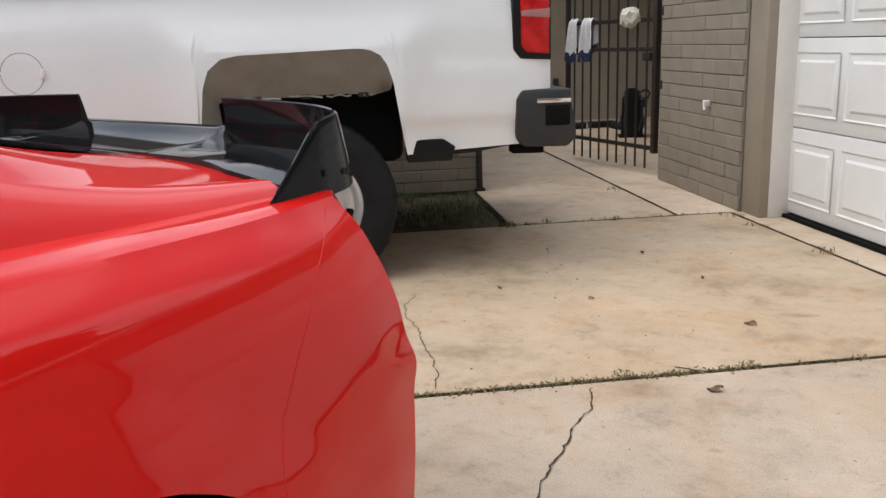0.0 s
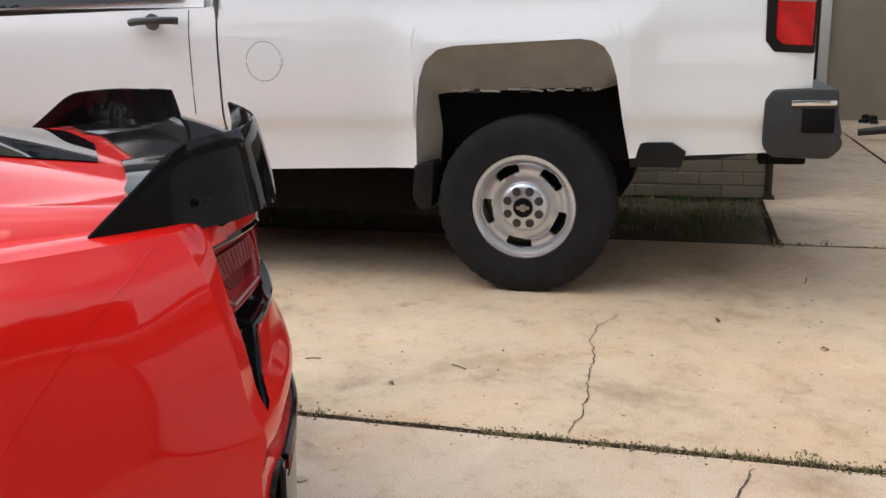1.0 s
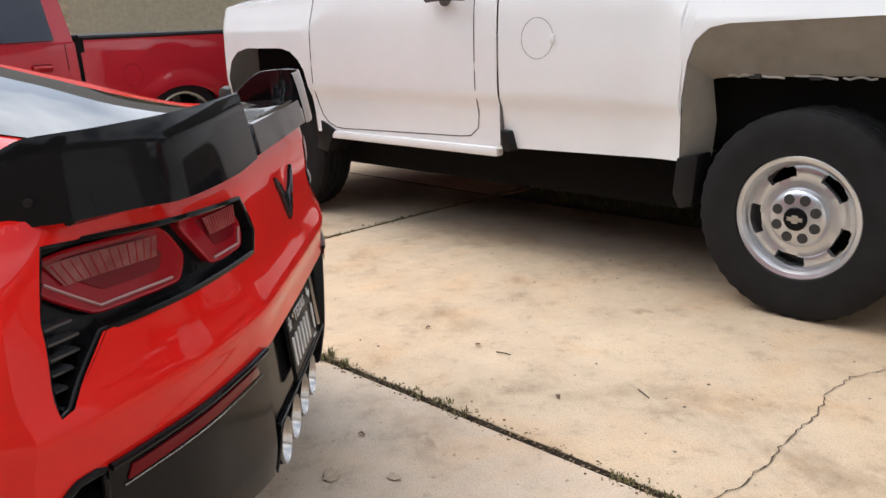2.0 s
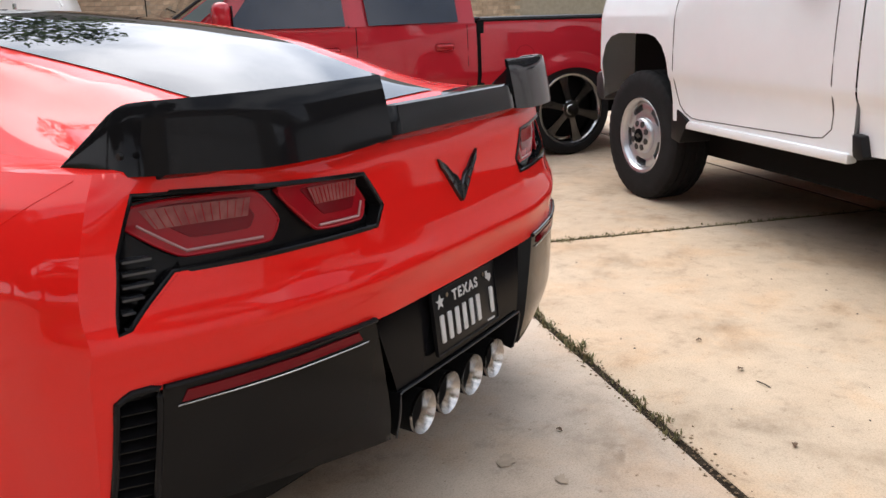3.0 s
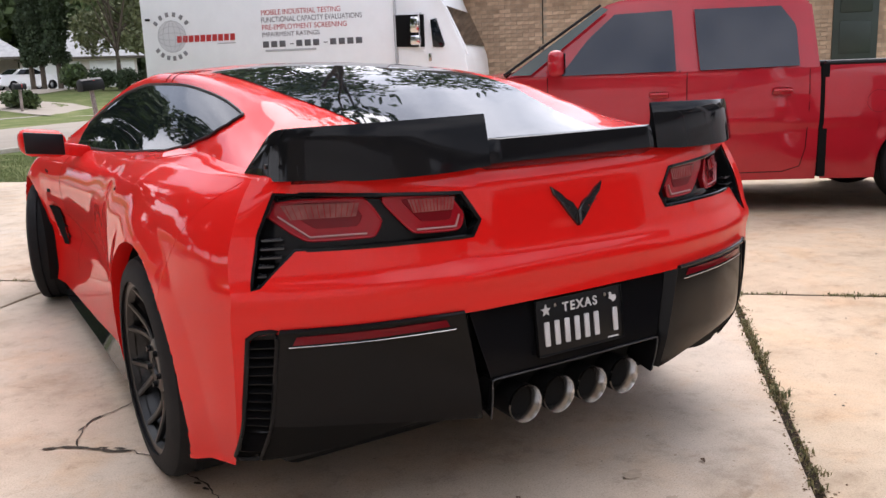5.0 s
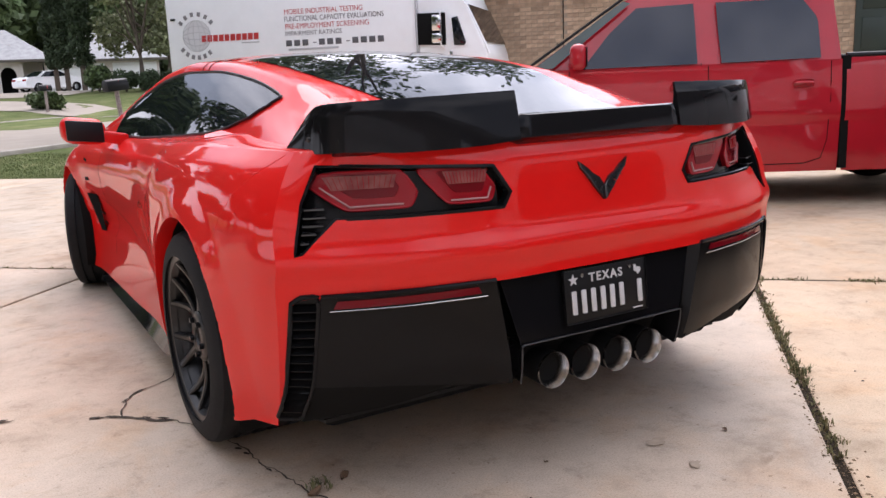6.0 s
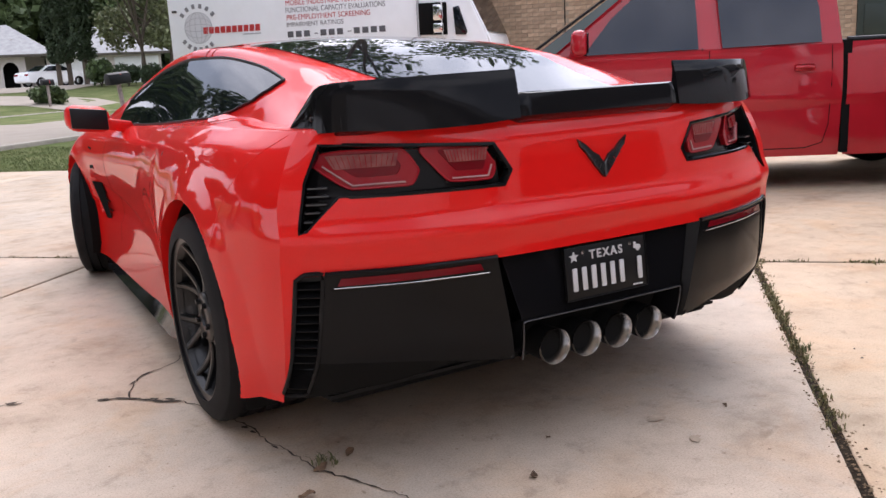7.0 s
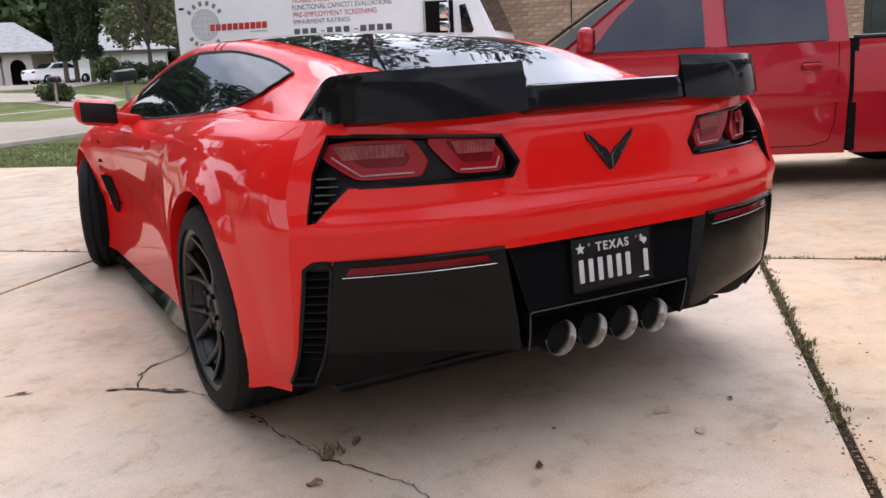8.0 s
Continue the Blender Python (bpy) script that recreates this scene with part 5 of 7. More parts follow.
    for s in (-.30, -.02, .22):
        part("clip", box((s, -.098, .938), (.05, .012, .022), .003), PLASTIC, t)
    part("wheel_house", box((0, -.62, .86), (1.0, .8, .56), .05), DARK, t)
    part("wheel_house", box((3.45, -.62, .80), (1.0, .8, .56), .05), DARK, t)
    part("chassis", box((1.95, -1.015, .52), (4.5, 1.3, .18), .03), DARK, t)
    part("exhaust", tube([(-.30, -.9, .50), (.5, -.85, .46), (2.5, -.8, .44)], .045), DARK, t)
    part("axle", rod((0, -.25, .41), (0, -1.8, .41), .07), DARK, t)
    part("axle", rod((3.42, -.25, .41), (3.42, -1.8, .41), .06), DARK, t)
    for s in (0.0, 3.43):
        wheel(t, (s - .025, -.122 if s == 0 else -.13, .409), .415, .265, .236, None, slotted_face, turn=0 if s == 0 else 4, material=SILVER, label="black tyre on a silver slotted wheel")
        wheel(t, (s - .025, -1.87, .415), .415, .265, .236, None, slotted_face, outward=-1, material=SILVER)
    # tail lamp and bumper
    poly = [(-1.03, 1.50), (-1.035, 1.13), (-1.07, 1.085), (-1.225, 1.075), (-1.225, 1.50)]
    lamp = part("tail_lamp_housing", prism(poly, -.12, .006, "xz", bevel=.008), SATIN, t, "black tail lamp surround")
    part("lens", prism([(-1.07, 1.50), (-1.075, 1.14), (-1.10, 1.115), (-1.215, 1.105), (-1.215, 1.50)], -.10, .014, "xz", bevel=.008), LAMPRED, lamp, "bright red ribbed lens")
    part("lens_band", prism([(-1.075, 1.285), (-1.072, 1.31), (-1.216, 1.32), (-1.216, 1.275)], -.08, .017, "xz", bevel=.002), RIB, lamp)
    b = part("rear_bumper", prism([(-1.075, .935), (-1.045, .89), (-1.045, .70), (-1.08, .652), (-1.31, .645), (-1.355, .69), (-1.355, .735), (-1.33, .745), (-1.33, .935)], -2.04, .014, "xz", bevel=.018), PLASTIC, t, "dark grey rear step bumper")
    part("step_pocket", box((-1.255, .012, .805), (.125, .018, .10), .006), DARK, b)
    part("trim_strip", box((-1.235, .016, .878), (.175, .012, .024), .005), CHROME, b, "bright chrome trim strip")
    part("hitch", box((-1.20, -.30, .63), (.10, .12, .09), .01), DARK, t)
    part("pintle", box((-1.12, -.12, .640), (.16, .10, .06), .01), DARK, t)


white_pickup()

# ---- dark red pickup ----
REDTRUCK = pose(6.88, .90, 0, 0, 0, 145)


def red_foot(s):
    for c in (0.0, 3.645):
        if abs(s - c) < .445:
            return .39 + math.sqrt(max(0.0, .445**2 - (s - c) ** 2)) * .80
    return .27


def red_skin(s, z):
    v = -.022 * ((z - .72) / .4) ** 2 - .016 / (1 + math.exp((z - .69) / .010))
    for c in (0.0, 3.645):
        d = math.hypot(s - c, (z - .39) * 1.1) - .44
        if d < .10:
            v += .022 * max(0.0, 1 - max(0.0, d) / .10)
    if s > 4.0:
        v -= .8 * ((s - 4.0) / .55) ** 2.4
    return v


BRIGHT = mat('bright_wheel', (.45, .45, .46), .2, metal=1.0)


def thick_spokes(wh, rim_r, w, o):
    """Chrome wheel with six broad flat spokes."""
    for i in range(6):
        a = 2 * math.pi * (i + .25) / 6
        bm = bmesh.new()
        rings = []
        for t, hw, h in ((0.0, .030, .43), (.35, .030, .42), (.7, .036, .42), (1.0, .052, .44)):
            r = .05 + (rim_r - .02 - .05) * t
            c = Vector((r * math.sin(a), o * h * w, r * math.cos(a)))
            td = Vector((math.cos(a), 0, -math.sin(a)))
            n = Vector((0, o, 0))
            rings.append([bm.verts.new(c + td * hw - n * .03), bm.verts.new(c + td * hw * .9), bm.verts.new(c - td * hw * .9), bm.verts.new(c - td * hw - n * .03)])
        for p, q in zip(rings, rings[1:]):
            for k in range(4):
                bm.faces.new((p[k], p[(k + 1) % 4], q[(k + 1) % 4], q[k]))
        part("spoke", bm, BRIGHT, wh, angle=30)
    part("hub", rod((0, o * .30 * w, 0), (0, o * .46 * w, 0), .085, .075, 24), CHROME, wh)
    part("center_cap", rod((0, o * .46 * w, 0), (0, o * .50 * w, 0), .045, .04, 20), CHROME, wh)


def red_pickup():
    t = thing("pickup_truck", "dark red lowered crew-cab pickup on chrome wheels", "pickup truck", REDTRUCK)
    arch = [c + .445 * k for c in (0.0, 3.645) for k in (-1.0, -.995, -.97, -.9, .9, .97, .995, 1.0)]

    def cols(a, b, n):
        return sorted({round(float(x), 4) for x in [*np.linspace(a, b, n), *[q for q in arch if a < q < b]]})

    cc = cols(-1.12, .850, 50)
    part("bed_side", curtain(cc, red_foot, lambda s: 1.145, red_skin, 24)[0], MAROON, t, "glossy dark red bed side")
    part("bed_side", curtain(cc, red_foot, lambda s: 1.145, lambda s, z: -1.96 - red_skin(s, z), 8)[0], MAROON, t)
    cb = cols(.885, 4.55, 90)
    topz = lambda s: float(np.interp(s, [.885, 3.15, 3.4, 4.2, 4.55], [1.13, 1.13, 1.12, 1.06, .95]))
    part("cab_side", curtain(cb, red_foot, topz, red_skin, 24)[0], MAROON, t, "glossy dark red doors and fender")
    part("cab_side", curtain(cb, red_foot, topz, lambda s, z: -1.96 - red_skin(s, z), 8)[0], MAROON, t)
    part("bed_cap", tube([(-1.12, -.04, 1.155), (.850, -.04, 1.155)], .022, 8), SATIN, t, "black bed rail cap")
    part("bed_cap", tube([(-1.12, -1.92, 1.155), (.815, -1.92, 1.155)], .022, 8), SATIN, t)
    part("bed_floor", box((-.1, -.98, .75), (2.0, 1.8, .05)), SATIN, t)
    part("tailgate", box((-1.10, -.98, .86), (.05, 1.8, .56), .015), MAROON, t)
    part("bed_front", box((.80, -.98, .86), (.05, 1.84, .56), .01), MAROON, t)
    part("cab_gap", box((.85, -.06, .72), (.06, .09, .86)), DARK, t)
    # greenhouse with pillars
    bm = bmesh.new()
    prof = [(.885, 1.13, -.02), (.93, 1.62, -.15), (1.10, 1.69, -.21), (2.35, 1.70, -.21), (2.50, 1.66, -.19), (3.28, 1.13, -.05)]
    va = [bm.verts.new((s, v, z)) for s, z, v in prof]
    vb = [bm.verts.new((s, -1.96 - v, z)) for s, z, v in prof]
    bm.faces.new(va), bm.faces.new(vb[::-1])
    for i in range(len(prof) - 1):
        bm.faces.new((va[i], vb[i], vb[i + 1], va[i + 1]))
    bmesh.ops.bevel(bm, geom=list(bm.edges), offset=.02, segments=2, affect="EDGES")
    part("cab", bm, MAROON, t, "dark red cab with pillars")
    glass = lambda p: (p[0], -.02 - (p[1] - 1.13) * .265 + .012, p[1])
    part("side_window", ruled([(1.045, 1.145), (1.06, 1.45), (1.17, 1.60)], [(1.79, 1.135), (1.81, 1.40), (1.82, 1.60)], 10, 8, glass), SKYGLASS, t, "dark tinted rear door window")
    part("side_window", ruled([(1.97, 1.135), (1.98, 1.4), (1.99, 1.60)], [(2.86, 1.13), (2.64, 1.40), (2.43, 1.585)], 10, 8, glass), SKYGLASS, t, "dark tinted front door window")
    part("windscreen", ruled([(2.54, -.25, 1.655), (3.28, -.10, 1.16)], [(2.54, -1.71, 1.655), (3.28, -1.86, 1.16)], 8, 8, lambda p: (p[0] + .015, p[1], p[2] + .02)), TINT, t)
    part("windscreen_edge", ruled([(3.25, 1.145), (2.53, 1.645)], [(3.09, 1.145), (2.475, 1.625)], 12, 4, lambda p: (lambda q: (q[0], q[1] + .008, q[2]))(glass(p))), mat("pale_green_glass", (.06, .085, .075), .05, spec=.6), t, "pale green edge of the windscreen")
    part("screen_trim", tube([(2.53, -.205, 1.665), (3.30, -.065, 1.15)], .012, 6), SATIN, t)
    part("hood", ruled([(3.2, -.05, 1.13), (4.2, -.10, 1.06), (4.5, -.3, .96)], [(3.2, -1.91, 1.13), (4.2, -1.86, 1.06), (4.5, -1.66, .96)], 16, 10, lambda p: (p[0], p[1], p[2] + .05 * math.sin(math.pi * min(1, max(0, (-p[1] - .05) / 1.86))))), MAROON, t)
    part("grille", box((4.5, -.98, .74), (.1, 1.5, .36), .02), SATIN, t)
    part("front_bumper", box((4.53, -.98, .44), (.14, 1.7, .26), .05), MAROON, t)
    part("rear_bumper", box((-1.19, -.98, .48), (.12, 1.85, .24), .04), MAROON, t)

    def line(pts, r=.004, name="seam"):
        part(name, tube([(s, red_skin(s, z) - .001, z) for s, z in resample([np.array(p) for p in pts], 24)], r, 5), DARK, t)

    line([(1.885, 1.12), (1.89, .60), (1.90, .33)])
    line([(.965, 1.12), (.965, .8), (.975, .45), (1.03, .335), (1.95, .325), (2.90, .325), (2.95, .5), (2.96, 1.12)])
    line([(1.94, 1.14), (1.94, 1.12)])
    line([(.45 + .085 * math.sin(a), .86 + .085 * math.cos(a)) for a in np.linspace(0, 2 * math.pi, 30)], .0018, "fuel_door_seam")
    for s in (1.17, 2.10):
        part("handle_cup", box((s, .0, .955), (.15, .012, .06), .02), MAROON, t)
        part("door_handle", tube([(s - .065, .012, .962), (s, .028, .965), (s + .065, .012, .962)], .012, 8), MAROON, t, "body-coloured door handle")
    bm = box((2.90, .14, 1.225), (.125, .20, .20), .05, seg=3)
    mr = part("door_mirror", bm, MAROON, t, "dark red door mirror")
    part("mirror_base", box((2.88, .03, 1.16), (.09, .14, .05), .015), SATIN, mr)
    part("mirror_glass", box((2.834, .14, 1.225), (.008, .16, .15), .003), TINT, mr)
    part("chassis", box((1.7, -.98, .42), (5.2, 1.5, .2), .03), DARK, t)
    for c in (0.0, 3.645):
        part("wheel_house", box((c, -.62, .56), (.92, .9, .5), .05), DARK, t)
        wheel(t, (c, -.145, .39), .39, .27, .30, None, thick_spokes, material=BRIGHT, lugs=False, label="chrome wheel with low tyre")
        wheel(t, (c, -1.815, .39), .39, .27, .30, None, thick_spokes, material=BRIGHT, lugs=False, outward=-1)
    part("tail_lamp", prism([(-1.13, .72), (-1.13, 1.06), (-1.03, 1.06), (-1.03, .72)], -.08, .004, "xz", bevel=.008), LENS, t)


red_pickup()

# ---- white step van ----
VANWHITE = mat("white_van_paint", (.84, .86, .88), .4, coat=.4, var=.03, scale=2)
INK = mat("dark_grey_lettering", (.10, .10, .11), .5)
REDINK = mat("red_lettering", (.45, .03, .03), .5)
MIDINK = mat("grey_print", (.20, .20, .21), .5)
PALEINK = mat("faint_grey_print", (.60, .61, .63), .5)
GREYINK = mat("pale_grey_lettering", (.42, .43, .45), .5)


def step_van():
    VAN = DRIVE @ pose(12.0, 0, 0)
    t = thing("step_van", "white boxy delivery van with red and grey lettering", "van", VAN)
    part("box_body", box((1.1, 8.11, 1.86), (2.2, 4.66, 2.68), .04), VANWHITE, t, "white box body")
    bm = bmesh.new()
    prof = [(5.78, .62), (5.78, 3.02), (5.25, 3.02), (4.95, 2.22), (4.66, 1.60), (4.62, 1.45), (4.60, 1.20), (4.58, .62)]
    prism(prof, .02, 2.18, "yz", bm=bm, bevel=.03)
    part("cab", bm, VANWHITE, t, "white sloping van cab")
    part("corner_post", box((.0, 5.80, 1.9), (.05, .03, 2.5), .008), GREYINK, t)
    win = lambda poly, name, m_, lab="": part(name, prism(poly, -.012, .03, "yz", bevel=.004), m_, t, lab)
    # matt black sheet stands for the shaded cab inside the open window
    win([(5.82, 1.65), (5.82, 2.16), (5.31, 2.15), (5.31, 1.63)], "door_window", DARK, "open sliding door window, its dark inside drawn as a black sheet")
    win([(5.20, 2.06), (5.10, 2.08), (4.97, 1.66), (5.0, 1.61), (5.17, 1.62)], "quarter_window", TINT)
    part("windscreen", prism([(4.985, 2.25), (4.70, 1.66), (4.655, 1.655), (4.93, 2.27)], .10, 2.1, "yz"), TINT, t, "sloping windscreen")
    part("screen_frame", tube([(.06, 4.96, 2.27), (.06, 4.655, 1.62), (.06, 4.60, 1.47)], .025, 6), VANWHITE, t)
    mm = part("mirror", box((-.16, 5.42, 1.98), (.10, .16, .26), .03), CHROME, t, "tall square van mirror")
    part("mirror_lower", box((-.16, 5.42, 1.74), (.10, .17, .16), .03), CHROME, mm)
    part("mirror_arm", tube([(.02, 5.36, 2.18), (-.14, 5.36, 2.16), (-.14, 5.36, 1.62), (.02, 5.34, 1.58)], .012, 6), VANWHITE, mm)
    part("door_handle", box((-.02, 5.22, 1.46), (.03, .05, .13), .01), STEEL, t)
    part("marker_lamp", box((-.01, 10.30, 2.30), (.03, .09, .04), .008), SATIN, t)
    for v in (5.0, 9.2):
        bm = lathe([(.2, -.12), (.38, -.12), (.40, -.08), (.40, .08), (.38, .12), (.2, .12)], 32)
        part("wheel", bm, RUBBER, t, m=pose(.2, v, .40))
    part("skirt", box((1.1, 7.3, .5), (2.0, 6.0, .2), .03), SATIN, t)
    # lettering on the flank, facing the driveway
    def words(body, v_left, z, height, width, material):
        me = text_mesh(body, height / .70, "LEFT")
        xs = [q.co.x for q in me.vertices]
        k = width / (max(xs) - min(xs))
        me.transform(Matrix.Diagonal((k, 1, 1, 1)))
        part("lettering", me, material, t, m=pose(-.004, v_left, z, 90, 0, -90))
    words("FUNCTIONAL CAPACITY EVALUATIONS", 8.17, 2.155, .085, 1.80, INK)
    words("PRE-EMPLOYMENT SCREENING", 8.16, 2.03, .085, 1.52, REDINK)
    words("IMPAIRMENT RATINGS", 8.17, 1.915, .075, 1.04, INK)

    def bar(v0, v1, z0, z1, material, name="lettering_bar"):
        part(name, box((-.004, (v0 + v1) / 2, (z0 + z1) / 2), (.008, abs(v1 - v0), z1 - z0), .002), material, t)

    words("MOBILE INDUSTRIAL TESTING", 8.16, 2.275, .085, 1.42, REDINK)
    for k in range(12):
        if k in (3, 7):
            bar(8.12 - .152 * k, 8.05 - .152 * k, 1.775, 1.79, INK)
        else:
            bar(8.16 - .152 * k, 8.052 - .152 * k, 1.738, 1.84, INK)
    bar(8.12, 7.2, 1.665, 1.70, GREYINK)
    gc = (9.86, 2.0)
    # plain emblem: a ringed globe, a red bar and two arcs of short bars
    for k in range(10):
        v = 9.77 - .112 * k
        h = .112
        part("emblem_bar", prism([(v, 1.89), (v - .088, 1.889), (v - .098, 1.889 + h), (v - .010, 1.89 + h)], -.008, .0, "yz"), REDINK, t)
    part("emblem_disc", prism([(gc[0] + .27 * math.cos(a), gc[1] + .27 * math.sin(a)) for a in np.linspace(0, 2 * math.pi, 32, endpoint=False)], -.003, .0, "yz"), PALEINK, t)
    bar(9.0, 8.66, 1.835, 1.855, GREYINK)
    for rx, ry in ((.27, .27), (.17, .27), (.06, .27), (.27, .17), (.27, .06)):
        part("emblem_ring", tube([(-.003, gc[0] + rx * math.cos(a), gc[1] + ry * math.sin(a)) for a in np.linspace(0, 2 * math.pi, 28, endpoint=False)], .006, 5, closed=True), GREYINK, t)
    for k in range(6):
        a = radians(38 + 21 * k)
        m = Matrix.Translation((-.004, gc[0] + .375 * math.cos(a), gc[1] + .375 * math.sin(a))) @ Matrix.Rotation(a - math.pi / 2, 4, "X")
        part("emblem_mark", box((0, 0, 0), (.008, .062, .078), .002), MIDINK, t, m=m)
        a = radians(-38 - 18 * k)
        m = Matrix.Translation((-.004, gc[0] + .375 * math.cos(a), gc[1] + .375 * math.sin(a))) @ Matrix.Rotation(a + math.pi / 2, 4, "X")
        part("emblem_mark", box((0, 0, 0), (.008, .062, .078), .002), MIDINK, t, m=m)


step_van()

# ---- neighbour's brick wall ----


TANMORTAR = mat("tan_mortar", (.36, .30, .225), .95, var=.12, scale=12, bump=.4, bump_scale=60)
NB = 14.6
nw = part("wall_neighbour", box((NB + .15, -2.0, 1.5), (.3, 16, 3.0)), TANMORTAR, m=DRIVE, smooth=False)
tagged(nw, "mottled tan brick side wall of the neighbouring house", "wall", kind="structure")
nj = part("expansion_joint", box((NB - .008, 3.62, 1.5), (.014, .018, 3.0)), DARK, m=DRIVE, smooth=False)
tagged(nj, "dark vertical control joint in the brick wall", "joint", kind="structure")
GREENPAINT = mat("dark_green_paint", (.018, .030, .022), .5, var=.1, scale=4)
nd = thing("shutter", "dark green panelled shutter on the brick wall", "shutter", DRIVE)
part("frame", box((NB - .02, -1.85, 1.55), (.05, .74, 2.3), .01), GREENPAINT, nd)
for z in (.85, 1.55, 2.25):
    part("panel", box((NB - .05, -1.85, z), (.02, .52, .55), .012), GREENPAINT, nd)
nr = part("roof_neighbour", prism([(NB - .5, 2.9), (NB - .5, 3.0), (NB + 5, 5.2), (NB + 5, 5.1)], -10, 6.5, "xz"), ROOFDARK, m=DRIVE, smooth=False)
tagged(nr, "brown shingle roof of the neighbouring house", "roof", kind="structure")

# ---- foliage ----
BARK = mat("grey_brown_bark", (.09, .07, .052), .95, var=.3, scale=8, bump=.6, bump_scale=30)
LEAF = mat("mid_green_leaves", (.045, .075, .022), .7, var=.35, scale=1.2, island=True, color2=(.075, .105, .032))
LEAFPALE = mat("pale_green_leaves", (.115, .14, .06), .7, var=.35, scale=2, island=True, color2=(.19, .20, .10))
LEAFDARK = mat("dark_cypress_leaves", (.022, .040, .016), .8, var=.35, scale=2, island=True, color2=(.04, .062, .024))
GRASS = mat("green_grass_blades", (.075, .12, .03), .8, var=.35, scale=2, island=True, color2=(.16, .17, .06))
DRYGRASS = mat("dry_weed_blades", (.24, .20, .10), .9, var=.35, scale=3, island=True, color2=(.15, .15, .06))


def leaf_cloud(blobs, count, size, seed, flat=.6):
    """Many small leaf blades in uneven clumps. blobs: (centre, radii)."""
    rng = np.random.default_rng(seed)
    weights = np.array([b[1][0] * b[1][1] * b[1][2] for b in blobs]) ** .7
    pick = rng.choice(len(blobs), count, p=weights / weights.sum())
    d = rng.normal(size=(count, 3))
    d /= np.linalg.norm(d, axis=1)[:, None]
    rad = rng.uniform(.45, 1.0, count) ** .6 * rng.uniform(.8, 1.12, count)
    c = np.array([b[0] for b in blobs], float)[pick] + d * rad[:, None] * np.array([b[1] for b in blobs], float)[pick]
    a = rng.normal(size=(count, 3))
    a /= np.linalg.norm(a, axis=1)[:, None]
    b = np.cross(a, rng.normal(size=(count, 3)))
    b /= np.linalg.norm(b, axis=1)[:, None]
    s = size * rng.uniform(.5, 1.3, count)[:, None]
    v = np.stack([c - a * s, c + b * s * flat, c + a * s, c - b * s * flat], 1).reshape(-1, 3)
    me = bpy.data.meshes.new("leaves")
    me.from_pydata(v.tolist(), [], [(4 * i, 4 * i + 1, 4 * i + 2, 4 * i + 3) for i in range(count)])
    return me


def tree(x, y, z, height, spread, seed, name="tree", label="leafy green tree with a branching trunk", leaves=5000, size=.22, material=None, bare=.35, thin=1.0):
    t = thing(name, label, "tree", pose(x, y, z))
    rng = random.Random(seed)
    r0 = height * .026 * thin
    trunk = [(0, 0, -.1), (rng.uniform(-.1, .1), rng.uniform(-.1, .1), height * bare * .5), (rng.uniform(-.3, .3), rng.uniform(-.3, .3), height * bare), (rng.uniform(-.4, .4), rng.uniform(-.4, .4), height * .75)]
    bm = bmesh.new()
    for i in range(3):
        rod(trunk[i], trunk[i + 1], r0 * (1 - .25 * i), r0 * (.75 - .25 * i), 10, bm)
    blobs = []
    for i in range(11):
        a = i * 2.4 + rng.uniform(-.4, .4)
        h = height * rng.uniform(bare + .12, .97)
        k = spread * rng.uniform(.35, .85) * math.sqrt(max(.15, 1 - ((h / height - .6) / .55) ** 2))
        tip = Vector((k * math.cos(a), k * math.sin(a), h))
        base = Vector(trunk[2]).lerp(Vector(trunk[3]), rng.uniform(0, .8))
        mid = base.lerp(tip, .5) + Vector((0, 0, rng.uniform(-.2, .4)))
        rod(base, mid, r0 * .32, r0 * .2, 6, bm), rod(mid, tip, r0 * .2, r0 * .06, 6, bm)
        blobs.append((tip[:], (spread * rng.uniform(.22, .42), spread * rng.uniform(.22, .42), spread * rng.uniform(.16, .32))))
    blobs.append(((0, 0, height * .8), (spread * .4, spread * .4, height * .16)))
    part("trunk", bm, BARK, t)
    crown = part("crown", leaf_cloud(blobs, leaves, size, seed), material or LEAF, t, "uneven green leaf crown")
    return t


def cypress(x, y, z, height, width, seed):
    t = thing("cypress", "tall narrow dark green cypress with a bare trunk", "tree", pose(x, y, z))
    part("trunk", rod((0, 0, -.1), (0, 0, height * .7), .17, .08, 10), BARK, t)
    rng = random.Random(seed)
    blobs = []
    for i in range(16):
        f = i / 15
        w = width * (.42 + .58 * math.sin(math.pi * min(1, .25 + f * .75)) ** .7) * .5
        blobs.append(((rng.uniform(-.15, .15), rng.uniform(-.15, .15), 1.9 + (height - 2.2) * f), (w, w, .55)))
    part("crown", leaf_cloud(blobs, 15000, .105, seed), LEAFDARK, t)


def shrub(x, y, z, r, h, seed, name="shrub", label="round green garden shrub", material=None, leaves=1500, size=.09):
    t = thing(name, label, "shrub", pose(x, y, z))
    bm = bmesh.new()
    for i in range(5):
        rod((0, 0, -.05), (r * .5 * math.cos(i * 1.3), r * .5 * math.sin(i * 1.3), h * .6), .025, .01, 6, bm)
    part("stems", bm, BARK, t)
    rng = random.Random(seed)
    blobs = [((rng.uniform(-.5, .5) * r, rng.uniform(-.5, .5) * r, h * rng.uniform(.3, .7)), (r * .6, r * .6, h * .38)) for _ in range(7)]
    part("leaves", leaf_cloud(blobs, leaves, size, seed), material or LEAF, t)


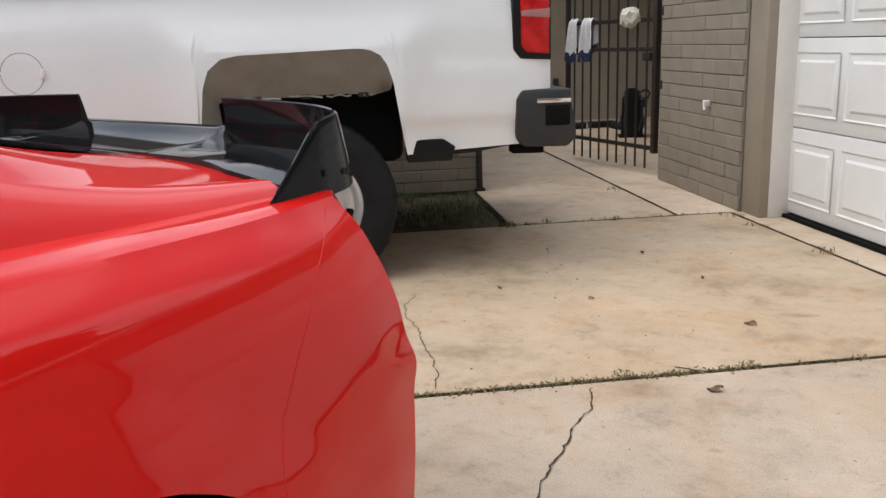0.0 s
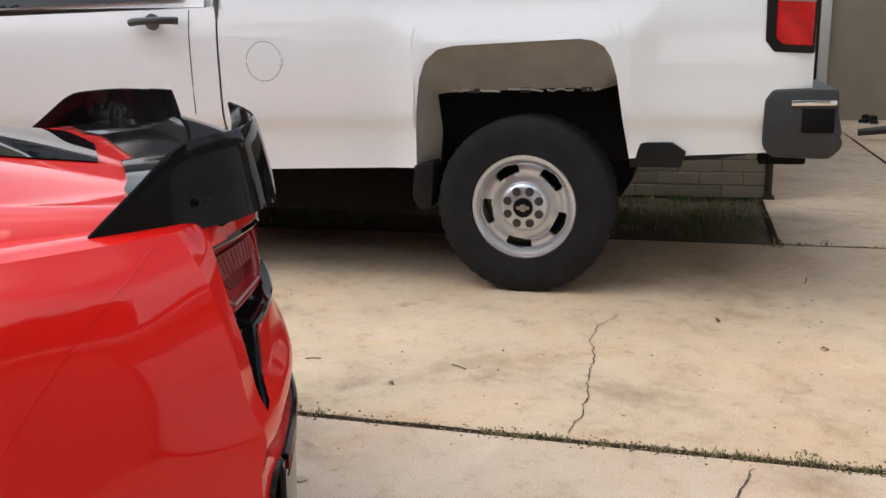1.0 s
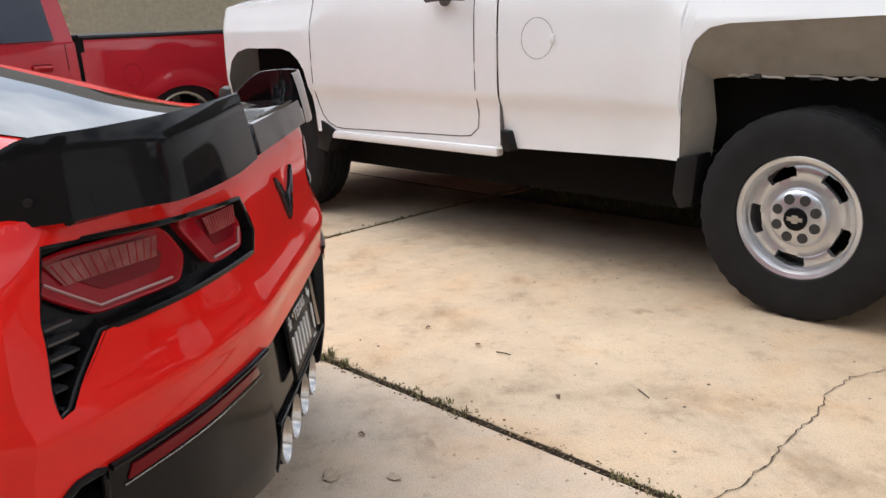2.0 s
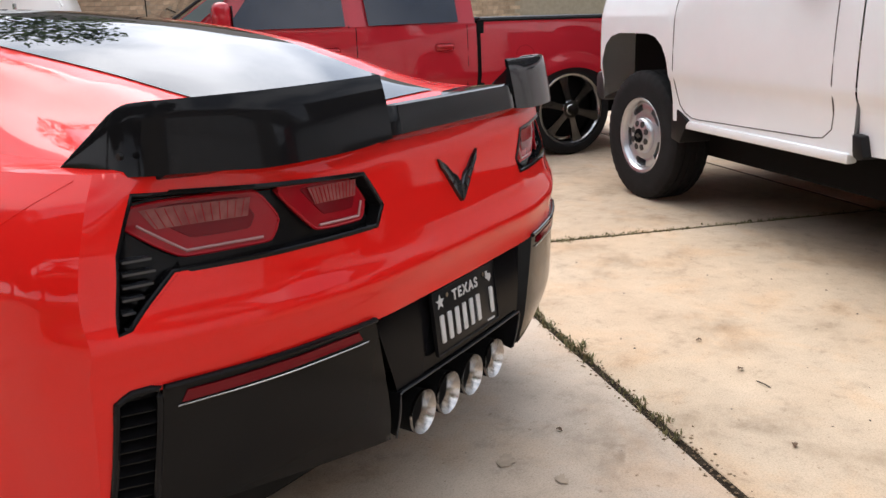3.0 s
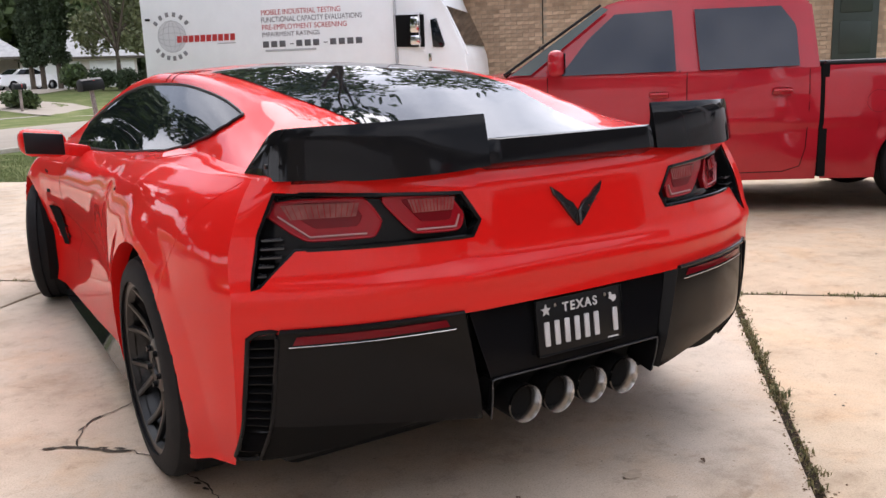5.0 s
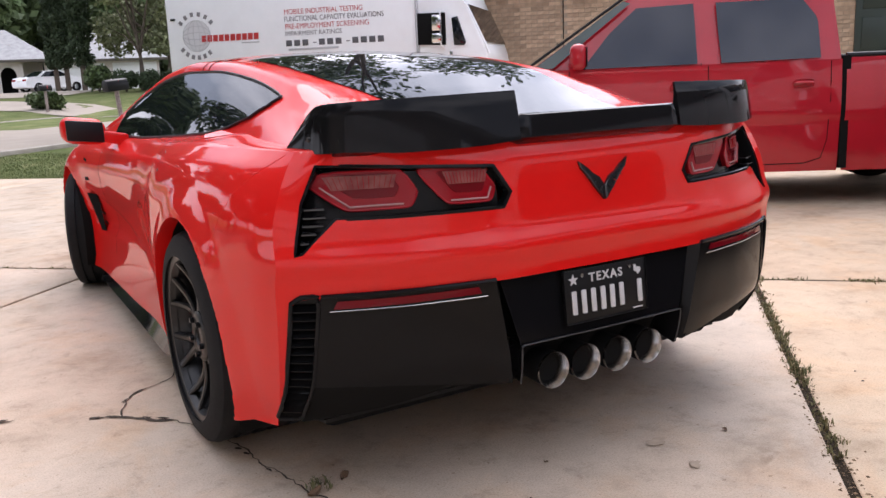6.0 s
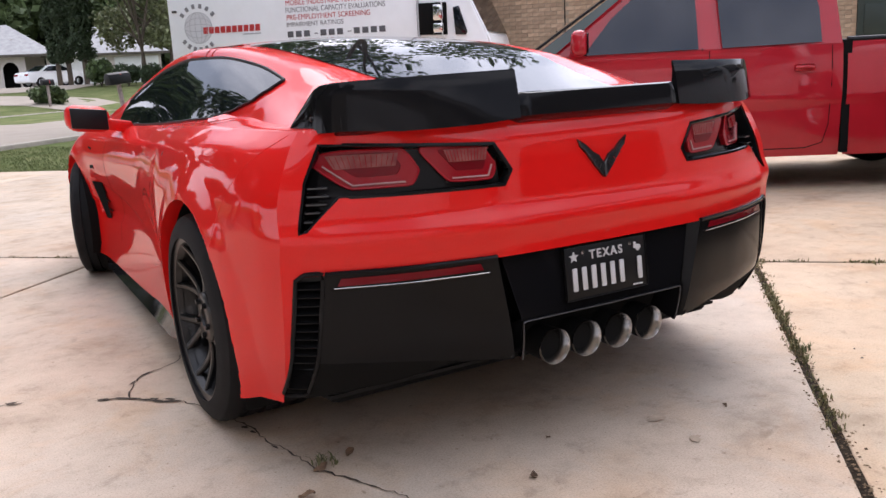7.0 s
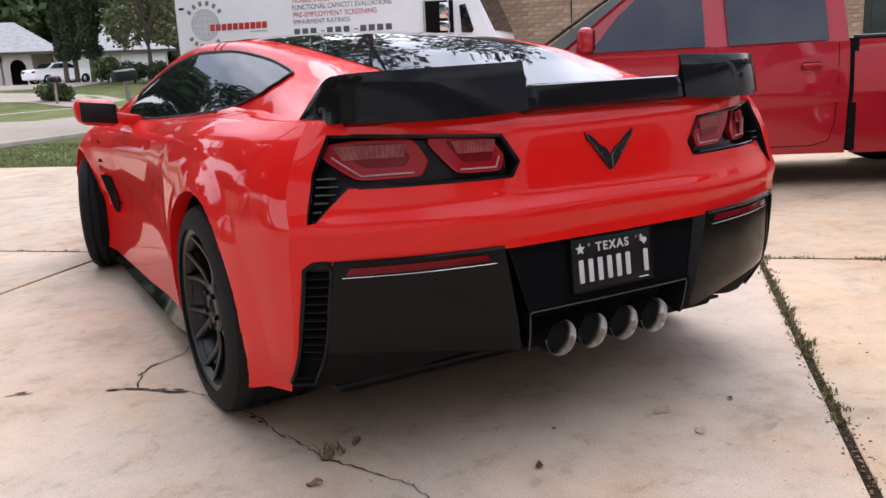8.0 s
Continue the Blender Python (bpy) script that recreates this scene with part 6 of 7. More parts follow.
HILL = 1.15
cypress(6.0, 57.5, HILL, 12.0, 1.45, 1)
cypress(6.75, 55.5, HILL, 12.5, 1.5, 2)
cypress(5.45, 58.5, HILL, 11.5, 1.2, 3)
tree(9.9, 53, 1.05, 8.5, 4.2, 4, label="spreading light green tree before the pale house", leaves=9000, size=.15, bare=.2, material=LEAFPALE)
tree(13.0, 60, 1.1, 9.0, 4.5, 14, leaves=8000, size=.18, bare=.2, material=LEAFPALE)
for i in range(4):
    shrub(8.6 + 1.25 * i, 51.5 - .3 * i, 1.0, .8, 1.25, 20 + i, "hedge", "clipped dark green hedge shrub", LEAFDARK)
shrub(3.35, 41.0, .35, .8, 1.0, 31, label="low feathery green shrub by the kerb", size=.12)
shrub(7.2, 52.5, 1.05, .8, 1.5, 32, label="grey-green agave-like garden shrub", size=.16)
# taller trees behind the houses
for i, (x, y, h, w) in enumerate([(-12, 88, 22, 10), (-3, 92, 25, 11), (4, 90, 18, 9), (14, 88, 10.5, 7), (22, 86, 15, 8), (31, 84, 15, 8), (-22, 84, 14, 8)]):
    tree(x, y, HILL, h, w, 40 + i, label="large dark green tree behind the houses", leaves=8000, size=.55, bare=.12)
tree(8.2, 15.2, 0, 10.8, 5.6, 61, label="tall shade tree arching behind the van", leaves=4600, size=.15, bare=.16)
tree(9.0, 23.5, 0, 13, 6.0, 62, label="tall shade tree behind the brick house", leaves=4500, size=.19, bare=.22)
tree(-9.5, 9.0, 0, 9.5, 4.6, 63, label="broad shade tree on the front lawn", leaves=8000, size=.16, bare=.35)
tree(-13, -1.0, 0, 10, 5.0, 64, label="broad shade tree on the side lawn", leaves=8000, size=.18, bare=.3)
tree(-8, 24.0, 0, 11, 5.0, 65, label="broad shade tree by the street", leaves=7000, size=.2, bare=.35)

for i, (x, y, h, w) in enumerate([(-9, -15, 9, 4.5), (-2, -19, 10, 5)]):
    tree(x, y, 0, h, w, 80 + i, label="broad dark shade tree behind the house", leaves=6000, size=.24, bare=.25)

# out of view, known from reflections; made tall and dense to dim the left
for i, (x, y, h, w) in enumerate([(-11, 15, 12, 5.5), (-15, 4, 14, 6.5), (-12, -7, 13, 6), (-18, 12, 14, 6.5), (-13, 20, 12, 6), (-20, -3, 15, 7)]):
    tree(x, y, 0, h, w, 90 + i, label="dense dark unseen tree with low branches, blocking light from the left", leaves=8500, size=.34, bare=.10)

rng = random.Random(5)
wood = []
for i in range(90):
    x = -70 + 150 * i / 89 + rng.uniform(-2, 2)
    wood.append(((x, 104 + rng.uniform(-5, 5), 2 + rng.uniform(0, 7)), (rng.uniform(3, 5), rng.uniform(2, 4), rng.uniform(2.5, 4.5))))
woods = part("tree_line", leaf_cloud(wood, 26000, .8, 77), LEAFDARK, m=pose(0, 0, HILL - .5))
tagged(woods, "dense dark green tree line behind the far houses", "trees", kind="stuff")

# ---- far side of the street ----
kb = part("kerb_near", box((60, 14.42, -.04), (230, .16, .13), .02), KERB, m=DRIVE)
tagged(kb, "pale concrete kerb along the lawn", "kerb", kind="structure")
kf = part("kerb_far", box((-14, 27.1, -.02), (90, .18, .16), .03), KERB, m=DRIVE)
tagged(kf, "pale concrete kerb across the street", "kerb", kind="structure")
def strip(rows, n, m):
    """Paving that follows the land between two lines given as x, near y, far y."""
    bm = bmesh.new()
    xs = np.linspace(rows[0][0], rows[-1][0], n)
    g = []
    for x in xs:
        a, b = (float(np.interp(x, [r[0] for r in rows], [r[k] for r in rows])) for k in (1, 2))
        g.append([bm.verts.new((x, a + (b - a) * k / m, rise(x, a + (b - a) * k / m) + .012)) for k in range(m + 1)])
    for p, q in zip(g, g[1:]):
        for k in range(m):
            bm.faces.new((p[k], q[k], q[k + 1], p[k + 1]))
    return bm


fd = part("pavement_far", strip([(-40, 54, 62), (-10, 46, 53), (1.5, 41.2, 48.2), (4, 38, 45.3), (5.7, 35.5, 42.8), (9, 33, 40), (16, 36, 42)], 50, 8), ASPHALT)
tagged(fd, "pale concrete lane curving up from the street", "pavement", kind="structure")
fe = part("drive_far", strip([(-12, 57, 66), (-4, 52.5, 66), (1.8, 50.3, 66), (5.0, 50.3, 66), (9.0, 57, 66)], 24, 12), ASPHALT)
tagged(fe, "pale concrete drive before the house opposite", "driveway", kind="structure")
CREAM = mat("cream_painted_brick", (.60, .54, .50), .85, var=.06, scale=2, bump=.3, bump_scale=20)
GREYROOF = mat("grey_shingles", (.30, .30, .30), .9, var=.15, scale=3, bump=.4, bump_scale=8)


def far_house():
    m = pose(3.6, 71.0, HILL, 0, 0, -4)
    h = thing("house", "low cream house with arched porch and grey shingle roof", "house", m)
    part("wall", box((-4.0, 2.2, 1.25), (12, .3, 2.5)), CREAM, h, smooth=False)
    part("wall", box((6.4, .6, 1.25), (8.6, .3, 2.5)), CREAM, h, smooth=False)
    # porch front with arches
    for c, w in ((-2.75, .62), (-.45, .55)):
        pts = [(c + w * math.cos(a), 1.35 + .62 * math.sin(a)) for a in np.linspace(0, math.pi, 14)]
        poly = [(c + w, 0)] + pts + [(c - w, 0), (c - w - .5, 0), (c - w - .5, 2.5), (c + w + .5, 2.5), (c + w + .5, 0)]
        part("arch", prism(poly, 0, .25, "xz"), CREAM, h, smooth=False)
        # black sheet stands for the shaded porch behind the arch
        part("opening", box((c, 1.6, 1.0), (w * 2.2, .05, 2.0)), DARK, h)
    part("garage_door", box((4.4, .42, 1.05), (4.2, .06, 2.1), .02), GARAGE, h)
    part("garage_door", box((8.8, .42, 1.05), (3.4, .06, 2.1), .02), GARAGE, h)
    bm = bmesh.new()
    for x0, x1, y0, y1, z0, z1 in ((-11, 3.0, -.6, 9, 2.45, 5.0), (1.8, 11.5, -.1, 9, 2.35, 4.7)):
        a = [bm.verts.new(q) for q in ((x0, y0, z0), (x1, y0, z0), (x1, y1, z0), (x0, y1, z0), (x0 + 3.4, (y0 + y1) / 2, z1), (x1 - 3.4, (y0 + y1) / 2, z1))]
        for f in ((0, 1, 5, 4), (1, 2, 5), (2, 3, 4, 5), (3, 0, 4), (3, 2, 1, 0)):
            bm.faces.new([a[k] for k in f])
    part("roof", bm, GREYROOF, h, "grey hipped shingle roof", smooth=False)
    part("fascia", box((-4, -.6, 2.42), (14, .06, .2)), ROOFDARK, h)
    part("fascia", box((6.6, -.1, 2.32), (9.7, .06, .2)), ROOFDARK, h)
    part("vent", box((-.2, 1.9, 3.5), (.25, .25, .5), .02), KERB, h)
    part("wreath", rod((-1.75, -.02, 2.0), (-1.75, -.08, 2.0), .28, n=16), LEAFDARK, h)


far_house()


def sedan(m, paint, label):
    t = thing("sedan", label, "car", m)
    side = [(-2.25, .35), (-2.28, .75), (-2.15, .98), (-1.35, 1.02), (-.75, 1.40), (.35, 1.45), (1.15, 1.02), (2.05, .88), (2.28, .65), (2.25, .30), (1.75, .28), (1.7, .5), (1.4, .66), (1.1, .5), (1.05, .25), (-1.05, .25), (-1.1, .5), (-1.4, .66), (-1.7, .5), (-1.75, .28)]
    bm = prism(side, -.88, .88, "xz")
    for v in bm.verts:
        if v.co.z > 1.1:
            v.co.y *= .76
    bmesh.ops.bevel(bm, geom=list(bm.edges), offset=.04, segments=2, affect="EDGES")
    part("body", bm, paint, t)
    for s in (1, -1):
        part("side_window", ruled([(-1.2, s * .87, 1.04), (-.70, s * .70, 1.36)], [(1.0, s * .87, 1.04), (.30, s * .70, 1.39)], 8, 4, lambda p: (p[0], p[1] + s * .012, p[2])), TINT, t)
        part("tail_lamp", box((-2.2, s * .62, .82), (.16, .42, .14), .04), LENS, t)
        for x in (-1.4, 1.4):
            wl = part("wheel", lathe([(.19, -.10), (.31, -.11), (.325, -.07), (.325, .07), (.31, .11), (.19, .10)], 28), RUBBER, t, m=pose(x, s * .80, .325, 0, 0, 90))
            part("rim", lathe([(.001, .06), (.06, .075), (.18, .07), (.20, .09)], 24), SILVER, wl, m=pose(0, 0, 0, 0, 0, 0 if s < 0 else 180))
    part("rear_window", ruled([(-1.34, -.70, 1.05), (-.80, -.60, 1.38)], [(-1.34, .70, 1.05), (-.80, .60, 1.38)], 6, 4, lambda p: (p[0] - .02, p[1], p[2] + .015)), TINT, t)
    part("plate_bar", box((-2.29, 0, .75), (.02, .34, .12), .01), GARAGE, t)


sedan(pose(5.3, 62.0, HILL, 0, 0, 28), VANWHITE, "white parked sedan before the house opposite")
sedan(pose(7.6, 29.6, -.045, 0, 0, 50), mat("dark_blue_paint", (.012, .016, .035), .3, coat=1), "dark blue sedan parked along the street")


def mailbox(x, y, z, lean, s=1.0, label="black letter box on a leaning wooden post"):
    t = thing("letter_box", label, "letter box", pose(x, y, z, 0, lean, 25))
    part("post", box((0, 0, .5 * s), (.10, .10, 1.1 * s), .008), mat("weathered_post", (.30, .24, .22), .9, var=.35, scale=14), t)
    bm = bmesh.new()
    prism([(-.11, 0), (.11, 0), (.11, .14), (.08, .20), (0, .235), (-.08, .20), (-.11, .14)], -.28, .28, "yz", bm=bm, bevel=.008)
    bmesh.ops.scale(bm, vec=(s * 1.1, s * 1.3, s * 1.3), verts=bm.verts)
    bmesh.ops.translate(bm, vec=(0, 0, 1.0 * s), verts=bm.verts)
    part("box", bm, SATIN, t)
    part("flag", box((.05, -.125, 1.18 * s), (.03, .01, .16), .003), REDINK, t)


mailbox(4.15, 23.8, -.02, -5, 1.12)
mailbox(3.3, 39.6, .3, 0, .9, "dark letter box on a short post by the shrub")

# ---- gate and the things by it ----


def iron_gate():
    hinge, free = (-2.86, -2.72), (-2.46, -4.02)
    L = math.dist(hinge, free)
    m = DRIVE @ pose(hinge[0], hinge[1], 0, 0, 0, math.degrees(math.atan2(free[1] - hinge[1], free[0] - hinge[0])))
    g = thing("iron_gate", "dark iron bar gate standing ajar by the wall", "gate", m)
    part("post", box((.02, 0, 1.12), (.05, .05, 1.85), .004), IRON, g)
    part("post", box((L - .02, 0, 1.12), (.04, .04, 1.85), .004), IRON, g)
    for z in (.235, 1.06, 1.30, 2.02):
        part("rail", box((L / 2, 0, z), (L - .06, .028, .035), .003), IRON, g)
    for k in range(9):
        x = .14 + k * (L - .27) / 8
        part("bar", rod((x, 0, .055), (x, 0, 2.12), .0095, n=8), IRON, g)
    part("latch", box((.10, .03, 1.0), (.10, .03, .07), .006), IRON, g)
    return m, L


GATE, GATE_L = iron_gate()
TERRY = mat("white_terry_cloth", (.72, .71, .74), .95, var=.08, scale=30, bump=.6, bump_scale=90)
NAVY = mat("navy_cloth_edge", (.03, .035, .09), .95, var=.2, scale=30, bump=.4, bump_scale=90)


def towel(x, w, drop, seed, lean, label):
    """A cloth thrown over the top gate rail: two unequal hanging halves with folds and a dark hem."""
    t = thing("towel", label, "towel", GATE)
    n, m = 22, 40
    pts = []
    for i in range(n + 1):
        row = []
        for j in range(m + 1):
            # along the cloth: front hem, rail, back hem
            f = j / m * 2 - 1
            side, h = (1, f * drop) if f >= 0 else (-1, -f * drop * .8)
            g = min(1.0, h / .06)
            narrow = 1 - .28 * (1 - min(1.0, h / (drop * .7))) ** 1.5
            a = i / n - .5
            fold = (.020 * math.sin(a * 15 + seed) + .012 * math.sin(a * 31 + 2 * seed + 6 * h)) * (.25 + h / drop)
            y = side * (.014 + .022 * g) * (1 if h > .004 else 0) + fold * side * .8
            z = 1.345 - h - .02 * math.sin(a * 9 + seed) * h / drop - .05 * a * lean * g + .008 * noise.noise(Vector((i * .3, j * .3, seed)))
            row.append((x + a * w * narrow + lean * h * .28, y, z))
        pts.append(row)
    for name, lo, hi, mm in (("cloth", 4, 36, TERRY), ("hem", 0, 4, NAVY), ("hem", 36, 40, NAVY)):
        bm = bmesh.new()
        g = [[bm.verts.new(pts[i][j]) for j in range(lo, hi + 1)] for i in range(n + 1)]
        for i in range(n):
            for j in range(hi - lo):
                bm.faces.new((g[i][j], g[i + 1][j], g[i + 1][j + 1], g[i][j + 1]))
        part(name, thicken(bm, .004), mm, t)


towel(GATE_L - .14, .17, .40, 1.0, .1, "white towel with navy hem over the gate rail")
towel(GATE_L - .37, .21, .38, 3.1, .28, "rumpled white towel with navy hem over the gate rail")


def wool_mitt():
    t = thing("wash_mitt", "fluffy cream wash mitt stuck on the gate rail", "wash mitt", GATE)
    rng = np.random.default_rng(8)
    bm = bmesh.new()
    bmesh.ops.create_icosphere(bm, subdivisions=3, radius=1)
    for v in bm.verts:
        k = 1 + .30 * noise.noise(v.co * 3.2) + .18 * noise.noise(v.co * 8)
        v.co = Vector((.32 + v.co.x * .105 * k, .05 + v.co.y * .07 * k, 1.325 + v.co.z * .085 * k))
    part("fleece", bm, mat("cream_fleece", (.66, .63, .54), 1.0, bump=1.0, bump_scale=60), t)


wool_mitt()


def blower():
    """Backpack blower standing on the passage floor, its tube lying out to the side."""
    t = thing("leaf_blower", "black backpack leaf blower standing behind the gate", "leaf blower", DRIVE @ pose(-3.70, -5.62, 0, 0, 0, -12))
    part("frame", tube([(-.16, -.10, .012), (.14, -.10, .012), (.14, .12, .012), (-.16, .12, .012)], .013, 8, closed=True), SATIN, t)
    part("back_plate", prism([(-.13, .01), (.13, .01), (.12, .46), (.05, .58), (-.05, .58), (-.12, .46)], .10, .13, "xz", bevel=.01), SATIN, t)
    part("fan_housing", lathe([(.02, -.07), (.13, -.07), (.15, -.04), (.15, .04), (.13, .07), (.02, .07)], 28), PLASTIC, t, m=pose(-.02, .0, .175, 0, 0, 90))
    part("engine", box((-.03, -.02, .36), (.20, .17, .18), .04, seg=3), SATIN, t)
    part("fuel_tank", box((-.10, -.06, .21), (.10, .12, .14), .03, seg=3), mat("smoky_tank", (.10, .09, .08), .35), t)
    part("air_filter", box((-.15, -.04, .40), (.09, .11, .12), .03, seg=3), PLASTIC, t)
    for x in (-.08, .08):
        part("strap", tube([(x, .10, .54), (x * 1.2, .20, .44), (x * 1.2, .19, .22), (x, .12, .08)], .014, 6), PLASTIC, t)
    part("grip", tube([(-.20, -.06, .44), (-.23, -.08, .50), (-.19, -.08, .55), (-.13, -.06, .52)], .014, 8), SATIN, t)
    part("elbow", tube([(.06, -.02, .12), (.15, -.03, .13), (.24, -.03, .155)], .048, 14), PLASTIC, t)
    part("tube", tube([(.23, -.03, .155), (.5, -.03, .145), (.95, -.03, .12)], .042, 14), SATIN, t)
    part("clamp", rod((.50, -.03, .145), (.525, -.03, .144), .047, n=16), STEEL, t)
    part("nozzle", rod((.94, -.03, .12), (1.30, -.03, .075), .044, .036, 14), PLASTIC, t)



blower()


def spigot():
    t = thing("outdoor_tap", "small white tap cover on the brick wall", "tap", DRIVE @ pose(-2.82, -1.64, .69))
    part("cover", box((.02, 0, 0), (.05, .035, .045), .008), TRIMWHITE, t)
    part("spout", rod((.035, 0, -.01), (.04, .01, -.045), .011, n=10), TRIMWHITE, t)


spigot()
for z, v in ((.78, -2.545), (1.36, -2.545)):
    hg = thing("hinge_plate", "rusty black hinge plate on the wall's edge", "hinge", DRIVE @ pose(-2.83, v, z))
    part("plate", box((0, 0, 0), (.03, .04, .07), .006), IRON, hg)

# doorway beyond the breezeway, outlet and shoes
dr = thing("door", "white framed dark glazed house door in the breezeway", "door", DRIVE)
part("frame", box((-2.30, -7.86, 1.05), (.12, .08, 2.2), .01), TRIMWHITE, dr)
part("frame", box((-1.42, -7.86, 1.05), (.12, .08, 2.2), .01), TRIMWHITE, dr)
part("leaf", box((-1.86, -7.88, 1.05), (.80, .05, 2.05), .01), mat("dark_door", (.03, .027, .025), .4), dr)
for i, v in enumerate((0, .13)):
    sh = thing("shoe", "dark worn shoe lying beside the wall", "shoe", DRIVE @ pose(-2.78 - v * .6, -7.55 + v, 0, 0, 0, 70 + 12 * i), group="pair of shoes")
    bm = box((0, 0, .03), (.27, .095, .05), .02)
    box((-.07, 0, .065), (.13, .085, .07), .025, bm)
    part("upper", bm, SATIN, sh)
    part("sole", box((0, 0, .008), (.28, .10, .016), .005), TRIMWHITE, sh)
ot = thing("wall_outlet", "small grey outlet box on the tan wall", "outlet", DRIVE @ pose(-3.4, -7.885, .55))
part("box", box((0, 0, 0), (.08, .03, .12), .008), PLASTIC, ot)
pp = thing("downpipe", "thin black pipe post at the bed's corner", "pipe", DRIVE @ pose(-1.30, -2.50, 0))
part("pipe", box((0, 0, .55), (.045, .045, 1.1), .006), IRON, pp)
part("foot", box((0, 0, .012), (.08, .08, .024), .004), IRON, pp)
cm = thing("security_camera", "small grey lamp box high on the pilaster", "wall lamp", DRIVE @ pose(-2.82, -1.02, 1.44))
part("box", box((0, 0, 0), (.06, .10, .05), .01), PLASTIC, cm)

# ---- joints, cracks, weeds ----
joint = thing("joint_soil", "dark soil packed in the slab joints", "soil", DRIVE, kind="structure")


JOINTSOIL = mat("dark_joint_soil", (.045, .034, .023), 1.0, var=.4, scale=25, bump=1.0, bump_scale=120, spec=.1)


def joint_strip(a, b, w=.034):
    a, b = Vector((*a, 0)), Vector((*b, 0))
    n = max(2, int((b - a).length / .04))
    d = (b - a).normalized()
    side = Vector((-d.y, d.x, 0))
    bm = bmesh.new()
    prev = None
    for i in range(n + 1):
        p = a.lerp(b, i / n)
        k = .5 + .5 * noise.noise((p.x * 7, p.y * 7, 3))
        q = [bm.verts.new(p + side * w * s * (.7 + .5 * k) + Vector((0, 0, -.006 + .006 * k - abs(s) * .001))) for s in (-.5, 0, .5)]
        if prev:
            for j in range(2):
                bm.faces.new((prev[j], prev[j + 1], q[j + 1], q[j]))
        prev = q
    part("soil_strip", bm, JOINTSOIL, joint)


for a, b in (((-2.77, 1.46), (7.65, 1.46)), ((2.54, -6), (2.54, 14)), ((-2.77, -1.14), (-2.77, 12)), ((-2.77, -1.14), (7.6, -1.14)), ((-2.40, -6), (-2.40, -1.14)), ((-1.25, -6), (-1.25, -1.14))):
    joint_strip(a, b)


WEED = mat('olive_weed_blades', (.11, .12, .05), .9, var=.35, scale=3, island=True, color2=(.22, .20, .10))


def blades(spots, seed, name, label, material, kind="stuff"):
    """Grass blades: spots of (x, y, radius, count, height) in world metres."""
    rng = np.random.default_rng(seed)
    V, F = [], []
    for x, y, r, n, h in spots:
        for _ in range(n):
            a, k = rng.uniform(0, 6.28), r * math.sqrt(rng.uniform())
            bx, by = x + k * math.cos(a), y + k * math.sin(a)
            hh, w = h * rng.uniform(.4, 1.15), .0022 * rng.uniform(.7, 1.6)
            la, lean = rng.uniform(0, 6.28), hh * rng.uniform(.1, 1.1)
            dx, dy = math.cos(la), math.sin(la)
            i = len(V)
            V += [(bx - dy * w, by + dx * w, -.004), (bx + dy * w, by - dx * w, -.004), (bx + dx * lean * .4 + dy * w * .8, by + dy * lean * .4 - dx * w * .8, hh * .65), (bx + dx * lean * .4 - dy * w * .8, by + dy * lean * .4 + dx * w * .8, hh * .65), (bx + dx * lean, by + dy * lean, hh * rng.uniform(.7, 1.0))]
            F += [(i, i + 1, i + 2, i + 3), (i + 3, i + 2, i + 4)]
    me = bpy.data.meshes.new("blades")
    me.from_pydata(V, [], F)
    ob = part(name, me, material)
    return tagged(ob, label, "grass", kind=kind)


def along(a, b, n, seed, jitter=.012, tall=1.0):
    rng = np.random.default_rng(seed)
    out = []
    for _ in range(n):
        t = rng.uniform()
        p = D(a[0] + (b[0] - a[0]) * t + rng.normal() * jitter, a[1] + (b[1] - a[1]) * t + rng.normal() * jitter)
        if noise.noise((p.x * 1.6, p.y * 1.6, seed)) > -.12:
            out.append((p.x, p.y, .018, int(rng.integers(2, 6)), float(rng.uniform(.006, .018)) * tall))
    return out


main_joint = along((-2.7, 1.46), (3.5, 1.46), 210, 1) + along((2.54, -1.6), (2.54, 1.4), 260, 9, .016)
main_joint += along((.95, 1.46), (2.3, 1.46), 80, 21, .011, 1.8)
blades(main_joint, 11, "joint_grass", "short green weeds growing in the slab joints", WEED)
blades(along((.35, 1.46), (2.55, 1.46), 190, 22, .010, 1.5) + along((-1.6, 1.46), (.4, 1.46), 260, 23, .010, .8) + along((2.54, 1.4), (2.54, 4.2), 300, 24, .02, 1.8) + along((2.54, -2), (2.54, 1.4), 210, 2, .014) + along((2.54, 1.6), (2.54, 9), 200, 5) + along((-1.25, -1.2), (-1.2, -3.0), 60, 3) + along((-2.77, -1.0), (-2.77, 3), 80, 4) + along((-2.6, -1.14), (-1.2, -1.14), 60, 6), 12, "joint_grass", "dry short grass growing in the slab joints", DRYGRASS)


def weed(p, r, n, h, seed, material=None, label="small green weed tuft in a slab joint"):
    ob = blades([(p[0], p[1], r, n, h)], seed, "weed", label, material or GRASS, kind="")
    ob["category"] = "weed"


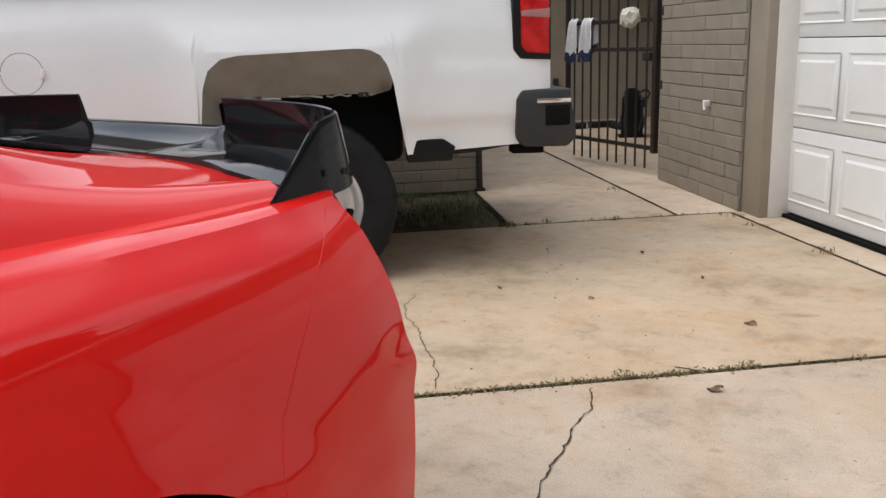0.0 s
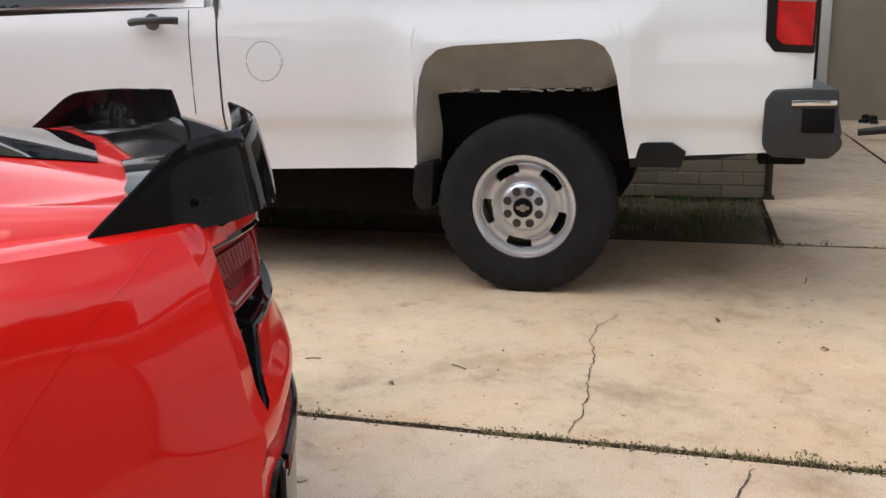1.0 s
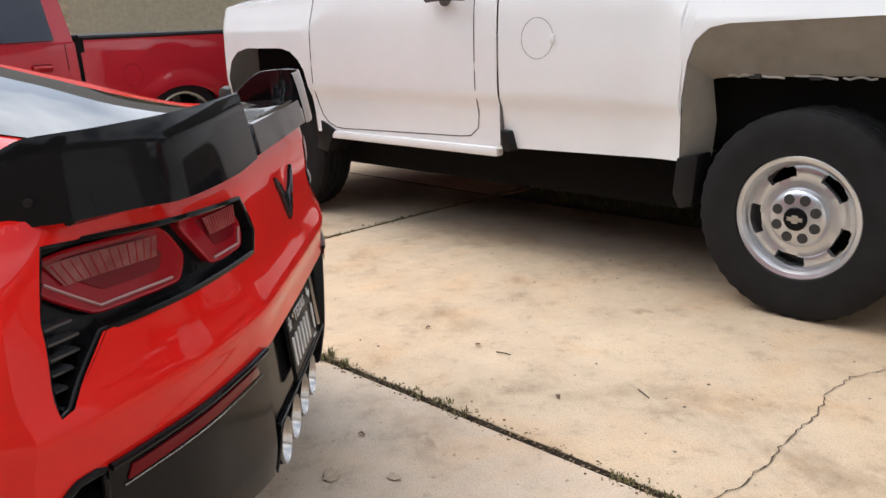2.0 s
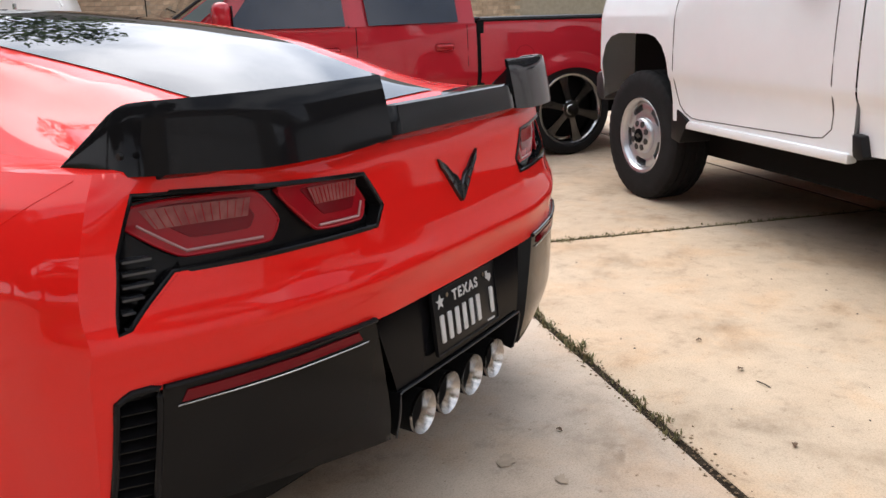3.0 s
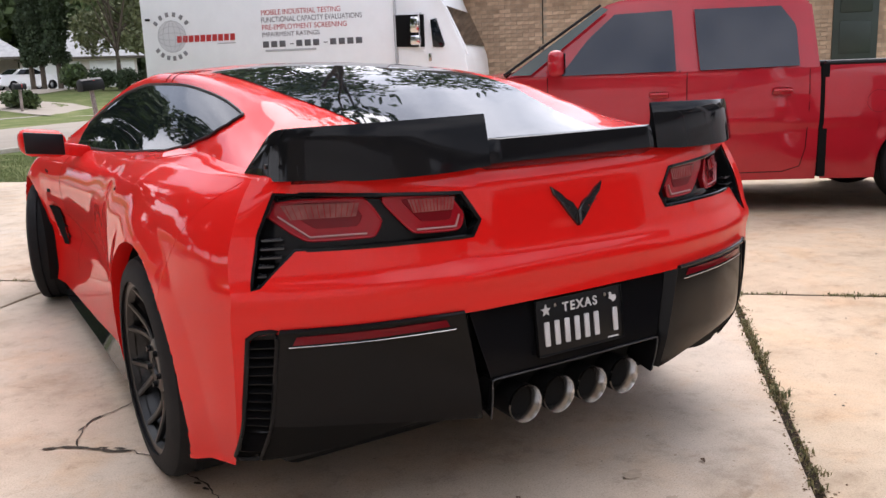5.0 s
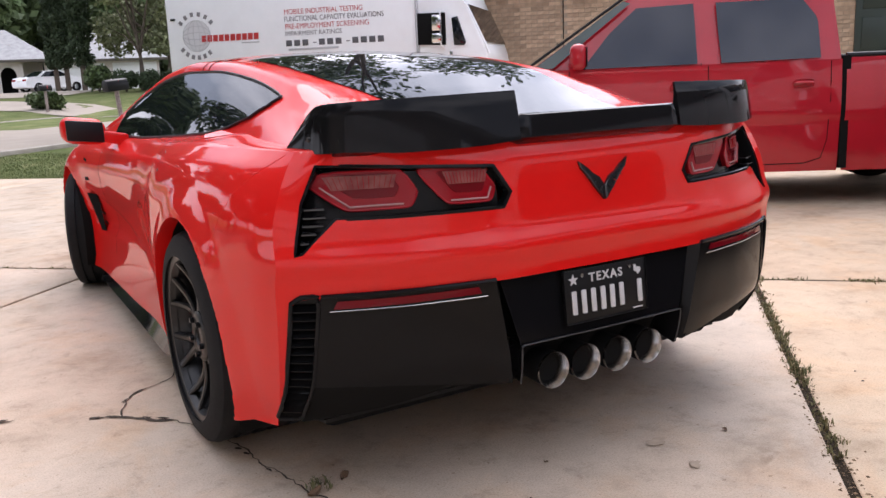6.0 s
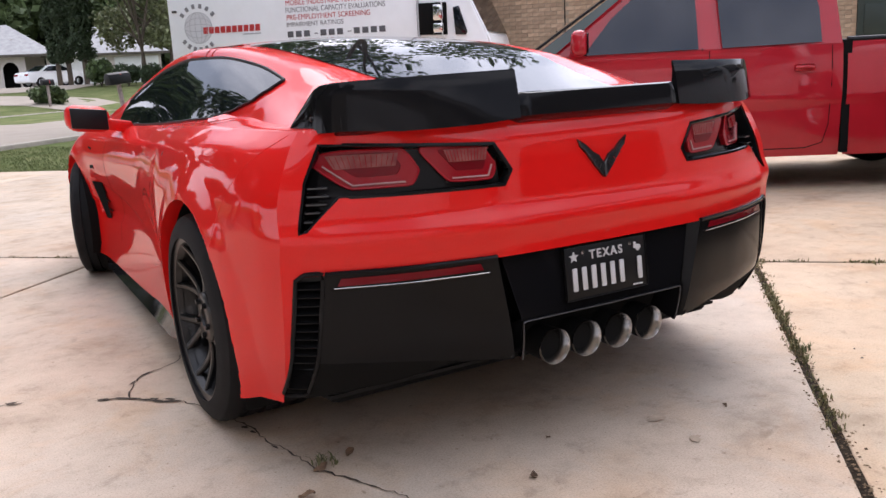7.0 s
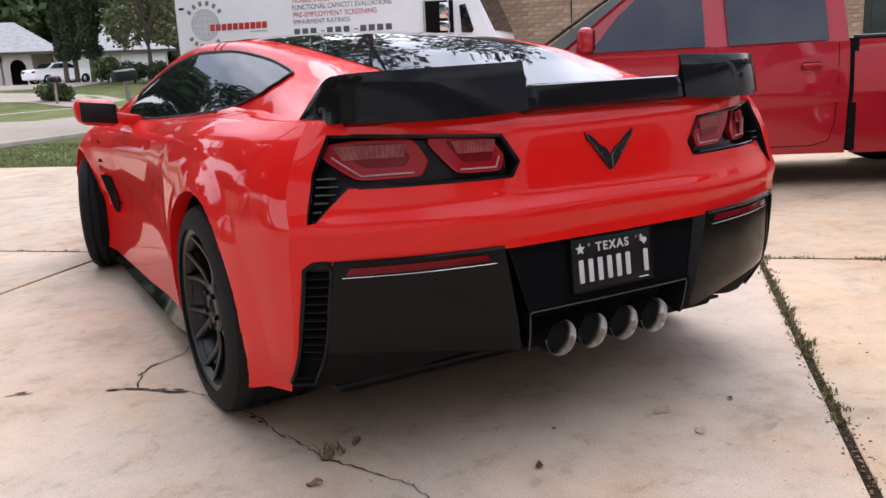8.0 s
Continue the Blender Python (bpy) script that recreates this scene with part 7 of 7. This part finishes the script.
TUFTS = [(D(-1.22, -1.12), .10, 60, .09), (D(-1.5, -1.16), .05, 26, .07), (D(-1.95, -1.13), .08, 40, .05), (D(-2.32, -2.2), .09, 60, .05), (D(-2.72, -1.02), .10, 50, .04), (D(-2.70, -.72), .07, 40, .035), (D(-2.74, .02), .08, 46, .05), (Vector((.985, -.80, 0)), .045, 70, .055), (Vector((2.83, -.93, 0)), .05, 70, .05), (Vector((3.13, -.60, 0)), .035, 40, .04), (Vector((3.78, .12, 0)), .07, 80, .05), (Vector((4.2, -.28, 0)), .06, 50, .04), (Vector((2.42, -1.40, 0)), .03, 36, .03), (Vector((1.35, -2.58, 0)), .05, 60, .02), (Vector((1.02, -2.92, 0)), .05, 60, .02), (Vector((.72, -3.2, 0)), .04, 50, .025)]
for i, (p, r, n, h) in enumerate(TUFTS):
    weed(p, r * .8, int(n * .55), h * .62, 200 + i, WEED if i % 3 else DRYGRASS)

# lawn blades near the driveway's end, and the dark bed's weeds
rng = np.random.default_rng(77)
lawn_spots = []
for _ in range(5200):
    p = D(7.8 + 4.6 * rng.uniform() ** 1.4, rng.uniform(8.3, 14.2))
    lawn_spots.append((p.x, p.y, .10, 5, .05))
ob = blades(lawn_spots, 13, "lawn_grass", "short green lawn grass at the driveway's end", GRASS)
ob.location.z = -.07
bed_spots = [(q.x, q.y, .06, 6, .05) for q in (D(rng.uniform(-1.2, 2.4), rng.uniform(-2.45, -1.2)) for _ in range(900))]
blades(bed_spots, 14, "bed_grass", "sparse dark grass in the planting bed", GRASS)

CRACK = mat("crack_dirt", (.055, .042, .032), 1.0, var=.3, scale=20)


def crack(pts, w, seed, wander=.016):
    """A thin dirt-filled crack that wanders between the given ground points."""
    rng = random.Random(seed)
    pl = resample([np.array(p, float) for p in pts], int(sum(math.dist(a, b) for a, b in zip(pts, pts[1:])) / .022) + 2)
    bm = bmesh.new()
    prev, off = None, 0.0
    for i, p in enumerate(pl):
        off = off * .72 + rng.uniform(-wander, wander) * .6
        q = pl[min(i + 1, len(pl) - 1)] - pl[max(i - 1, 0)]
        q = q / max(1e-9, np.linalg.norm(q))
        n = np.array([-q[1], q[0]])
        ww = w * rng.uniform(.35, 1.3) * (.4 if i in (0, len(pl) - 1) else 1)
        c = p + n * off
        cur = [bm.verts.new((*(c + n * ww / 2), .0035)), bm.verts.new((*(c - n * ww / 2), .0035))]
        if prev:
            bm.faces.new((prev[0], prev[1], cur[1], cur[0]))
        prev = cur
    ob = part("crack", bm, CRACK)
    tagged(ob, "thin dirt-filled crack in the concrete slab", "crack", kind="structure")


crack([(2.62, -2.90), (2.56, -2.74), (2.40, -2.60), (2.22, -2.46), (2.02, -2.30), (1.81, -2.08)], .0045, 1)
crack([(1.385, -2.40), (1.31, -2.27), (1.285, -2.19), (1.235, -1.98), (1.19, -1.83), (1.14, -1.66), (1.10, -1.45)], .0062, 2)
crack([(.90, .52), (.80, .39), (.72, .345), (.657, .315), (.606, .204), (.577, .09)], .0062, 3)
crack([(.487, .137), (.534, .131), (.577, .09), (.631, .063), (.679, .003), (.744, -.042)], .016, 8)
crack([(.744, -.042), (.80, -.20), (.857, -.378), (.877, -.498), (.911, -.621), (.946, -.773), (.979, -.868), (1.034, -.978), (1.083, -1.056), (1.111, -1.191), (1.15, -1.29)], .0062, 4)
crack([(.255, .274), (.20, .286), (.16, .30)], .007, 5)


def spall(x, y, l, w, turn, seed, material=None, label="ragged broken spot along the crack"):
    """A shallow ragged hollow, drawn by a wandering outline."""
    rng = random.Random(seed)
    n = 22
    pts = []
    for k in range(n):
        a = 2 * math.pi * k / n
        r = rng.uniform(.55, 1.15)
        pts.append((l / 2 * r * math.cos(a), w / 2 * r * math.sin(a)))
    bm = bmesh.new()
    c, t = math.cos(radians(turn)), math.sin(radians(turn))
    bm.faces.new([bm.verts.new((x + u * c - v * t, y + u * t + v * c, .0042)) for u, v in pts])
    tagged(part("spall", bm, material or CRACK), label, "broken spot", kind="structure")


for k, (x, y, l, w, turn) in enumerate([(.502, .128, .060, .020, -20), (.556, .100, .045, .012, -38), (.603, .072, .05, .010, -40), (.660, .025, .042, .016, -45), (.706, -.012, .055, .018, -42), (.622, .245, .05, .010, 50), (.680, .318, .06, .010, 35), (.862, -.412, .030, .020, -70), (.872, -.462, .036, .013, -60), (.218, .291, .05, .018, -10), (.897, -.61, .04, .010, -70)]):
    spall(x, y, l, w, turn, 300 + k)
DRIP = mat("brown_stain", (.40, .315, .235), .85, var=.15, scale=30)
spall(1.965, -1.097, .085, .055, 20, 320, DRIP, "old brown drip stain on the concrete")
spall(1.954, -1.271, .055, .030, 40, 321, DRIP, "old brown drip stain on the concrete")


def dry_leaf(x, y, turn, s, seed):
    t = thing("dry_leaf", "curled brown dry leaf on the concrete", "leaf", pose(x, y, 0, 0, 0, turn))
    bm = bmesh.new()
    g = [[bm.verts.new((s * (i / 6 - .5), s * .32 * (k / 2 - .5) * math.sin(math.pi * min(.98, max(.04, i / 6))) * 2, .006 + s * .22 * abs(k - 1) * .6 + s * .12 * math.sin(i * .9 + seed))) for k in range(3)] for i in range(7)]
    for a, b in zip(g, g[1:]):
        for k in range(2):
            bm.faces.new((a[k], a[k + 1], b[k + 1], b[k]))
    part("blade", thicken(bm, .0012), mat("dry_leaf_brown", (.14, .085, .05), .85, var=.35, scale=40), t)


for i, (x, y, s) in enumerate(((1.18, -3.35, .05), (1.03, -2.62, .055), (1.34, -1.42, .035), (.93, -1.21, .03), (2.9, -1.5, .03), (2.44, -1.76, .025), (1.9, -3.3, .03), (2.1, -4.2, .04), (1.62, -3.9, .03), (2.35, -3.2, .03), (1.07, -.78, .04), (2.2, -1.15, .02), (3.1, -1.3, .02), (.874, -.957, .045), (.96, -.83, .05), (1.431, -1.202, .035), (1.603, -1.028, .018))):
    dry_leaf(x, y, 40 * i, s, i)


def twig(x, y, turn, l):
    t = thing("twig", "thin dry twig lying on the concrete", "twig", pose(x, y, .004, 0, 0, turn))
    part("stem", tube([(0, 0, 0), (l * .4, l * .06, .004), (l, -.02 * l, 0)], .0022, 5), BARK, t)


twig(2.60, -4.0, 130, .10), twig(2.42, -2.05, 20, .07), twig(2.8, -1.62, 60, .06), twig(1.15, -2.75, 10, .08)

# ---- bricks of the painted wall ----
BR = {}


def brick_mesh(l, h, d=.035):
    key = (round(l, 3), round(h, 3))
    if key not in BR:
        BR[key] = mesh_of(box((0, 0, 0), (d, l, h), .004, seg=1), False)
        BR[key].materials.append(TAUPE)
    return BR[key]


def brickwork(parent, s, v0, v1, z1, pitch, length, facing=1, along="v"):
    rows = int(z1 / pitch)
    rng = random.Random(5)
    for r in range(rows):
        z = pitch * (r + .5)
        v = v0 - (length / 2 if r % 2 else 0)
        while v < v1:
            a, b = max(v, v0), min(v + length, v1)
            if b - a > .03:
                ob = new("brick", brick_mesh(b - a - .0025, pitch - .006))
                ob.parent = parent
                j = rng.uniform(-.0035, .0035)
                ob.location = (s + j, (a + b) / 2, z) if along == "v" else ((a + b) / 2, s + j, z)
                if along != "v":
                    ob.rotation_euler = (0, 0, radians(90))
            v += length


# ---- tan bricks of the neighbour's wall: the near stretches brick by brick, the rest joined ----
TANA = mat("tan_brick", (.52, .38, .26), .9, var=.22, scale=7, bump=.5, bump_scale=50, color2=(.36, .255, .17))
TANB = mat("tan_brick_course", (.52, .38, .26), .9, var=.22, scale=7, bump=.5, bump_scale=50, color2=(.36, .255, .17), island=True)
tan_mesh = mesh_of(box((0, 0, 0), (.022, .216, .0675), .004, seg=1), False)
tan_mesh.materials.append(TANA)
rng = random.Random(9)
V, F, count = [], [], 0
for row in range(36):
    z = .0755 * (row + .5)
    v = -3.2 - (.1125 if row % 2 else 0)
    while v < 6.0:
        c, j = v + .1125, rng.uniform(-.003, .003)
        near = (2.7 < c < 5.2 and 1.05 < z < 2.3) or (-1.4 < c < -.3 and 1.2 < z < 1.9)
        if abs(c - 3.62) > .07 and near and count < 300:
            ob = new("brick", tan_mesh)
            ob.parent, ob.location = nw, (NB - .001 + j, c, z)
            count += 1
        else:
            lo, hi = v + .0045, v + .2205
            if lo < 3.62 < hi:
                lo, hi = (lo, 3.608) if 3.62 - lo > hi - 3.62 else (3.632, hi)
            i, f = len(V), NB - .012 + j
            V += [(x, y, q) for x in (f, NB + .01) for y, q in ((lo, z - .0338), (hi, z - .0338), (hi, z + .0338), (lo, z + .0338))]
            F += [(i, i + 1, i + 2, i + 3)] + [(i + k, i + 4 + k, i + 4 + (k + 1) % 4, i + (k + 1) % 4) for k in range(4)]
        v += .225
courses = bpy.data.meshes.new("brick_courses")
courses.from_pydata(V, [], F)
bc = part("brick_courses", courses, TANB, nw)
bc["kind"] = "stuff"

brickwork(wall_house, -2.841, -2.565, -1.14, 2.5, .0995, .40)
brickwork(wf, -2.522, -1.28, .9, .60, .0915, .30, along="s")


# ---- crumbs of bark, grit and leaf lying in and beside the joint ----
def crumbs(a, b, n, seed, spread):
    rng = np.random.default_rng(seed)
    V, F = [], []
    for _ in range(n):
        t = rng.uniform()
        p = D(a[0] + (b[0] - a[0]) * t + rng.normal() * spread, a[1] + (b[1] - a[1]) * t + rng.normal() * spread)
        r, k, turn = rng.uniform(.002, .008), rng.uniform(.3, .9), rng.uniform(0, 6.28)
        i = len(V)
        for j in range(4):
            q = turn + j * 1.571
            V.append((p.x + r * math.cos(q) * (1 if j % 2 else k), p.y + r * math.sin(q) * (1 if j % 2 else k), .001))
        V.append((p.x, p.y, .001 + r * .5))
        F += [(i + j, i + (j + 1) % 4, i + 4) for j in range(4)]
    me = bpy.data.meshes.new("crumbs")
    me.from_pydata(V, [], F)
    return me


cr = part("joint_debris", crumbs((-1.6, 1.46), (2.6, 1.46), 900, 31, .022), mat("brown_debris", (.13, .085, .05), .95, var=.4, scale=30, island=True, color2=(.25, .18, .11)))
tagged(cr, "brown crumbs of bark and leaf along the slab joint", "debris", kind="stuff")
gr = part("loose_grit", crumbs((-2.5, .2), (2.4, .2), 260, 32, .8), mat("dark_grit", (.12, .10, .08), .95, var=.4, scale=30, island=True, color2=(.3, .26, .22)))
tagged(gr, "scattered fine grit on the concrete", "grit", kind="stuff")
